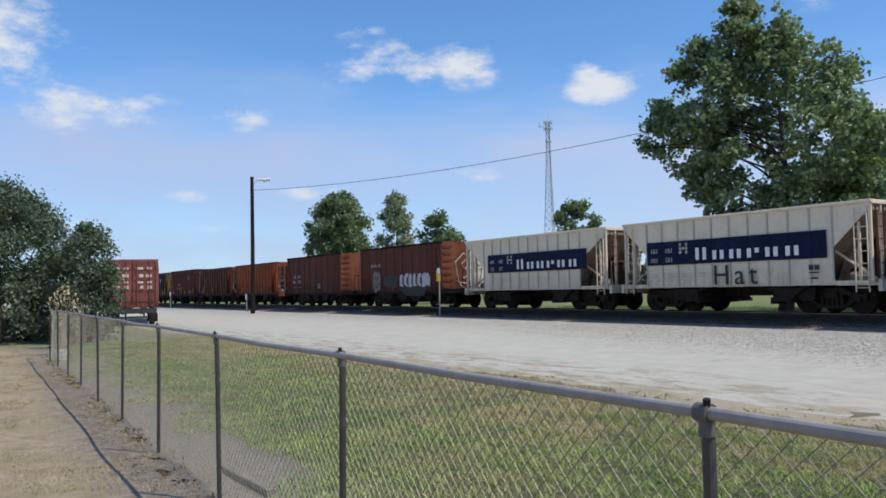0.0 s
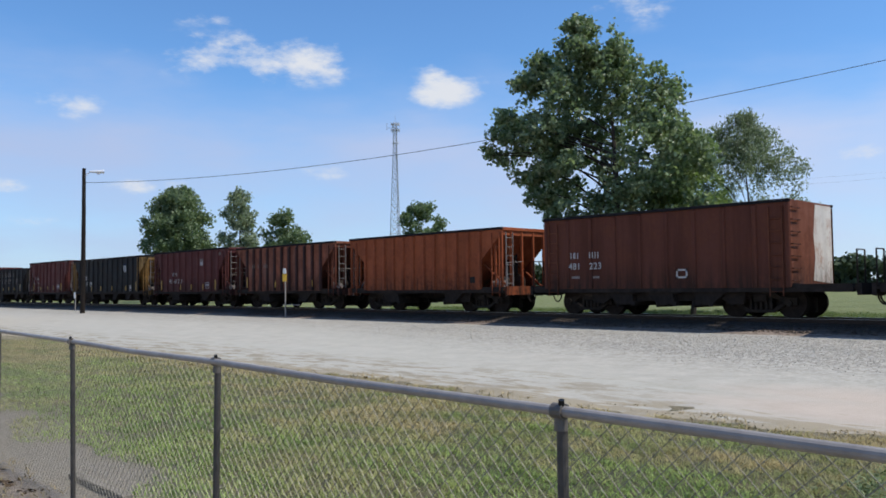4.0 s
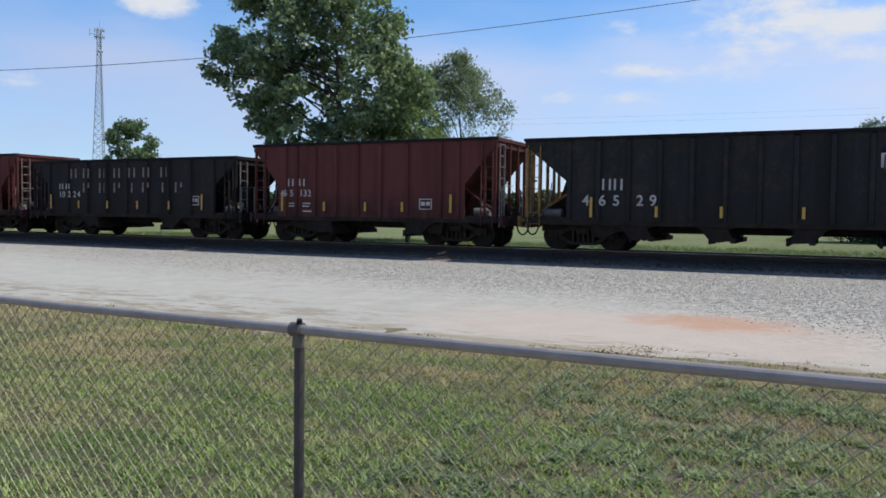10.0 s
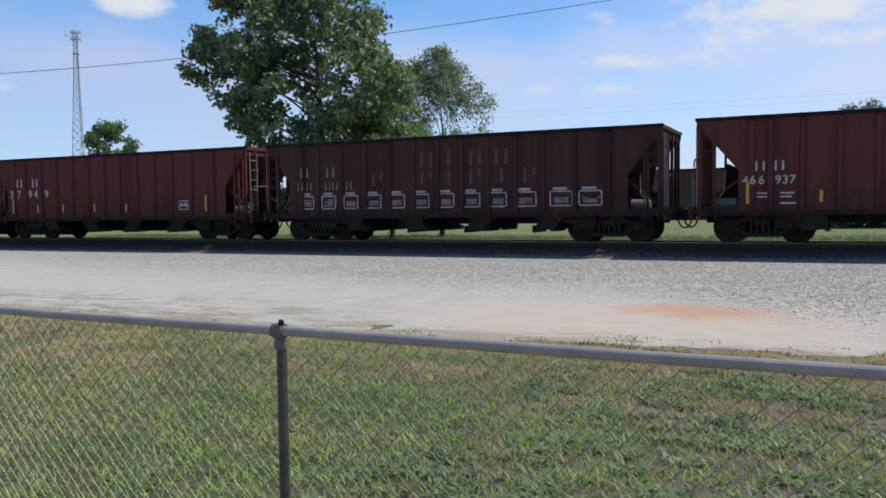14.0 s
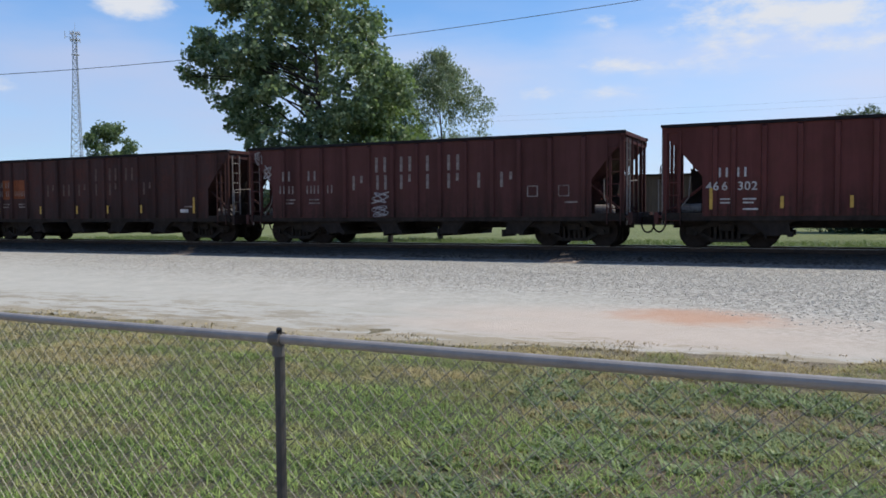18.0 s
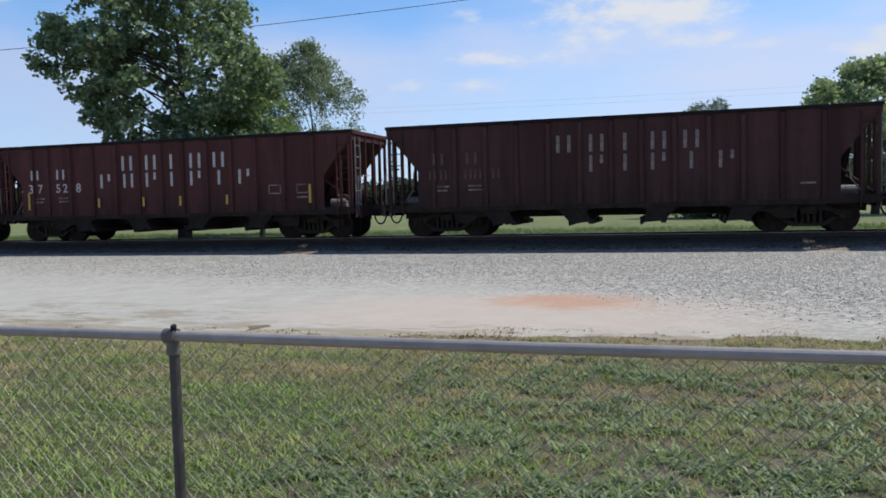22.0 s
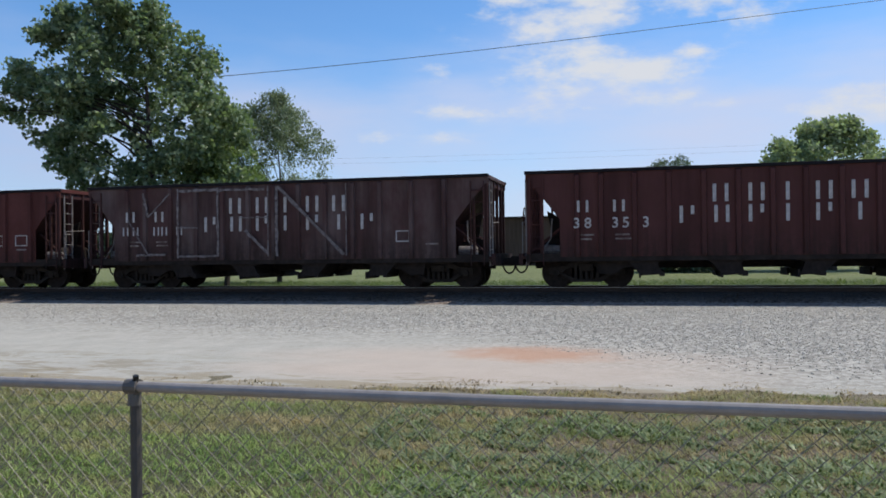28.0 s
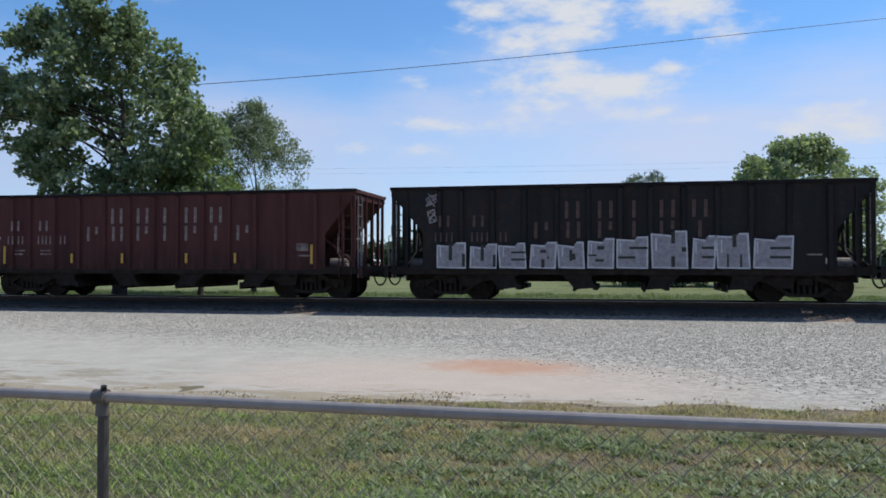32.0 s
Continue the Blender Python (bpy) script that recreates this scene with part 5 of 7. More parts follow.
    marks(c, x0, [(a, 2.6, w) for a, w in zip((3.42, 4.27, 5.12, 5.97, 6.82, 7.66, 8.5), WIDE_B)], 0.36, 0.40, M_faded)
    marks(c, x0, [(1.8, 2.66, 1), (2.3, 2.66, 1)], 0.22, 0.24, M_worn)
    digits(c, x0, zip((1.75, 1.95, 2.4, 2.62, 2.87), "10224"), 2.33, 0.25, M_worn)
    data_box(c, x0, 9.32, 2.08)
    tapes(c, x0, (1.26, 2.97, 4.67, 6.37, 8.08, 9.78), (1.26, 9.78))
    cars.append(c)
    # 11: red
    c, x0 = hopper(-139.76, -130.05, 4.13, M_red, ends=M_red, ribs=SHORT_RIBS, cut=1.12, bays="short", label="red oxide open hopper car with white stencils")
    short_marks(c, x0, M_worn, "466937")
    data_box(c, x0, 7.25, 2.0)
    tapes(c, x0, (1.37, 3.21, 4.9, 6.36, 8.17), (1.37, 8.17))
    cars.append(c)
    # 12: row of sprayed blocks
    c, x0 = hopper(-154.75, -140.7, 4.05, M_up2, ends=M_up2, ribs=LONG_RIBS, cut=1.0, bays="long", label="soot-stained red hopper car with a row of sprayed squares")
    big_rows(c, x0, M_ghost, {("a", 0), ("b", 1)}, True, M_faded)
    for i in range(12):
        a = 1.72 + i * 0.905 + (0.25 if i > 9 else 0)
        w = 0.30 + 0.07 * (i > 8)
        frame_mark(c, x0, a - w, a + w, 1.72, 2.2, M_chalk, 0.045)
        plate(c, x0, a - w * 0.6, a + w * 0.6, 1.82, 2.0, M_faded, "spray_mark")
        plate(c, x0, a - w * 0.7, a + w * 0.5, 2.22, 2.30, M_chalk, "spray_mark")
    cars.append(c)
    # 13
    c, x0 = hopper(-169.75, -155.7, 4.06, M_red, ends=M_red, ribs=LONG_RIBS, cut=1.0, bays="long", label="plain red oxide open hopper car with bold numbers")
    marks(c, x0, [(1.79, 3.0, 1), (2.76, 3.0, 1)], 0.32, 0.36, M_worn)
    digits(c, x0, zip((1.4, 1.75, 2.45, 2.82, 3.46), "37949"), 2.54, 0.34, M_worn)
    data_box(c, x0, 11.02, 1.96)
    tapes(c, x0, (1.48, 3.02, 4.55, 6.36, 8.12, 12.2), (1.48, 12.2))
    cars.append(c)
    # 14
    c, x0 = hopper(-180.55, -170.72, 4.14, M_red, ends=M_red, ribs=SHORT_RIBS, cut=1.12, bays="short", label="red oxide open hopper car with white stencils")
    short_marks(c, x0, M_worn, "466302")
    data_box(c, x0, 7.25, 2.0)
    tapes(c, x0, (1.37, 3.21, 4.9, 6.36, 8.17), (1.37, 8.17))
    cars.append(c)
    # 15
    c, x0 = hopper(-195.35, -181.62, 4.06, M_up, ends=M_up, ribs=LONG_RIBS, cut=1.0, bays="long", label="dark red open hopper car with worn letters and a chalk tag")
    big_rows(c, x0, M_faded, {("a", 4)})
    scribble(c, x0, 5.05, 5.9, 1.98, 2.42, 0.4, M_chalk)
    scribble(c, x0, 5.08, 5.85, 1.54, 1.94, 1.7, M_chalk)
    scribble(c, x0, 0.22, 0.62, 3.42, 3.94, 2.3, M_chalk)
    scribble(c, x0, 0.60, 1.02, 2.86, 3.46, 0.9, M_chalk)
    frame_mark(c, x0, 10.7, 11.05, 2.15, 2.5, M_faded)
    frame_mark(c, x0, 11.7, 12.05, 2.15, 2.5, M_faded)
    cars.append(c)
    # 16: burnt with orange panels
    c, x0 = hopper(-210.40, -196.33, 4.06, M_rusty, ends=M_rusty, ribs=LONG_RIBS, cut=1.0, bays="long", label="burnt rusty open hopper car with orange patches")
    plate(c, x0, 1.4, 2.1, 2.38, 3.2, M_panel, "paint_patch", "fresh orange oxide patch")
    plate(c, x0, 2.3, 3.02, 2.4, 3.2, M_panel, "paint_patch", "fresh orange oxide patch")
    big_rows(c, x0, M_ghost, {("a", 0), ("a", 1), ("b", 5)}, False)
    marks(c, x0, [(1.6, 3.0, 1), (1.9, 3.0, 1)], 0.2, 0.24, M_faded)
    marks(c, x0, [(1.6, 2.62, 1), (1.9, 2.62, 1), (2.45, 2.62, 1), (2.7, 2.62, 1), (2.9, 2.62, 1)], 0.16, 0.22, M_faded)
    tapes(c, x0, (1.44, 4.07, 6.23, 7.97, 9.78, 12.46), (1.44, 12.46))
    plate(c, x0, 11.7, 12.1, 1.75, 1.88, M_worn)
    cars.append(c)
    # 17
    c, x0 = hopper(-225.46, -211.55, 4.05, M_up2, ends=M_up2, ribs=LONG_RIBS, cut=1.0, bays="long", label="sooty dark red open hopper car with half-lost letters")
    big_rows(c, x0, M_faded, {("b", 0), ("b", 1)}, True, M_ghost)
    cars.append(c)
    # 18
    c, x0 = hopper(-240.5, -226.63, 4.05, M_up, ends=M_up, ribs=LONG_RIBS, cut=1.0, bays="long", label="dark red open hopper car with crisp white letters")
    big_rows(c, x0, M_worn, figures="37528")
    frame_mark(c, x0, 10.9, 11.35, 2.1, 2.4, M_faded)
    frame_mark(c, x0, 11.9, 12.35, 2.1, 2.4, M_faded)
    tapes(c, x0, (1.4, 4.37, 6.18, 7.63, 9.41, 12.42), (1.4, 12.42), 1.96)
    cars.append(c)
    # 19
    c, x0 = hopper(-255.75, -242.08, 4.05, M_up2, ends=M_up2, ribs=LONG_RIBS, cut=1.0, bays="long", label="sooty dark red open hopper car with dim letters")
    big_rows(c, x0, M_faded, set(), True, M_ghost)
    scribble(c, x0, 8.3, 9.0, 2.06, 2.44, 1.2, M_chalk, NEAR - 0.10)
    scribble(c, x0, 8.35, 9.05, 1.68, 2.0, 0.3, M_chalk, NEAR - 0.10)
    plate(c, x0, 9.55, 10.05, 1.66, 1.72, M_faded, "small_stencil")
    cars.append(c)
    # 20
    c, x0 = band_car(-266.6, -256.6, " between dark red cars")
    cars.append(c)
    # 21
    c, x0 = hopper(-281.26, -267.6, 4.07, M_up, ends=M_up, ribs=LONG_RIBS, cut=1.0, bays="long", label="dark red open hopper car with large white letters")
    big_rows(c, x0, M_worn, figures="38353")
    frame_mark(c, x0, 10.75, 11.2, 2.1, 2.48, M_worn)
    frame_mark(c, x0, 11.75, 12.2, 2.1, 2.48, M_worn)
    cars.append(c)
    # 22: tall chalk strokes
    c, x0 = hopper(-296.25, -282.4, 4.05, M_up4, ends=M_up2, ribs=LONG_RIBS, cut=1.0, bays="long", label="dark red hopper car under tall chalky sprayed strokes")
    big_rows(c, x0, M_worn)
    frame_mark(c, x0, 10.95, 11.4, 2.05, 2.4, M_worn)
    y = NEAR - 0.096
    for i, pts in enumerate((((3.46, 3.9), (3.46, 1.62)), ((4.92, 3.9), (4.92, 1.65)), ((6.7, 3.9), (6.7, 1.65)), ((7.0, 3.9), (7.0, 1.65)), ((9.36, 3.9), (9.36, 1.65)), ((3.5, 3.82), (4.9, 3.84)), ((3.5, 2.62), (4.2, 2.6)), ((3.5, 1.68), (4.9, 1.67)), ((2.17, 3.8), (2.36, 2.98)), ((2.36, 2.98), (3.16, 3.75)), ((7.04, 3.88), (9.28, 1.68)), ((5.7, 2.9), (6.7, 2.9)), ((5.9, 2.5), (6.68, 1.75)), ((1.6, 2.9), (2.35, 1.75)), ((1.9, 1.72), (3.0, 1.74)), ((5.0, 3.82), (6.6, 3.8)))):
        (xa, za), (xb, zb) = pts
        d = Vector((xb - xa, zb - za)).normalized() * (0.052 + 0.026 * math.sin(i * 2.7))
        rim = []
        for side in (1, -1):
            edge = []
            for k in range(13):
                f = k / 12
                g = side * (0.62 + 0.75 * noise.noise((f * 6.0 + i * 3.1, side * 2.0, i)))
                edge.append((x0 + xa + (xb - xa) * f - d.y * g, za - RAIL_Z + (zb - za) * f + d.x * g))
            rim += edge if side > 0 else edge[::-1]
        bm = bmesh.new()
        prism(bm, rim, y - 0.004 - 0.0015 * i, y + 0.004 - 0.0015 * i)
        part("spray_stroke", bm, M_streak, c, "tall pale sprayed stroke")
    cars.append(c)
    # 23
    c, x0 = hopper(-311.08, -297.4, 4.05, M_up3, ends=M_up2, ribs=LONG_RIBS, cut=1.0, bays="long", label="warm red open hopper car with large white letters")
    big_rows(c, x0, M_worn, figures="40893")
    frame_mark(c, x0, 10.85, 11.35, 2.1, 2.48, M_worn)
    frame_mark(c, x0, 11.85, 12.35, 2.1, 2.48, M_worn)
    cars.append(c)
    # 24: black with silver blocks
    c, x0 = hopper(-326.05, -312.37, 4.05, M_darker, ends=M_darker, ribs=LONG_RIBS, cut=1.0, bays="long", label="black open hopper car with silver sprayed block shapes")
    big_rows(c, x0, M_ghost, {("b", 6)})
    y = NEAR - 0.10
    cells = [(1.45, 2.38), (2.46, 3.3), (3.36, 4.2), (4.25, 5.05), (5.1, 5.9), (5.93, 6.72), (6.76, 7.68), (7.75, 8.78), (8.84, 9.5), (9.53, 10.45), (10.48, 11.55)]
    tops = (2.36, 2.32, 2.34, 2.36, 2.36, 2.46, 2.50, 2.66, 2.52, 2.58, 2.50)
    for i, ((a, b), top_z) in enumerate(zip(cells, tops)):
        k, lo = 0.05 * math.sin(i * 2.6), 1.59 - RAIL_Z
        hi = top_z - RAIL_Z
        bm = bmesh.new()
        notch = 0.16 + 0.08 * math.sin(i * 1.9)
        m = x0 + (a + b) / 2
        # an angular block: pale outline, grey fill, dark strokes cut into it
        def block(g):
            return [(x0 + a + g, lo + g), (x0 + b - 0.03 - g, lo - 0.02 + g), (x0 + b - 0.03 + k - g, hi - g), (m + 0.12 - g, hi - g), (m + 0.10 - g, hi - 0.07 - notch * 0.3 - g), (x0 + a + k + g, hi - 0.07 - g)]
        prism(bm, block(0.0), y - 0.004, y + 0.004)
        part("spray_piece", bm, M_graf_edge, c, "pale silver outline of a sprayed block")
        bm = bmesh.new()
        prism(bm, block(0.05), y - 0.010, y - 0.006)
        part("spray_piece", bm, M_graf, c, "grey sprayed block shape")
        w, tall = b - a, hi - lo
        # dark slits and hollows: fractions of the block's width and height
        for fa, fb, ga, gb in SLITS["jjerdoskeme"[i]]:
            bm = bmesh.new()
            box(bm, x0 + a + w * fa, x0 + a + w * fb, y - 0.015, y - 0.011, lo + tall * ga, lo + tall * gb)
            part("spray_piece", bm, M_graf_dark, c, "dark sprayed stroke")
        # pale shine along the upper left of the block
        bm = bmesh.new()
        box(bm, x0 + a + 0.10, x0 + a + 0.14, y - 0.015, y - 0.011, lo + tall * 0.45, lo + tall * 0.82)
        part("spray_piece", bm, M_graf_edge, c, "pale sprayed highlight")
    plate(c, x0, 12.38, 12.55, 1.72, 1.88, M_worn)
    scribble(c, x0, 1.05, 1.5, 3.42, 3.88, 0.7, M_chalk, NEAR - 0.02)
    scribble(c, x0, 1.1, 1.48, 2.92, 3.40, 2.6, M_chalk, NEAR - 0.02)
    cars.append(c)
    # 25
    c, x0 = hopper(-341.0, -327.2, 4.05, M_up, ends=M_up, ribs=LONG_RIBS, cut=1.0, bays="long", label="dark red open hopper car with worn white letters")
    big_rows(c, x0, M_faded)
    tapes(c, x0, (1.28, 3.88, 5.77, 8.09, 9.8, 12.39), (1.28, 12.39))
    plate(c, x0, 11.85, 12.25, 2.12, 2.36, M_faded, "stencil")
    cars.append(c)
    return cars


TRAIN = build_train()


# ---- fence ----
FENCE_X, FENCE_Y, FENCE_A, SPACING, FENCE_H = -1.58, 2.15, radians(-3.09), 2.404, 1.276


def along(d):
    """A point of the fence line, d metres to the left of the near post."""
    return Vector((FENCE_X - d * math.cos(FENCE_A), FENCE_Y - d * math.sin(FENCE_A), 0))


FIRST, LAST = -3, 9
fence = thing("chain_link_fence", pose(*along(0), 0, 0, math.degrees(FENCE_A)), "galvanised chain-link fence with a round top rail", "fence")


def post(bm):
    tube(bm, (0, 0.012, -0.25), (0, 0.012, FENCE_H - 0.02), 0.0175, n=12)


def clamp(bm):
    tube(bm, (-0.022, 0.0, FENCE_H), (0.022, 0.0, FENCE_H), 0.0245, n=14)
    tube(bm, (0, 0.006, FENCE_H - 0.06), (0, 0.006, FENCE_H + 0.012), 0.0215, 0.018, n=12)


def climb(i):
    return 0.014 * max(0, -i)


for i in range(FIRST, LAST + 1):
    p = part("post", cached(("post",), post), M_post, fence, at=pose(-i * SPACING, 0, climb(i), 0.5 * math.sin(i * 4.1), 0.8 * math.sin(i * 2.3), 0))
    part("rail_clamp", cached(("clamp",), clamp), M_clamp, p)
    part("bolt", cached(("bolt",), lambda bm: tube(bm, (0.014, -0.006, FENCE_H + 0.018), (0.018, -0.010, FENCE_H + 0.036), 0.0095, n=8)), M_bolt, p, "black bolt head")
    for z in (0.28, 0.6, 0.92):
        part("tie_wire", cached(("tie_wire",), lambda bm: tube(bm, (-0.03, 0.034, 0.0), (0.034, 0.034, 0.012), 0.003, n=5)), M_wire, p, at=pose(0, 0, z))
for i in range(FIRST, LAST):
    bm = bmesh.new()
    sag = 0.006 * math.sin(i * 3.7)
    z0, z1 = FENCE_H + climb(i), FENCE_H + climb(i + 1)
    pipe(bm, [(-i * SPACING, 0, z0), (-(i + 0.5) * SPACING, 0, (z0 + z1) / 2 - 0.006 + sag), (-(i + 1) * SPACING, 0, z1)], 0.0168, 14)
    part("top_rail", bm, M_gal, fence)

# woven wire: zigzag wires that hook into one another, each a thin prism
PITCH, CELL = 0.072, 0.068
verts, faces = [], []
x_lo, x_hi = -LAST * SPACING, -FIRST * SPACING
rows = int((FENCE_H - 0.06) / (CELL / 2))
R = 0.00158


def wire_seg(x0, y0, z0, x1, y1, z1):
    b = len(verts)
    d = math.hypot(x1 - x0, z1 - z0) or 1.0
    nx, nz = -(z1 - z0) / d, (x1 - x0) / d
    for x, y, z in ((x0, y0, z0), (x1, y1, z1)):
        for k in range(3):
            a = 2.094 * k
            verts.append((x + nx * R * math.cos(a), y + R * math.sin(a), z + nz * R * math.cos(a)))
    for k in range(3):
        faces.append((b + k, b + (k + 1) % 3, b + 3 + (k + 1) % 3, b + 3 + k))


count = int((x_hi - x_lo) / PITCH)
for c in range(count):
    xc = x_lo + c * PITCH
    for fam in (0, 1):
        slope = PITCH / CELL
        span = FENCE_H - 0.055
        shift = span * slope * (1 if fam else -1)
        # straight run of one family of diagonals, cut at the fence's ends
        xa, xb = xc, xc + shift
        za, zb = 0.045, 0.045 + span
        if xb < x_lo:
            f = (x_lo - xa) / (xb - xa)
            xb, zb = x_lo, za + (zb - za) * f
        if xb > x_hi:
            f = (x_hi - xa) / (xb - xa)
            xb, zb = x_hi, za + (zb - za) * f
        steps = 3
        for k in range(steps):
            f0, f1 = k / steps, (k + 1) / steps
            bow = lambda f: 0.012 * math.sin((xa + (xb - xa) * f) * 1.9) + 0.045
            wire_seg(xa + (xb - xa) * f0, bow(f0) + 0.002 * (1 if fam else -1), za + (zb - za) * f0, xa + (xb - xa) * f1, bow(f1) + 0.002 * (1 if fam else -1), za + (zb - za) * f1)
mesh = bpy.data.meshes.new("wire_mesh")
mesh.from_pydata(verts, [], faces)
mesh.materials.append(None)
net = part("wire_mesh", mesh, M_wire, fence, "diamond wire mesh")
tagged(net, kind="stuff")

# a timber board lying by the fence
bm = bmesh.new()
box(bm, -0.57, 0.57, -0.045, 0.045, 0.0, 0.07, 0.008)
board = part("timber_board", bm, M_oldwood, None, at=pose(-6.9, 2.81, 0.0, 0, 0, 180.5))
tagged(board, "old grey timber board lying in the grass beside the fence", "board")
bm = bmesh.new()
tube(bm, (0, 0, 0), (0, 0, 0.25), 0.105, 0.13, 16)
tube(bm, (0, 0, 0.235), (0, 0, 0.262), 0.137, 0.137, 16)
pail = part("bucket", bm, M_crate, None, at=pose(-22.5, 3.5, 0.0))
tagged(pail, "white plastic bucket standing in the grass behind the fence", "bucket")
# ---- grass ----
rng = np.random.default_rng(5)


def tufts(name, count, area, height, width, material, label, keep=None, spread=0.6, leaf=False):
    """Many bent blades in one mesh: each a narrow strip of three points a side."""
    x0, x1, y0, y1 = area
    x, y = rng.uniform(x0, x1, count), rng.uniform(y0, y1, count)
    # clumping
    hx, hy = rng.uniform(x0, x1, max(3, count // 26)), rng.uniform(y0, y1, max(3, count // 26))
    pick = rng.integers(0, len(hx), count)
    near = rng.random(count) < spread
    x = np.where(near, hx[pick] + rng.normal(0, 0.06, count), x)
    y = np.where(near, hy[pick] + rng.normal(0, 0.06, count), y)
    if keep is not None:
        ok = np.array([keep(a, b) for a, b in zip(x, y)])
        x, y = x[ok], y[ok]
    n = len(x)
    h = height * rng.uniform(0.45, 1.25, n)
    a = rng.uniform(0, 2 * np.pi, n)
    lean = rng.uniform(0.6, 2.6, n) * h
    w = width * rng.uniform(0.6, 1.3, n)
    z = np.array([rise(b) + wobble(p, b) for p, b in zip(x, y)]) - 0.005
    dx, dy = np.cos(a), np.sin(a)
    v = np.zeros((n, 5, 3))
    for k, (f, ww, up) in enumerate(((0, -1, 0), (0, 1, 0), (0.45, 1.1 if leaf else 0.8, 0.62), (0.45, -1.1 if leaf else -0.8, 0.62), (1.0, 0, 1.0 if not leaf else 0.8))):
        v[:, k, 0] = x + dx * lean * f - dy * w * ww * 0.5
        v[:, k, 1] = y + dy * lean * f + dx * w * ww * 0.5
        v[:, k, 2] = z + h * up
    base = np.arange(n)[:, None] * 5
    quads, tris = base + [0, 1, 2, 3], base + [3, 2, 4]
    me = bpy.data.meshes.new(name)
    me.vertices.add(n * 5)
    me.vertices.foreach_set("co", v.ravel())
    me.loops.add(n * 7)
    me.loops.foreach_set("vertex_index", np.concatenate([quads, tris], 1).ravel())
    me.polygons.add(n * 2)
    starts = np.stack([np.arange(n) * 7, np.arange(n) * 7 + 4], 1).ravel()
    me.polygons.foreach_set("loop_start", starts)
    me.update(calc_edges=True)
    me.materials.append(None)
    ob = part(name, me, material)
    return tagged(ob, label, "grass", kind="stuff")


def verge(x, y):
    if x > -2.2 and 0.7 * noise.noise((x * 2.6, y * 3.4, 21)) + 0.6 * noise.noise((x * 7.0, y * 9.0, 4)) < -0.25 - 0.22 * min(1.0, max(0.0, -x - 0.2)):
        return False
    edge = 9.15 + ragged(x, 0, 1)
    return y < edge - 0.1 + 0.5 * noise.noise((x * 2, y * 2, 0)) and y > FENCE_Y + 0.06 - (x - FENCE_X) * 0.054 + 0.2 * noise.noise((x * 1.2, 0, 3)) and (x > -4.6 or y + 0.054 * x > 2.6 + 1.5 * noise.noise((x * 0.8, y * 0.8, 11)))


tufts("grass", 170000, (-9, 7, 2.1, 9.9), 0.052, 0.0095, M_blade, "patchy green and straw-coloured mown grass", verge)
tufts("grass", 120000, (-30, -9, 2.3, 10.6), 0.055, 0.010, M_blade, "patchy green and straw-coloured mown grass", verge)
tufts("weeds", 100000, (-2.6, 7.0, 2.4, 8.6), 0.062, 0.013, M_weed, "low broad-leaved weeds among the grass", lambda x, y: verge(x, y) and 0.7 * noise.noise((x * 1.1, y * 1.5, 2)) + 0.8 * noise.noise((x * 3.4, y * 4.6, 7)) > 0.0 - 0.04 * x, 0.4, True)
tufts("dry_grass", 26000, (-2.4, 7.0, 2.4, 8.8), 0.045, 0.010, M_edge, "brown dead grass among the weeds", lambda x, y: verge(x, y) and noise.noise((x * 1.3, y * 2.0, 14)) + 0.6 * noise.noise((x * 5.0, y * 6.0, 9)) > -0.05, 0.7)
tufts("dry_grass", 3500, (-24, -5, 2.3, 3.2), 0.06, 0.008, M_edge, "dry grass along the foot of the fence", lambda x, y: abs(y - (FENCE_Y - (x - FENCE_X) * math.tan(FENCE_A) * -1)) < 0.14)
tufts("grass", 60000, (-26, -3, 0.0, 3.2), 0.026, 0.007, M_dry, "thin dry lawn grass", lambda x, y: y < FENCE_Y - (x - FENCE_X) * 0.054 and noise.noise((x * 0.9, y * 0.9, 5)) + 0.5 * noise.noise((x * 4, y * 4, 2)) > 0.0)


tufts("dry_grass", 32000, (-26, 8, 8.2, 12.0), 0.055, 0.013, M_dry, "straw-coloured dry grass along the edge of the gravel", lambda x, y: -0.5 < y - (9.15 + ragged(x, 0, 1)) + 0.5 * noise.noise((x * 1.4, y, 8)) < 0.34 and noise.noise((x * 1.4, y * 2.5, 1)) > -0.15, 0.7)
tufts("dry_grass", 30000, (-14, 8, 8.6, 11.4), 0.030, 0.016, M_edge, "olive-brown ragged tufts straying into the gravel", lambda x, y: 0.0 < y - (9.15 + ragged(x, 0, 1)) < 0.75 + 0.12 * max(0.0, x + 1) and noise.noise((x * 1.1, y * 3.2, 6)) > 0.20 - 0.03 * max(0.0, x + 1), 0.3)
tufts("leaf_litter", 5000, (-26, -3, 1.9, 3.6), 0.022, 0.03, M_litter, "dark dead leaves caught along the foot of the fence", lambda x, y: abs(y - (FENCE_Y + (FENCE_X - x) * 0.054 - 0.05)) < 0.10 + 0.08 * noise.noise((x * 1.5, 0, 0)), 0.9, True)

tufts("field_grass", 42000, (-42, 16, 28.4, 40.0), 0.20, 0.035, M_field, "longer green grass in the field past the track", None, 0.6)


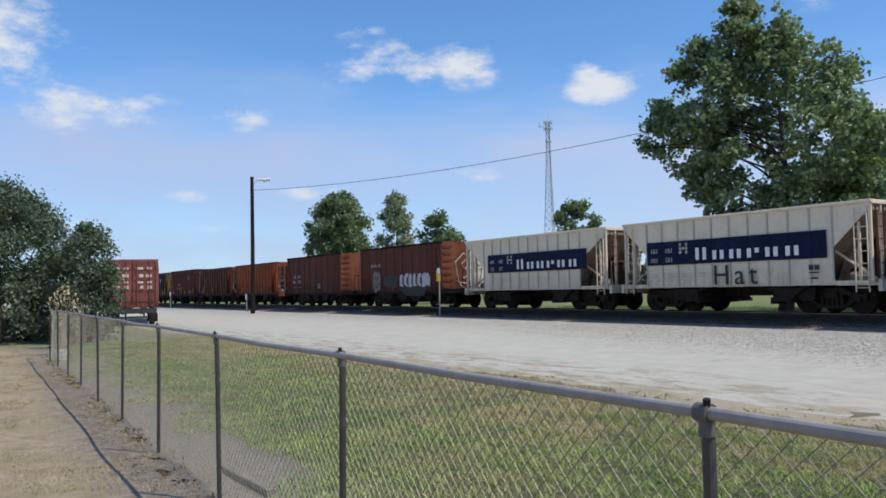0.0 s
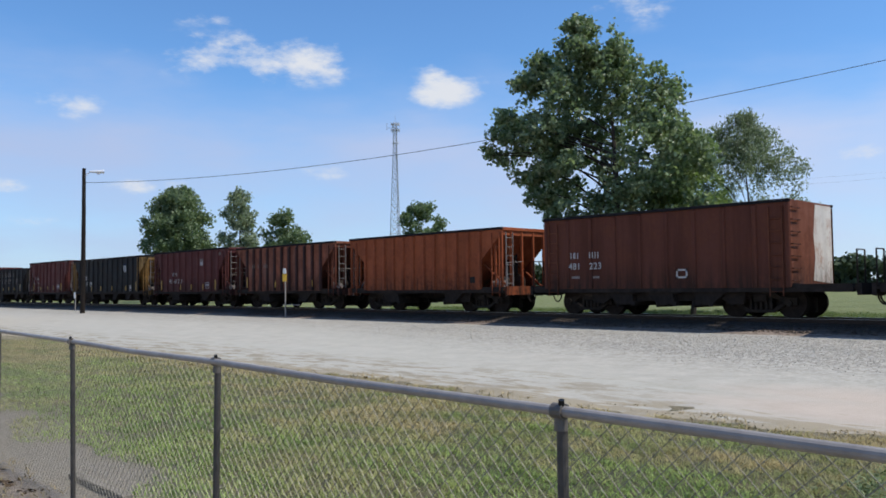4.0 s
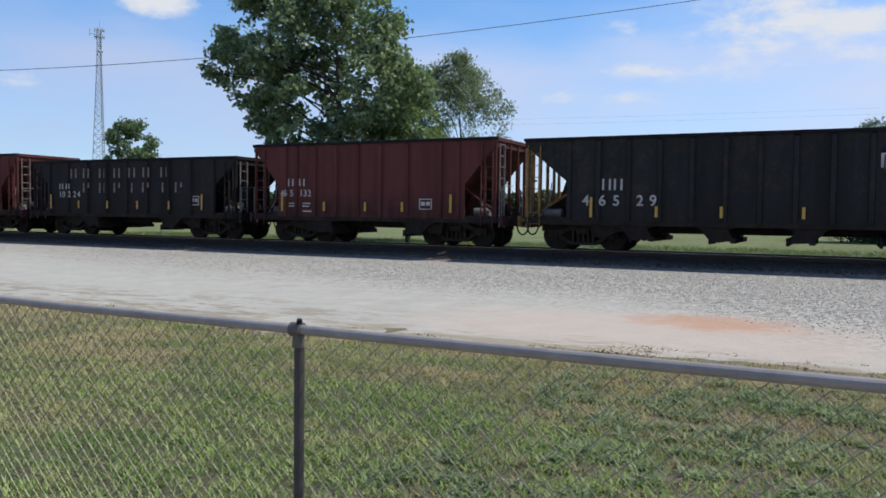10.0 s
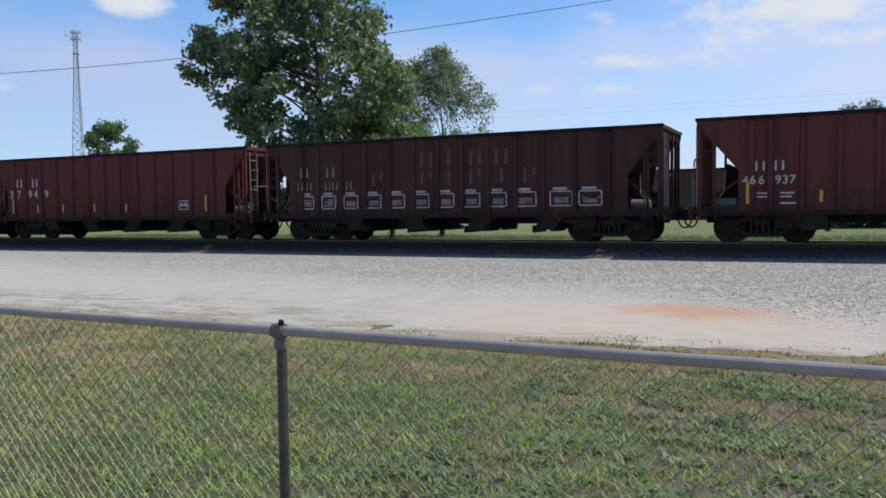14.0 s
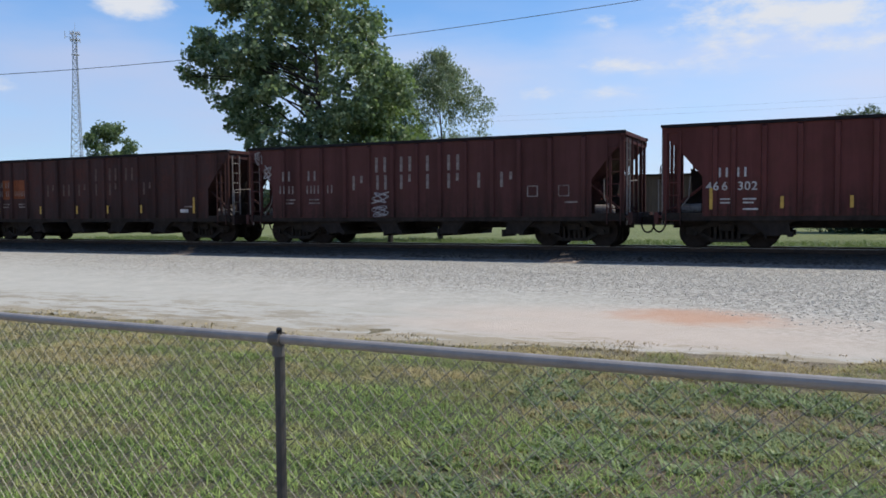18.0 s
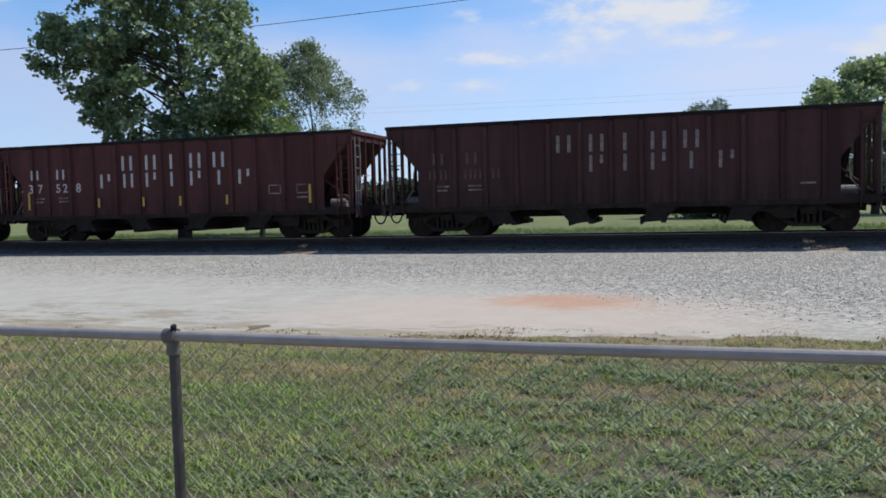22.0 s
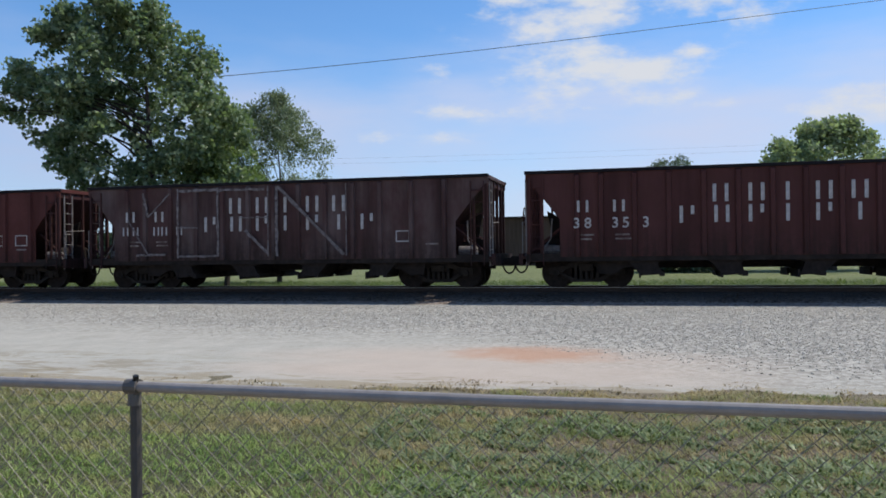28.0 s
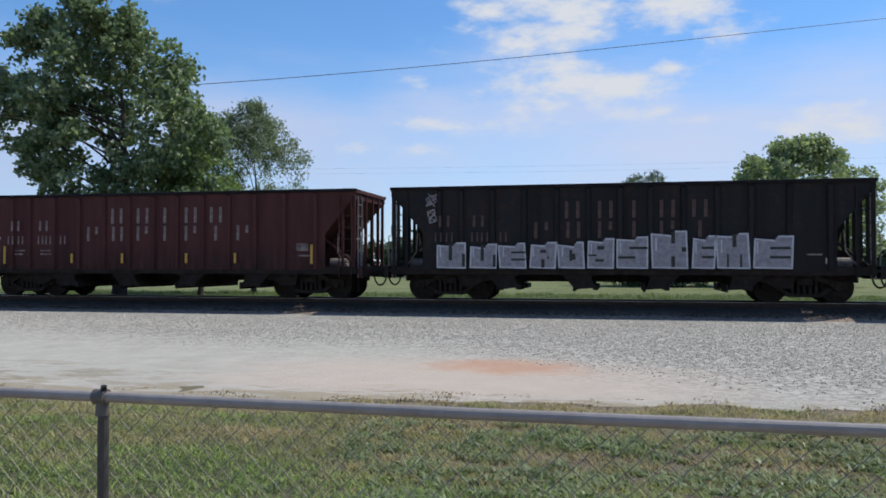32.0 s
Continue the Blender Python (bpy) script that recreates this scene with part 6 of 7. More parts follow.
def stones(name, count, area, size, material, label, dense, lift):
    """Loose angular stones, each a lopsided octahedron."""
    x0, x1, y0, y1 = area
    x, y = rng.uniform(x0, x1, count), rng.uniform(y0, y1, count)
    ok = rng.random(count) < np.array([dense(a, b) for a, b in zip(x, y)])
    x, y = x[ok], y[ok]
    n = len(x)
    z = np.array([lift(a, b) for a, b in zip(x, y)])
    s = size * rng.uniform(0.45, 1.3, n)
    a = rng.uniform(0, 2 * np.pi, n)
    v = np.zeros((n, 6, 3))
    for k in range(4):
        r = s * rng.uniform(0.35, 0.65, n)
        v[:, k, 0], v[:, k, 1], v[:, k, 2] = x + r * np.cos(a + k * 1.5708), y + r * np.sin(a + k * 1.5708), z + s * rng.uniform(0.0, 0.16, n)
    v[:, 4] = np.stack([x, y, z - s * 0.3], 1)
    v[:, 5] = np.stack([x + s * 0.1, y, z + s * rng.uniform(0.22, 0.42, n)], 1)
    tri = np.array([(0, 1, 5), (1, 2, 5), (2, 3, 5), (3, 0, 5), (1, 0, 4), (2, 1, 4), (3, 2, 4), (0, 3, 4)])
    me = bpy.data.meshes.new(name)
    me.vertices.add(n * 6)
    me.vertices.foreach_set("co", v.ravel())
    me.loops.add(n * 24)
    me.loops.foreach_set("vertex_index", (np.arange(n)[:, None, None] * 6 + tri).ravel())
    me.polygons.add(n * 8)
    me.polygons.foreach_set("loop_start", np.arange(n * 8) * 3)
    me.update(calc_edges=True)
    me.materials.append(None)
    ob = part(name, me, material)
    return tagged(ob, label, "gravel", kind="stuff")


def coarse(x, y):
    return min(1.0, max(0.0, (y - 14.5 + 0.65 * max(0.0, x + 4.0) + max(-4.5, 0.25 * min(0.0, x + 9.0)) + 2.5 * noise.noise((x * 0.12, y * 0.5, 3))) / 5.0)) * (0.75 + 0.5 * noise.noise((x * 0.4, y * 0.9, 1)))


stones("loose_gravel", 125000, (-26, 13, 9.8, 22.4), 0.040, M_stone, "loose angular limestone stones on the yard", coarse, lambda x, y: rise(y) + 0.012)
stones("loose_ballast", 9000, (-40, 14, 23.1, 24.2), 0.055, M_stone2, "dark ballast stones on the shoulder of the track", lambda x, y: 0.9, lambda x, y: float(np.interp(y, [p[0] for p in prof], [p[1] for p in prof])) + 0.005)

# ---- trees ----
def crown_mesh(name, blobs, per, size, seed, droop=0.0):
    """Leaves round many small clumps: each leaf a bent quad of its own."""
    r = np.random.default_rng(seed)
    out = []
    for (cx, cy, cz, rad, dens) in blobs:
        n = int(per * dens)
        d = r.normal(size=(n, 3))
        d /= np.linalg.norm(d, axis=1)[:, None]
        rr = rad * r.random(n) ** 0.55 * np.where(r.random(n) < 0.12, 1.4, 1.0)
        p = d * rr[:, None] * r.uniform(0.75, 1.3, 3) * [1, 1, 0.85] + [cx, cy, cz]
        out.append(p)
    p = np.concatenate(out)
    n = len(p)
    s = size * r.uniform(0.55, 1.35, n)
    nrm = r.normal(size=(n, 3)) + [0, 0, 0.5]
    nrm /= np.linalg.norm(nrm, axis=1)[:, None]
    t = np.cross(nrm, r.normal(size=(n, 3)))
    t /= np.linalg.norm(t, axis=1)[:, None]
    if droop:
        t = t * (1 - droop) + np.array([0, 0, -1.0]) * droop
        t /= np.linalg.norm(t, axis=1)[:, None]
    b = np.cross(nrm, t)
    v = np.zeros((n, 4, 3))
    asp = 0.85 if not droop else 0.35
    v[:, 0] = p - t * s[:, None] * 0.5
    v[:, 1] = p + b * s[:, None] * 0.5 * asp + nrm * s[:, None] * 0.12
    v[:, 2] = p + t * s[:, None] * 0.5
    v[:, 3] = p - b * s[:, None] * 0.5 * asp + nrm * s[:, None] * 0.12
    me = bpy.data.meshes.new(name)
    me.vertices.add(n * 4)
    me.vertices.foreach_set("co", v.ravel())
    me.loops.add(n * 4)
    me.loops.foreach_set("vertex_index", np.arange(n * 4))
    me.polygons.add(n)
    me.polygons.foreach_set("loop_start", np.arange(n) * 4)
    me.update(calc_edges=True)
    me.materials.append(None)
    return me


def limb(bm, p, q, r0, r1, bend, seg=4):
    p, q, side = Vector(p), Vector(q), Vector(bend)
    steps = [k / seg for k in range(seg + 1)]
    pipe(bm, [p.lerp(q, f) + side * math.sin(math.pi * f) for f in steps], [r0 + (r1 - r0) * f for f in steps], 7)


def tree(name, x, y, profile, trunk_r, leaf_mat, leaf_size, clumps, per, seed, label, clump_r=(0.5, 1.0), depth=0.75, droop=0.0, category="tree", gaps=0.0, trunk_lean=0.0):
    """profile: rows of (height, reach to -x, reach to +x). Clumps fill the outline unevenly; limbs run out to them."""
    r = random.Random(seed)
    base = rise(y) - 0.1
    th = thing(name, pose(x, y, base), label, category)
    zs = [p[0] for p in profile]
    z_lo, z_hi = zs[0], zs[-1]
    blobs = []
    tries = 0
    while len(blobs) < clumps and tries < clumps * 30:
        tries += 1
        z = r.uniform(z_lo, z_hi)
        lft, rgt = np.interp(z, zs, [p[1] for p in profile]), np.interp(z, zs, [p[2] for p in profile])
        a = r.uniform(0, 2 * math.pi)
        q = r.random() ** 0.45
        half, mid = (lft + rgt) / 2, (rgt - lft) / 2
        px, py = mid + half * q * math.cos(a), half * depth * q * math.sin(a)
        if noise.noise((px * 0.42 + seed, py * 0.42, z * 0.42)) * 0.5 + 0.85 * noise.noise((px * 0.95, py * 0.3 + seed, z * 0.95)) < -0.22 + gaps:
            continue
        rad = r.uniform(*clump_r)
        blobs.append((px, py, z, rad, rad * rad))
    bm = bmesh.new()
    top_h = z_lo + (z_hi - z_lo) * 0.62
    limb(bm, (0, 0, 0), (trunk_lean, 0, top_h), trunk_r, trunk_r * 0.10, (0.15, 0.1, 0), 7)
    part("trunk", bm, M_bark, th, "grey-brown furrowed trunk")
    r2 = random.Random(seed + 1)
    outer = sorted(blobs, key=lambda b: -(b[0] ** 2 + b[1] ** 2))[: max(10, clumps // 4)]
    for k in range(min(15, len(outer))):
        b = outer[(k * 7) % len(outer)]
        z0 = min(top_h * 0.9, max(z_lo * 0.55, b[2] - r2.uniform(1.2, 3.2)))
        fz = z0 / top_h
        bm = bmesh.new()
        limb(bm, (trunk_lean * fz + 0.15 * math.sin(math.pi * fz), 0, z0), (b[0], b[1], b[2]), trunk_r * 0.22 * (1 - 0.6 * fz), 0.015, (0.3 * math.sin(k * 2.3), 0, 0.5 + 0.4 * math.sin(k * 1.7)), 6)
        part("limb", bm, M_bark, th)
    crown = part("crown", crown_mesh("crown", blobs, per, leaf_size, seed, droop=droop), leaf_mat, th, "uneven crown of many small leaves")
    return th


tree("cottonwood_tree", -21.02, 31.06, [(3.4, 2.9, 4.2), (4.4, 3.6, 4.5), (5.5, 4.6, 4.8), (6.6, 5.2, 4.8), (7.3, 5.9, 4.6), (8.1, 7.2, 4.2), (8.8, 7.4, 3.7), (9.7, 6.5, 3.5), (10.6, 6.1, 3.3), (11.4, 5.7, 2.0), (12.1, 4.6, 1.4), (13.0, 3.9, 0.8), (13.6, 3.0, 0.2), (14.0, 2.2, -0.8)], 0.34, M_leaf, 0.20, 1350, 230, 11, "large cottonwood tree with glossy green leaves behind the track", (0.24, 0.52), 0.50, gaps=0.24)
tree("young_cottonwood_tree", -18.5, 33.4, [(2.6, 2.2, 2.0), (4.5, 2.5, 2.2), (6.0, 2.2, 1.8), (7.4, 1.4, 1.0), (8.2, 0.5, 0.4)], 0.14, M_leaf5, 0.15, 300, 420, 17, "younger bright green tree beside the large cottonwood", (0.28, 0.6), 0.8, gaps=0.02)
tree("willow_tree", -18.3, 38.5, [(3.0, 3.4, 2.6), (5.5, 3.8, 3.0), (7.2, 3.6, 2.8), (8.5, 2.8, 1.8), (9.4, 1.4, 0.5), (9.9, 0.6, 0.2)], 0.15, M_leaf2, 0.18, 620, 300, 23, "lighter feathery willow tree with an open crown", (0.26, 0.55), 0.7, droop=0.4, gaps=0.05)
tree("roadside_tree", -95.0, 46.0, [(3.0, 5.0, 5.0), (7.0, 5.4, 5.2), (10.0, 5.0, 4.8), (12.4, 3.4, 3.4), (13.8, 1.2, 1.2)], 0.4, M_leaf4, 0.34, 330, 130, 31, "broad dark green tree in the distance", (0.5, 1.1), gaps=0.04)
tree("roadside_tree", -80.2, 46.0, [(3.0, 2.0, 2.0), (7, 2.4, 2.3), (10, 2.0, 1.8), (11.8, 1.1, 1.0), (12.6, 0.4, 0.4)], 0.3, M_leaf2, 0.28, 150, 150, 37, "slim pale green tree in the distance", (0.4, 0.8), gaps=0.06)
tree("roadside_tree", -70.6, 46.0, [(2.5, 3.2, 3.4), (5.5, 3.4, 3.5), (7.8, 2.6, 3.0), (9.2, 0.9, 0.9)], 0.3, M_leaf4, 0.28, 150, 140, 41, "low rounded tree in the distance", (0.45, 0.9), gaps=0.05)
tree("roadside_tree", -82.3, 75.5, [(4, 3.4, 3.8), (9.0, 4.0, 3.8), (11.2, 3.2, 2.9), (12.8, 1.2, 1.0)], 0.35, M_leaf4, 0.36, 140, 130, 43, "rounded tree near the foot of the mast", (0.5, 1.0), gaps=0.03)
tree("roadside_tree", 12.5, 60.0, [(2.5, 5.4, 5.6), (6.4, 5.4, 5.4), (7.8, 4.8, 4.5), (9.0, 3.3, 3.2), (10.1, 1.2, 1.5)], 0.3, M_leaf6, 0.24, 520, 150, 47, "rounded pale green tree past the track", (0.4, 0.8), gaps=0.0)
tree("roadside_tree", 1.9, 60.0, [(0.4, 4.4, 4.6), (2.0, 4.2, 4.2), (4.2, 3.4, 3.2), (5.8, 2.8, 2.6), (7.0, 2.2, 2.1), (7.6, 1.6, 1.7), (8.1, 0.4, 0.9)], 0.16, M_leaf3, 0.20, 520, 150, 53, "small ragged dark tree among shrubs past the track", (0.2, 0.5), droop=0.3, gaps=0.06)
tree("field_shrub", 3.4, 58.0, [(0.1, 3.4, 3.2), (1.6, 3.8, 3.6), (3.4, 3.2, 3.0), (5.2, 2.2, 2.0), (6.4, 1.0, 0.9)], 0.1, M_leaf3, 0.22, 340, 190, 73, "dense dark green shrub in the field past the track", (0.4, 0.8), 0.8, category="shrub", gaps=-0.1)
tree("fence_tree", -32.3, 2.7, [(0.1, 3.8, 1.5), (1.0, 4.1, 1.9), (2.0, 4.5, 2.3), (3.2, 4.3, 2.2), (4.4, 3.6, 2.0), (5.3, 2.4, 1.3), (6.1, 0.9, 0.5)], 0.2, M_leaf7, 0.105, 620, 440, 59, "dense grey-green tree at the end of the fence", (0.22, 0.55), 0.8, gaps=0.20)
tree("fence_tree", -30.2, 5.4, [(0.3, 0.9, 0.7), (1.5, 1.5, 0.95), (2.6, 1.5, 0.95), (3.5, 0.9, 0.8), (4.1, 0.3, 0.3)], 0.1, M_leaf7, 0.10, 240, 420, 61, "bushy grey-green tree beside the fence", (0.2, 0.45), 0.8, gaps=0.14)


def hedge(name, x0, x1, y, h, n, seed, label, leaf=0.9):
    r = random.Random(seed)
    blobs = []
    for k in range(n):
        x = r.uniform(x0, x1)
        top = h * (0.80 + 0.30 * noise.noise((x * 0.035, seed, 0)) + 0.14 * noise.noise((x * 0.25, seed, 4)))
        rad = r.uniform(0.9, 1.8)
        blobs.append((x, y + r.uniform(-3, 3), max(0.6, top * r.random() ** 0.6), rad, rad * rad * 0.5))
    ob = part(name, crown_mesh(name, blobs, 40, leaf, seed), M_far)
    return tagged(ob, label, "trees", kind="stuff")


hedge("far_trees", -330, -120, 150, 7.5, 900, 3, "line of woodland on the horizon")
hedge("far_trees", -125, 60, 138, 6.6, 1100, 4, "line of woodland on the horizon")
hedge("far_trees", 60, 240, 150, 7.5, 700, 6, "line of woodland on the horizon")
hedge("far_trees", -420, -330, 60, 8, 300, 8, "line of woodland on the horizon")

shed = thing("storage_shed", pose(-7.5, 88, 0.2), "long low storage shed with ribbed brown metal walls", "shed")
b = bmesh.new()
box(b, -15, 15, 0, 12, -0.3, 5.2)
part("wall", b, M_shed, shed)
for k in range(60):
    part("wall_rib", cached(("wall_rib",), lambda bm: box(bm, -0.07, 0.07, -0.08, 0.0, 0.0, 5.15)), M_shed, shed, at=pose(-14.8 + k * 0.5, 0, 0))
b = bmesh.new()
prism(b, [(-15.3, 5.2), (15.3, 5.2), (15.3, 5.38), (-15.3, 5.38)], -0.4, 12.4)
part("roof", b, M_under, shed, "dark flat metal roof")

# ---- mast, lamp pole, cable, signs ----
mast = thing("radio_mast", pose(-188, 161.2, 0.5), "tall grey lattice radio mast with small aerials", "mast")
H = 51.8


def mast_w(z):
    return 2.6 - 1.9 * min(1, z / 44)


corner = [(1, 0), (-0.5, 0.866), (-0.5, -0.866)]
bm = bmesh.new()
for cx, cy in corner:
    b = bmesh.new()
    pipe(b, [(cx * mast_w(H * k / 8), cy * mast_w(H * k / 8), H * k / 8) for k in range(9)], 0.11, 5)
    part("leg", b, M_tower, mast)
z = 0.0
while z < H - 1.8:
    z1 = z + max(1.6, mast_w(z) * 1.3)
    for k in range(3):
        (ax, ay), (bx_, by_) = corner[k], corner[(k + 1) % 3]
        w0, w1 = mast_w(z), mast_w(z1)
        tube(bm, (ax * w0, ay * w0, z), (bx_ * w1, by_ * w1, z1), 0.055, n=4)
        tube(bm, (bx_ * w0, by_ * w0, z), (ax * w1, ay * w1, z1), 0.055, n=4)
        tube(bm, (ax * w1, ay * w1, z1), (bx_ * w1, by_ * w1, z1), 0.05, n=4)
    z = z1
part("bracing", bm, M_tower, mast, "cross-braced lattice")
for k, zz in enumerate((H - 0.6, H - 2.4, H - 6.4)):
    b = bmesh.new()
    ring = 1.25 if k < 2 else 0.95
    pipe(b, [(ring * math.cos(0.5236 * j), ring * math.sin(0.5236 * j), zz) for j in range(13)], 0.11, 5)
    for j in range(6):
        c, d = math.cos(1.0472 * j), math.sin(1.0472 * j)
        tube(b, (0.3 * c, 0.3 * d, zz), (ring * c, ring * d, zz), 0.05, n=4)
        if k < 2:
            box(b, ring * c - 0.09, ring * c + 0.09, ring * d - 0.09, ring * d + 0.09, zz - 0.55, zz + 0.55)
    part("aerial_ring", b, M_tower, mast, "ring of small aerials")
b = bmesh.new()
tube(b, (0, 0, H - 1.8), (-1.7, -1.9, H - 1.6), 0.06, n=5)
tube(b, (-1.7, -1.9, H - 2.2), (-1.7, -1.9, H - 0.2), 0.09, n=5)
part("aerial", b, M_tower, mast)
b = bmesh.new()
tube(b, (0, 0, H - 0.2), (0, 0, H + 2.4), 0.07, 0.03, n=5)
part("whip_aerial", b, M_tower, mast)

lamp = thing("yard_lamp_pole", pose(-55.6, 20.3, 0.1), "dark timber pole with a small grey yard lamp", "lamp pole")
b = bmesh.new()
limb(b, (0, 0, -0.3), (0.02, 0, 9.75), 0.17, 0.12, (0.05, 0, 0), 6)
part("pole", b, M_pole, lamp)
b = bmesh.new()
tube(b, (0, 0, 9.35), (0.15, 0.45, 9.52), 0.028)
tube(b, (0, 0, 9.1), (0.1, 0.3, 9.45), 0.018)
part("bracket", b, M_lampgrey, lamp)
b = bmesh.new()
tube(b, (0.10, 0.34, 9.55), (0.38, 1.20, 9.60), 0.07, 0.13, n=12)
tube(b, (0.28, 0.86, 9.53), (0.28, 0.86, 9.40), 0.14, 0.10, n=12)
part("lamp_head", b, M_lampgrey, lamp, "grey cobra-style lamp head")

# the cable hangs from the lamp pole to a pole out of sight
cable_pts = []
for k in range(57):
    d = k * 1.9
    cable_pts.append((-55.5 + d, 20.4 + 0.45 * d, 8.888 - 0.0555 * d + 0.003613 * d ** 2 - 0.000019 * d ** 3))
cu = bpy.data.curves.new("overhead_cable", "CURVE")
cu.dimensions, cu.bevel_depth, cu.bevel_resolution = "3D", 0.017, 1
line = cu.splines.new("POLY")
line.points.add(len(cable_pts) - 1)
for k, p in enumerate(cable_pts):
    line.points[k].co = (*p, 1)
cu.materials.append(M_cable)
cab = new("overhead_cable", cu)
tagged(cab, "dark overhead cable sagging from the lamp pole", "cable")
far_pole = thing("utility_pole", pose(50.9, 68.2, 0.1), "tall dark timber utility pole carrying the cable", "pole")
b = bmesh.new()
limb(b, (0, 0, -0.3), (0, 0, 21.4), 0.24, 0.14, (0.04, 0, 0), 6)
part("pole", b, M_pole, far_pole)
# two thin wires low over the far field, between poles out of sight
for z in (12.9, 13.55):
    cu = bpy.data.curves.new("far_wire", "CURVE")
    cu.dimensions, cu.bevel_depth, cu.bevel_resolution = "3D", 0.0055, 1
    line = cu.splines.new("POLY")
    line.points.add(30)
    for k in range(31):
        x = -75 + k * 5.0
        line.points[k].co = (x, 98.0 + 0.02 * x, z + 0.0006 * (x - 5) ** 2 * 0.35, 1)
    cu.materials.append(M_cable)
    tagged(new("overhead_wire", cu), "thin overhead wire crossing the far field", "cable")
for x in (-75, 75):
    far_pole = thing("utility_pole", pose(x, 98.0 + 0.02 * x, 0.2), "dark timber utility pole in the far field", "pole")
    b = bmesh.new()
    limb(b, (0, 0, -0.3), (0, 0, 14.9), 0.2, 0.12, (0.03, 0, 0), 6)
    part("pole", b, M_pole, far_pole)
    b = bmesh.new()
    box(b, -0.06, 0.06, -0.9, 0.9, 13.9, 14.05)
    part("cross_arm", b, M_pole, far_pole)

marker = thing("track_marker", pose(-34.9, 22.7, 0.13), "yellow and white marker sign on a thin steel post", "sign")
b = bmesh.new()
tube(b, (0, 0, -0.3), (0, 0, 2.3), 0.035, n=8)
part("post", b, M_gal, marker)
b = bmesh.new()
prism(b, [(-0.17, 1.88), (0.17, 1.88), (0.17, 2.26), (-0.17, 2.26)], -0.06, -0.04)
part("plate", b, M_signy, marker, "yellow plate")
b = bmesh.new()
prism(b, [(-0.15, 2.27), (0.15, 2.27), (0.15, 2.42), (0.09, 2.54), (-0.09, 2.54), (-0.15, 2.42)], -0.06, -0.04)
part("cap_plate", b, M_signw, marker, "white rounded top plate")
b = bmesh.new()
tube(b, (-0.25, 0, 0.72), (0.9, 0.25, 0.70), 0.022, n=6)
part("cross_bar", b, M_gal, marker)
for sx, sy, hh, w in ((-60.6, 21.6, 1.45, 0.30), (-84.5, 22.0, 1.75, 0.34)):
    sg = thing("small_sign", pose(sx, sy, 0.1), "small pale sign on a steel post beside the track", "sign")
    b = bmesh.new()
    tube(b, (0, 0, -0.3), (0, 0, hh - 0.1), 0.035, n=8)
    part("post", b, M_gal, sg)
    b = bmesh.new()
    box(b, -w / 2, w / 2, -0.06, -0.04, hh - 0.42, hh, 0.004)
    part("plate", b, M_signw, sg)

# ---- container on its trailer ----
trail = thing("container_trailer", pose(-44.2, 9.75, 0.04, 0, 0, 166.0), "red shipping container with locked doors on a black trailer", "trailer")
# local +x runs away from the doors
W2, CH, CL = 1.22, 2.5, 12.2
z0 = 0.92
b = bmesh.new()
box(b, 0.06, CL, -W2 + 0.03, W2 - 0.03, z0 + 0.12, z0 + CH - 0.05)
for k in range(40):
    x = 0.3 + k * 0.29
    for s in (-1, 1):
        box(b, x, x + 0.15, s * W2 - 0.02, s * W2 + 0.02, z0 + 0.15, z0 + CH - 0.12)
part("container_body", b, M_cont, trail, "corrugated red steel box")
b = bmesh.new()
for s in (-1, 1):
    box(b, -0.02, 0.12, s * W2 - 0.08, s * W2 + 0.06, z0, z0 + CH)
box(b, -0.02, 0.12, -W2, W2, z0, z0 + 0.16)
box(b, -0.02, 0.12, -W2, W2, z0 + CH - 0.12, z0 + CH)
part("door_frame", b, M_cont, trail)
for s in (-1, 1):
    b = bmesh.new()
    y0, y1 = (0.012, W2 - 0.10) if s > 0 else (-W2 + 0.10, -0.012)
    box(b, -0.005, 0.05, y0, y1, z0 + 0.17, z0 + CH - 0.13)
    for k in range(4):
        box(b, -0.03, 0.0, y0 + 0.03, y1 - 0.03, z0 + 0.30 + k * 0.56, z0 + 0.64 + k * 0.56)
    door = part("door", b, M_cont, trail, "red steel container door")
    for yy in (y0 + 0.25, y1 - 0.25):
        b = bmesh.new()
        tube(b, (-0.07, yy, z0 + 0.1), (-0.07, yy, z0 + CH - 0.08), 0.02, n=6)
        tube(b, (-0.08, yy, z0 + 0.95), (-0.08, yy + 0.28 * s, z0 + 0.98), 0.016, n=5)
        part("lock_bar", b, M_cont, door)
    for k, (za, wide) in enumerate(((2.02, 0.66), (1.62, 0.58), (1.30, 0.62), (1.02, 0.40))):
        for j in range(2):
            u = y0 + 0.14 + j * 0.42
            b = bmesh.new()
            box(b, -0.040, -0.034, u, u + wide * (0.52 if (j + k) % 2 else 0.36), z0 + za - 0.05, z0 + za + (0.11 if k % 2 else 0.07))
            part("placard", b, M_bleach, door, "worn white label area")
b = bmesh.new()
for y in (-0.45, 0.45):
    box(b, -0.1, CL, y - 0.07, y + 0.07, z0 - 0.34, z0 - 0.02)
box(b, -0.35, -0.1, -W2, W2, z0 - 0.30, z0 - 0.04)
for y in (-0.6, 0.6):
    box(b, -0.32, -0.22, y - 0.04, y + 0.04, 0.42, z0 - 0.28)
box(b, -0.34, -0.24, -0.75, 0.75, 0.38, 0.48)
part("chassis", b, M_chassis, trail)
for x in (1.3, 2.6):
    for y in (-0.95, 0.95):
        b = bmesh.new()
        disc(b, x, 0.5, y - 0.14, y + 0.14, 0.5, 20)
        part("wheel", b, M_tyre, trail)
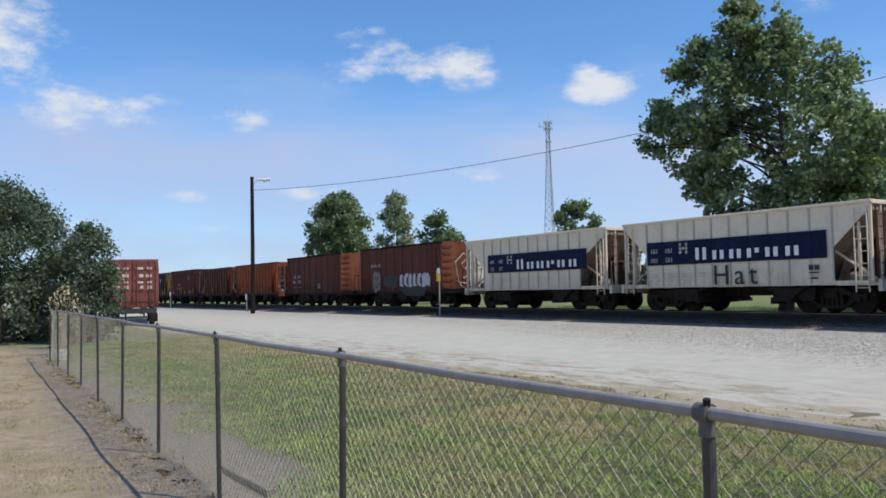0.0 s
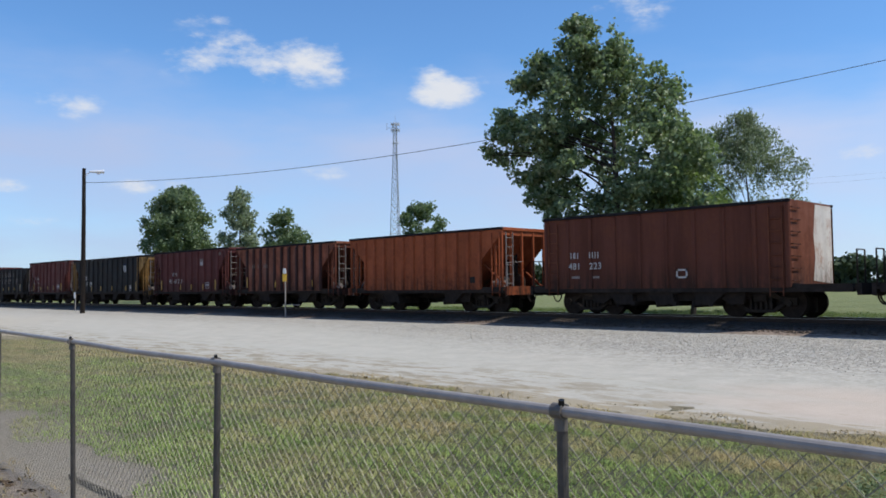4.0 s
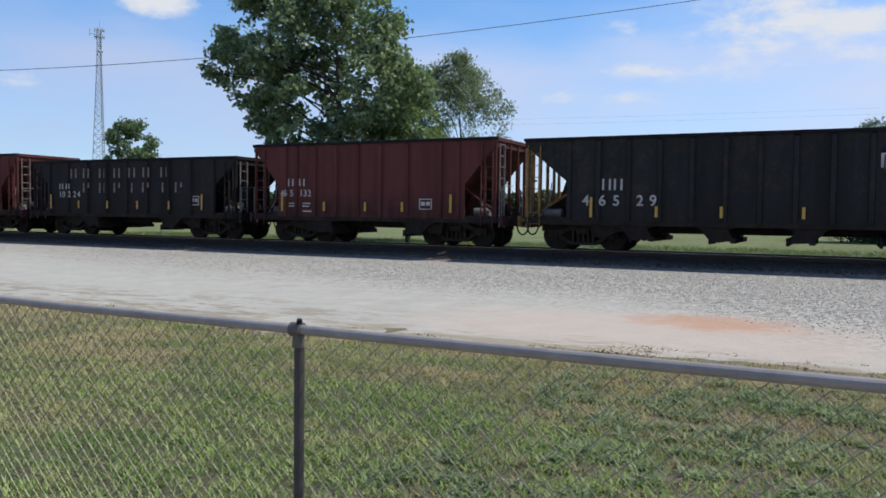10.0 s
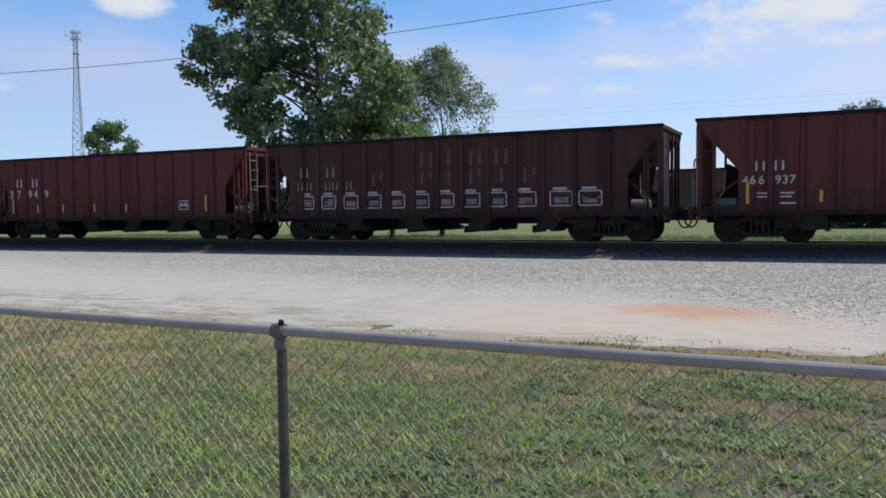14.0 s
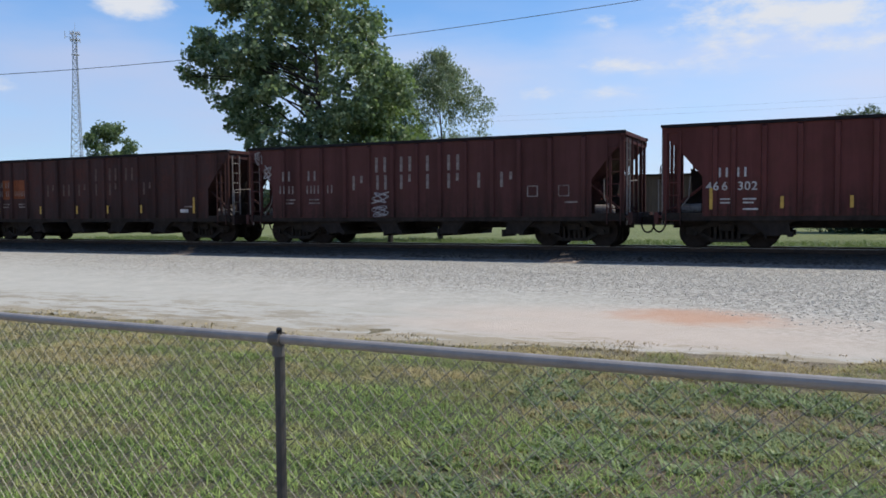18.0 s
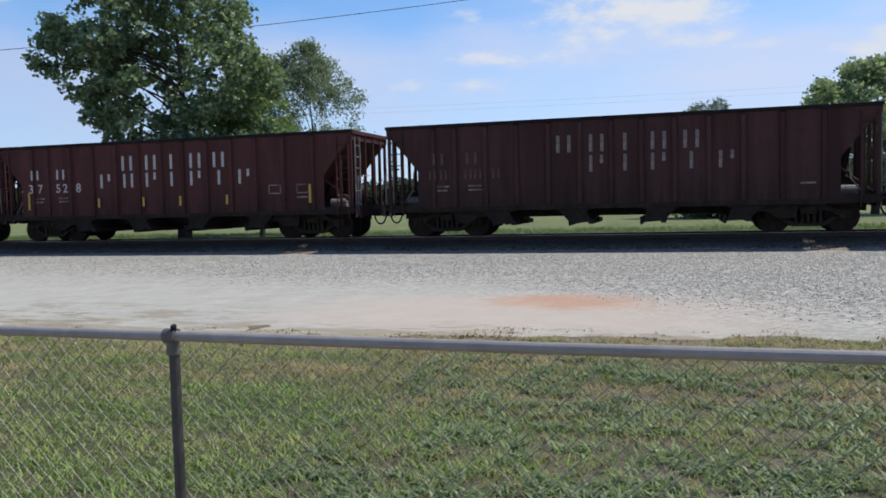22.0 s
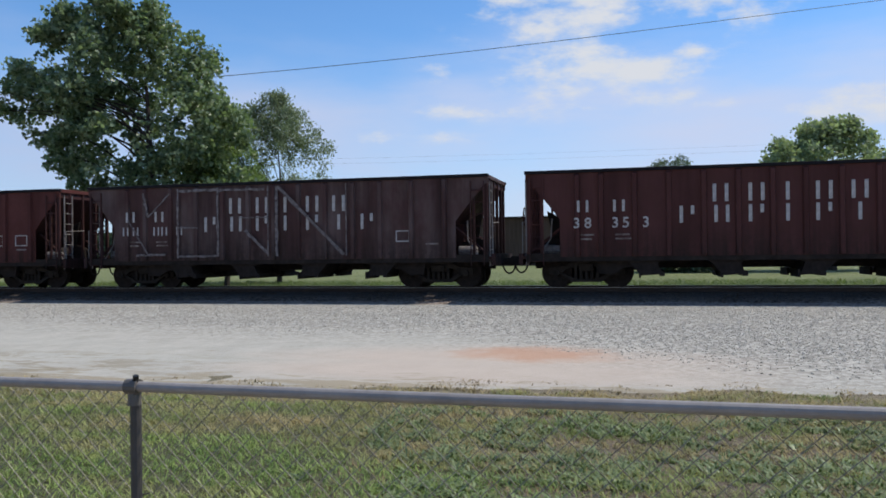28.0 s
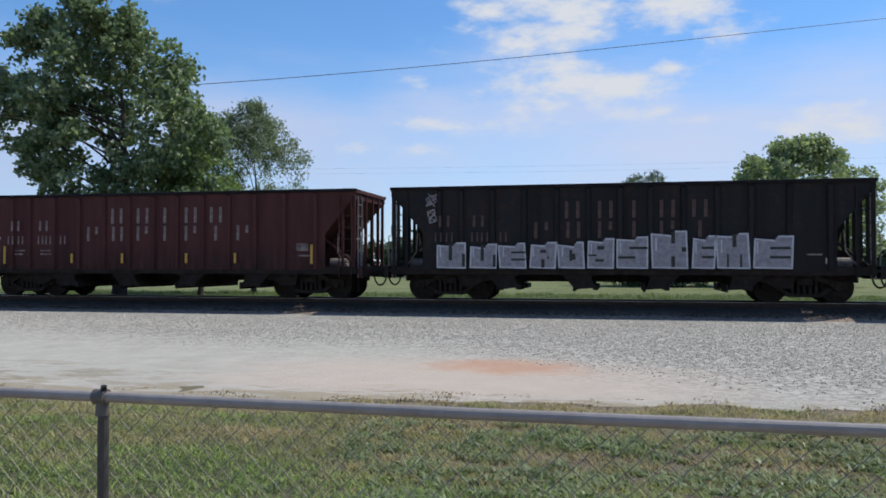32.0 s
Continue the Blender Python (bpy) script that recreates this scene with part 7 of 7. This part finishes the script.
for x in (9.2,):
    for y in (-0.7, 0.7):
        b = bmesh.new()
        tube(b, (x, y, 0.0), (x, y, z0 - 0.2), 0.06)
        part("landing_leg", b, M_chassis, trail)

b = bmesh.new()
box(b, -0.42, -0.34, -W2 + 0.05, W2 - 0.05, 0.62, 0.74, 0.01)
for y in (-1.0, 1.0):
    box(b, -0.38, -0.34, y - 0.12, y + 0.12, 0.50, 0.62, 0.01)
part("bumper_bar", b, M_chassis, trail, "black rear bumper bar")
for y in (-1.0, 1.0):
    b = bmesh.new()
    box(b, 0.62, 0.65, y - 0.26, y + 0.26, 0.16, 0.60)
    part("mud_flap", b, M_tyre, trail, "black rubber mud flap")

# pale shrub seen over the fence
tree("blossom_shrub", -27.6, 4.3, [(0.8, 0.35, 0.35), (1.2, 0.52, 0.52), (1.6, 0.50, 0.50), (1.85, 0.30, 0.34), (2.05, 0.08, 0.1)], 0.03, M_cream, 0.10, 60, 230, 71, "small shrub covered in cream-coloured blossom behind the fence", (0.09, 0.18), 0.95, category="shrub", gaps=-1.0)

# ---- what moves ----
def motions():
    # the freight train rolls to the right, gathering speed slightly
    drive = [(0.0, 0.0), (4.0, 38.67), (8.0, 77.49), (12.0, 116.70), (16.0, 156.34), (20.0, 196.46), (24.0, 237.00), (28.0, 277.87), (32.0, 319.26)]
    for car in TRAIN:
        x, y, z = car.matrix_basis.translation
        walk(car, [(t, pose(x + d, y, z)) for t, d in drive])
    # wheels roll without slipping; the axles of all trucks share two turning actions
    times = [i / 15 for i in range(32 * 15 + 1)]
    run = np.interp(times, [t for t, _ in drive], [d for _, d in drive])
    masters = {}
    for w, k in ROLLERS:
        if k not in masters:
            p = w.matrix_basis.translation.copy()
            walk(w, [(t, pose(*p, 0, math.degrees(d / WHEEL_R) % 360, 0)) for t, d in zip(times, run)])
            masters[k] = w
        else:
            src = masters[k].animation_data
            w.rotation_mode = "QUATERNION"
            keys = w.animation_data_create()
            keys.action = src.action
            keys.action_slot = src.action_slot


motions()
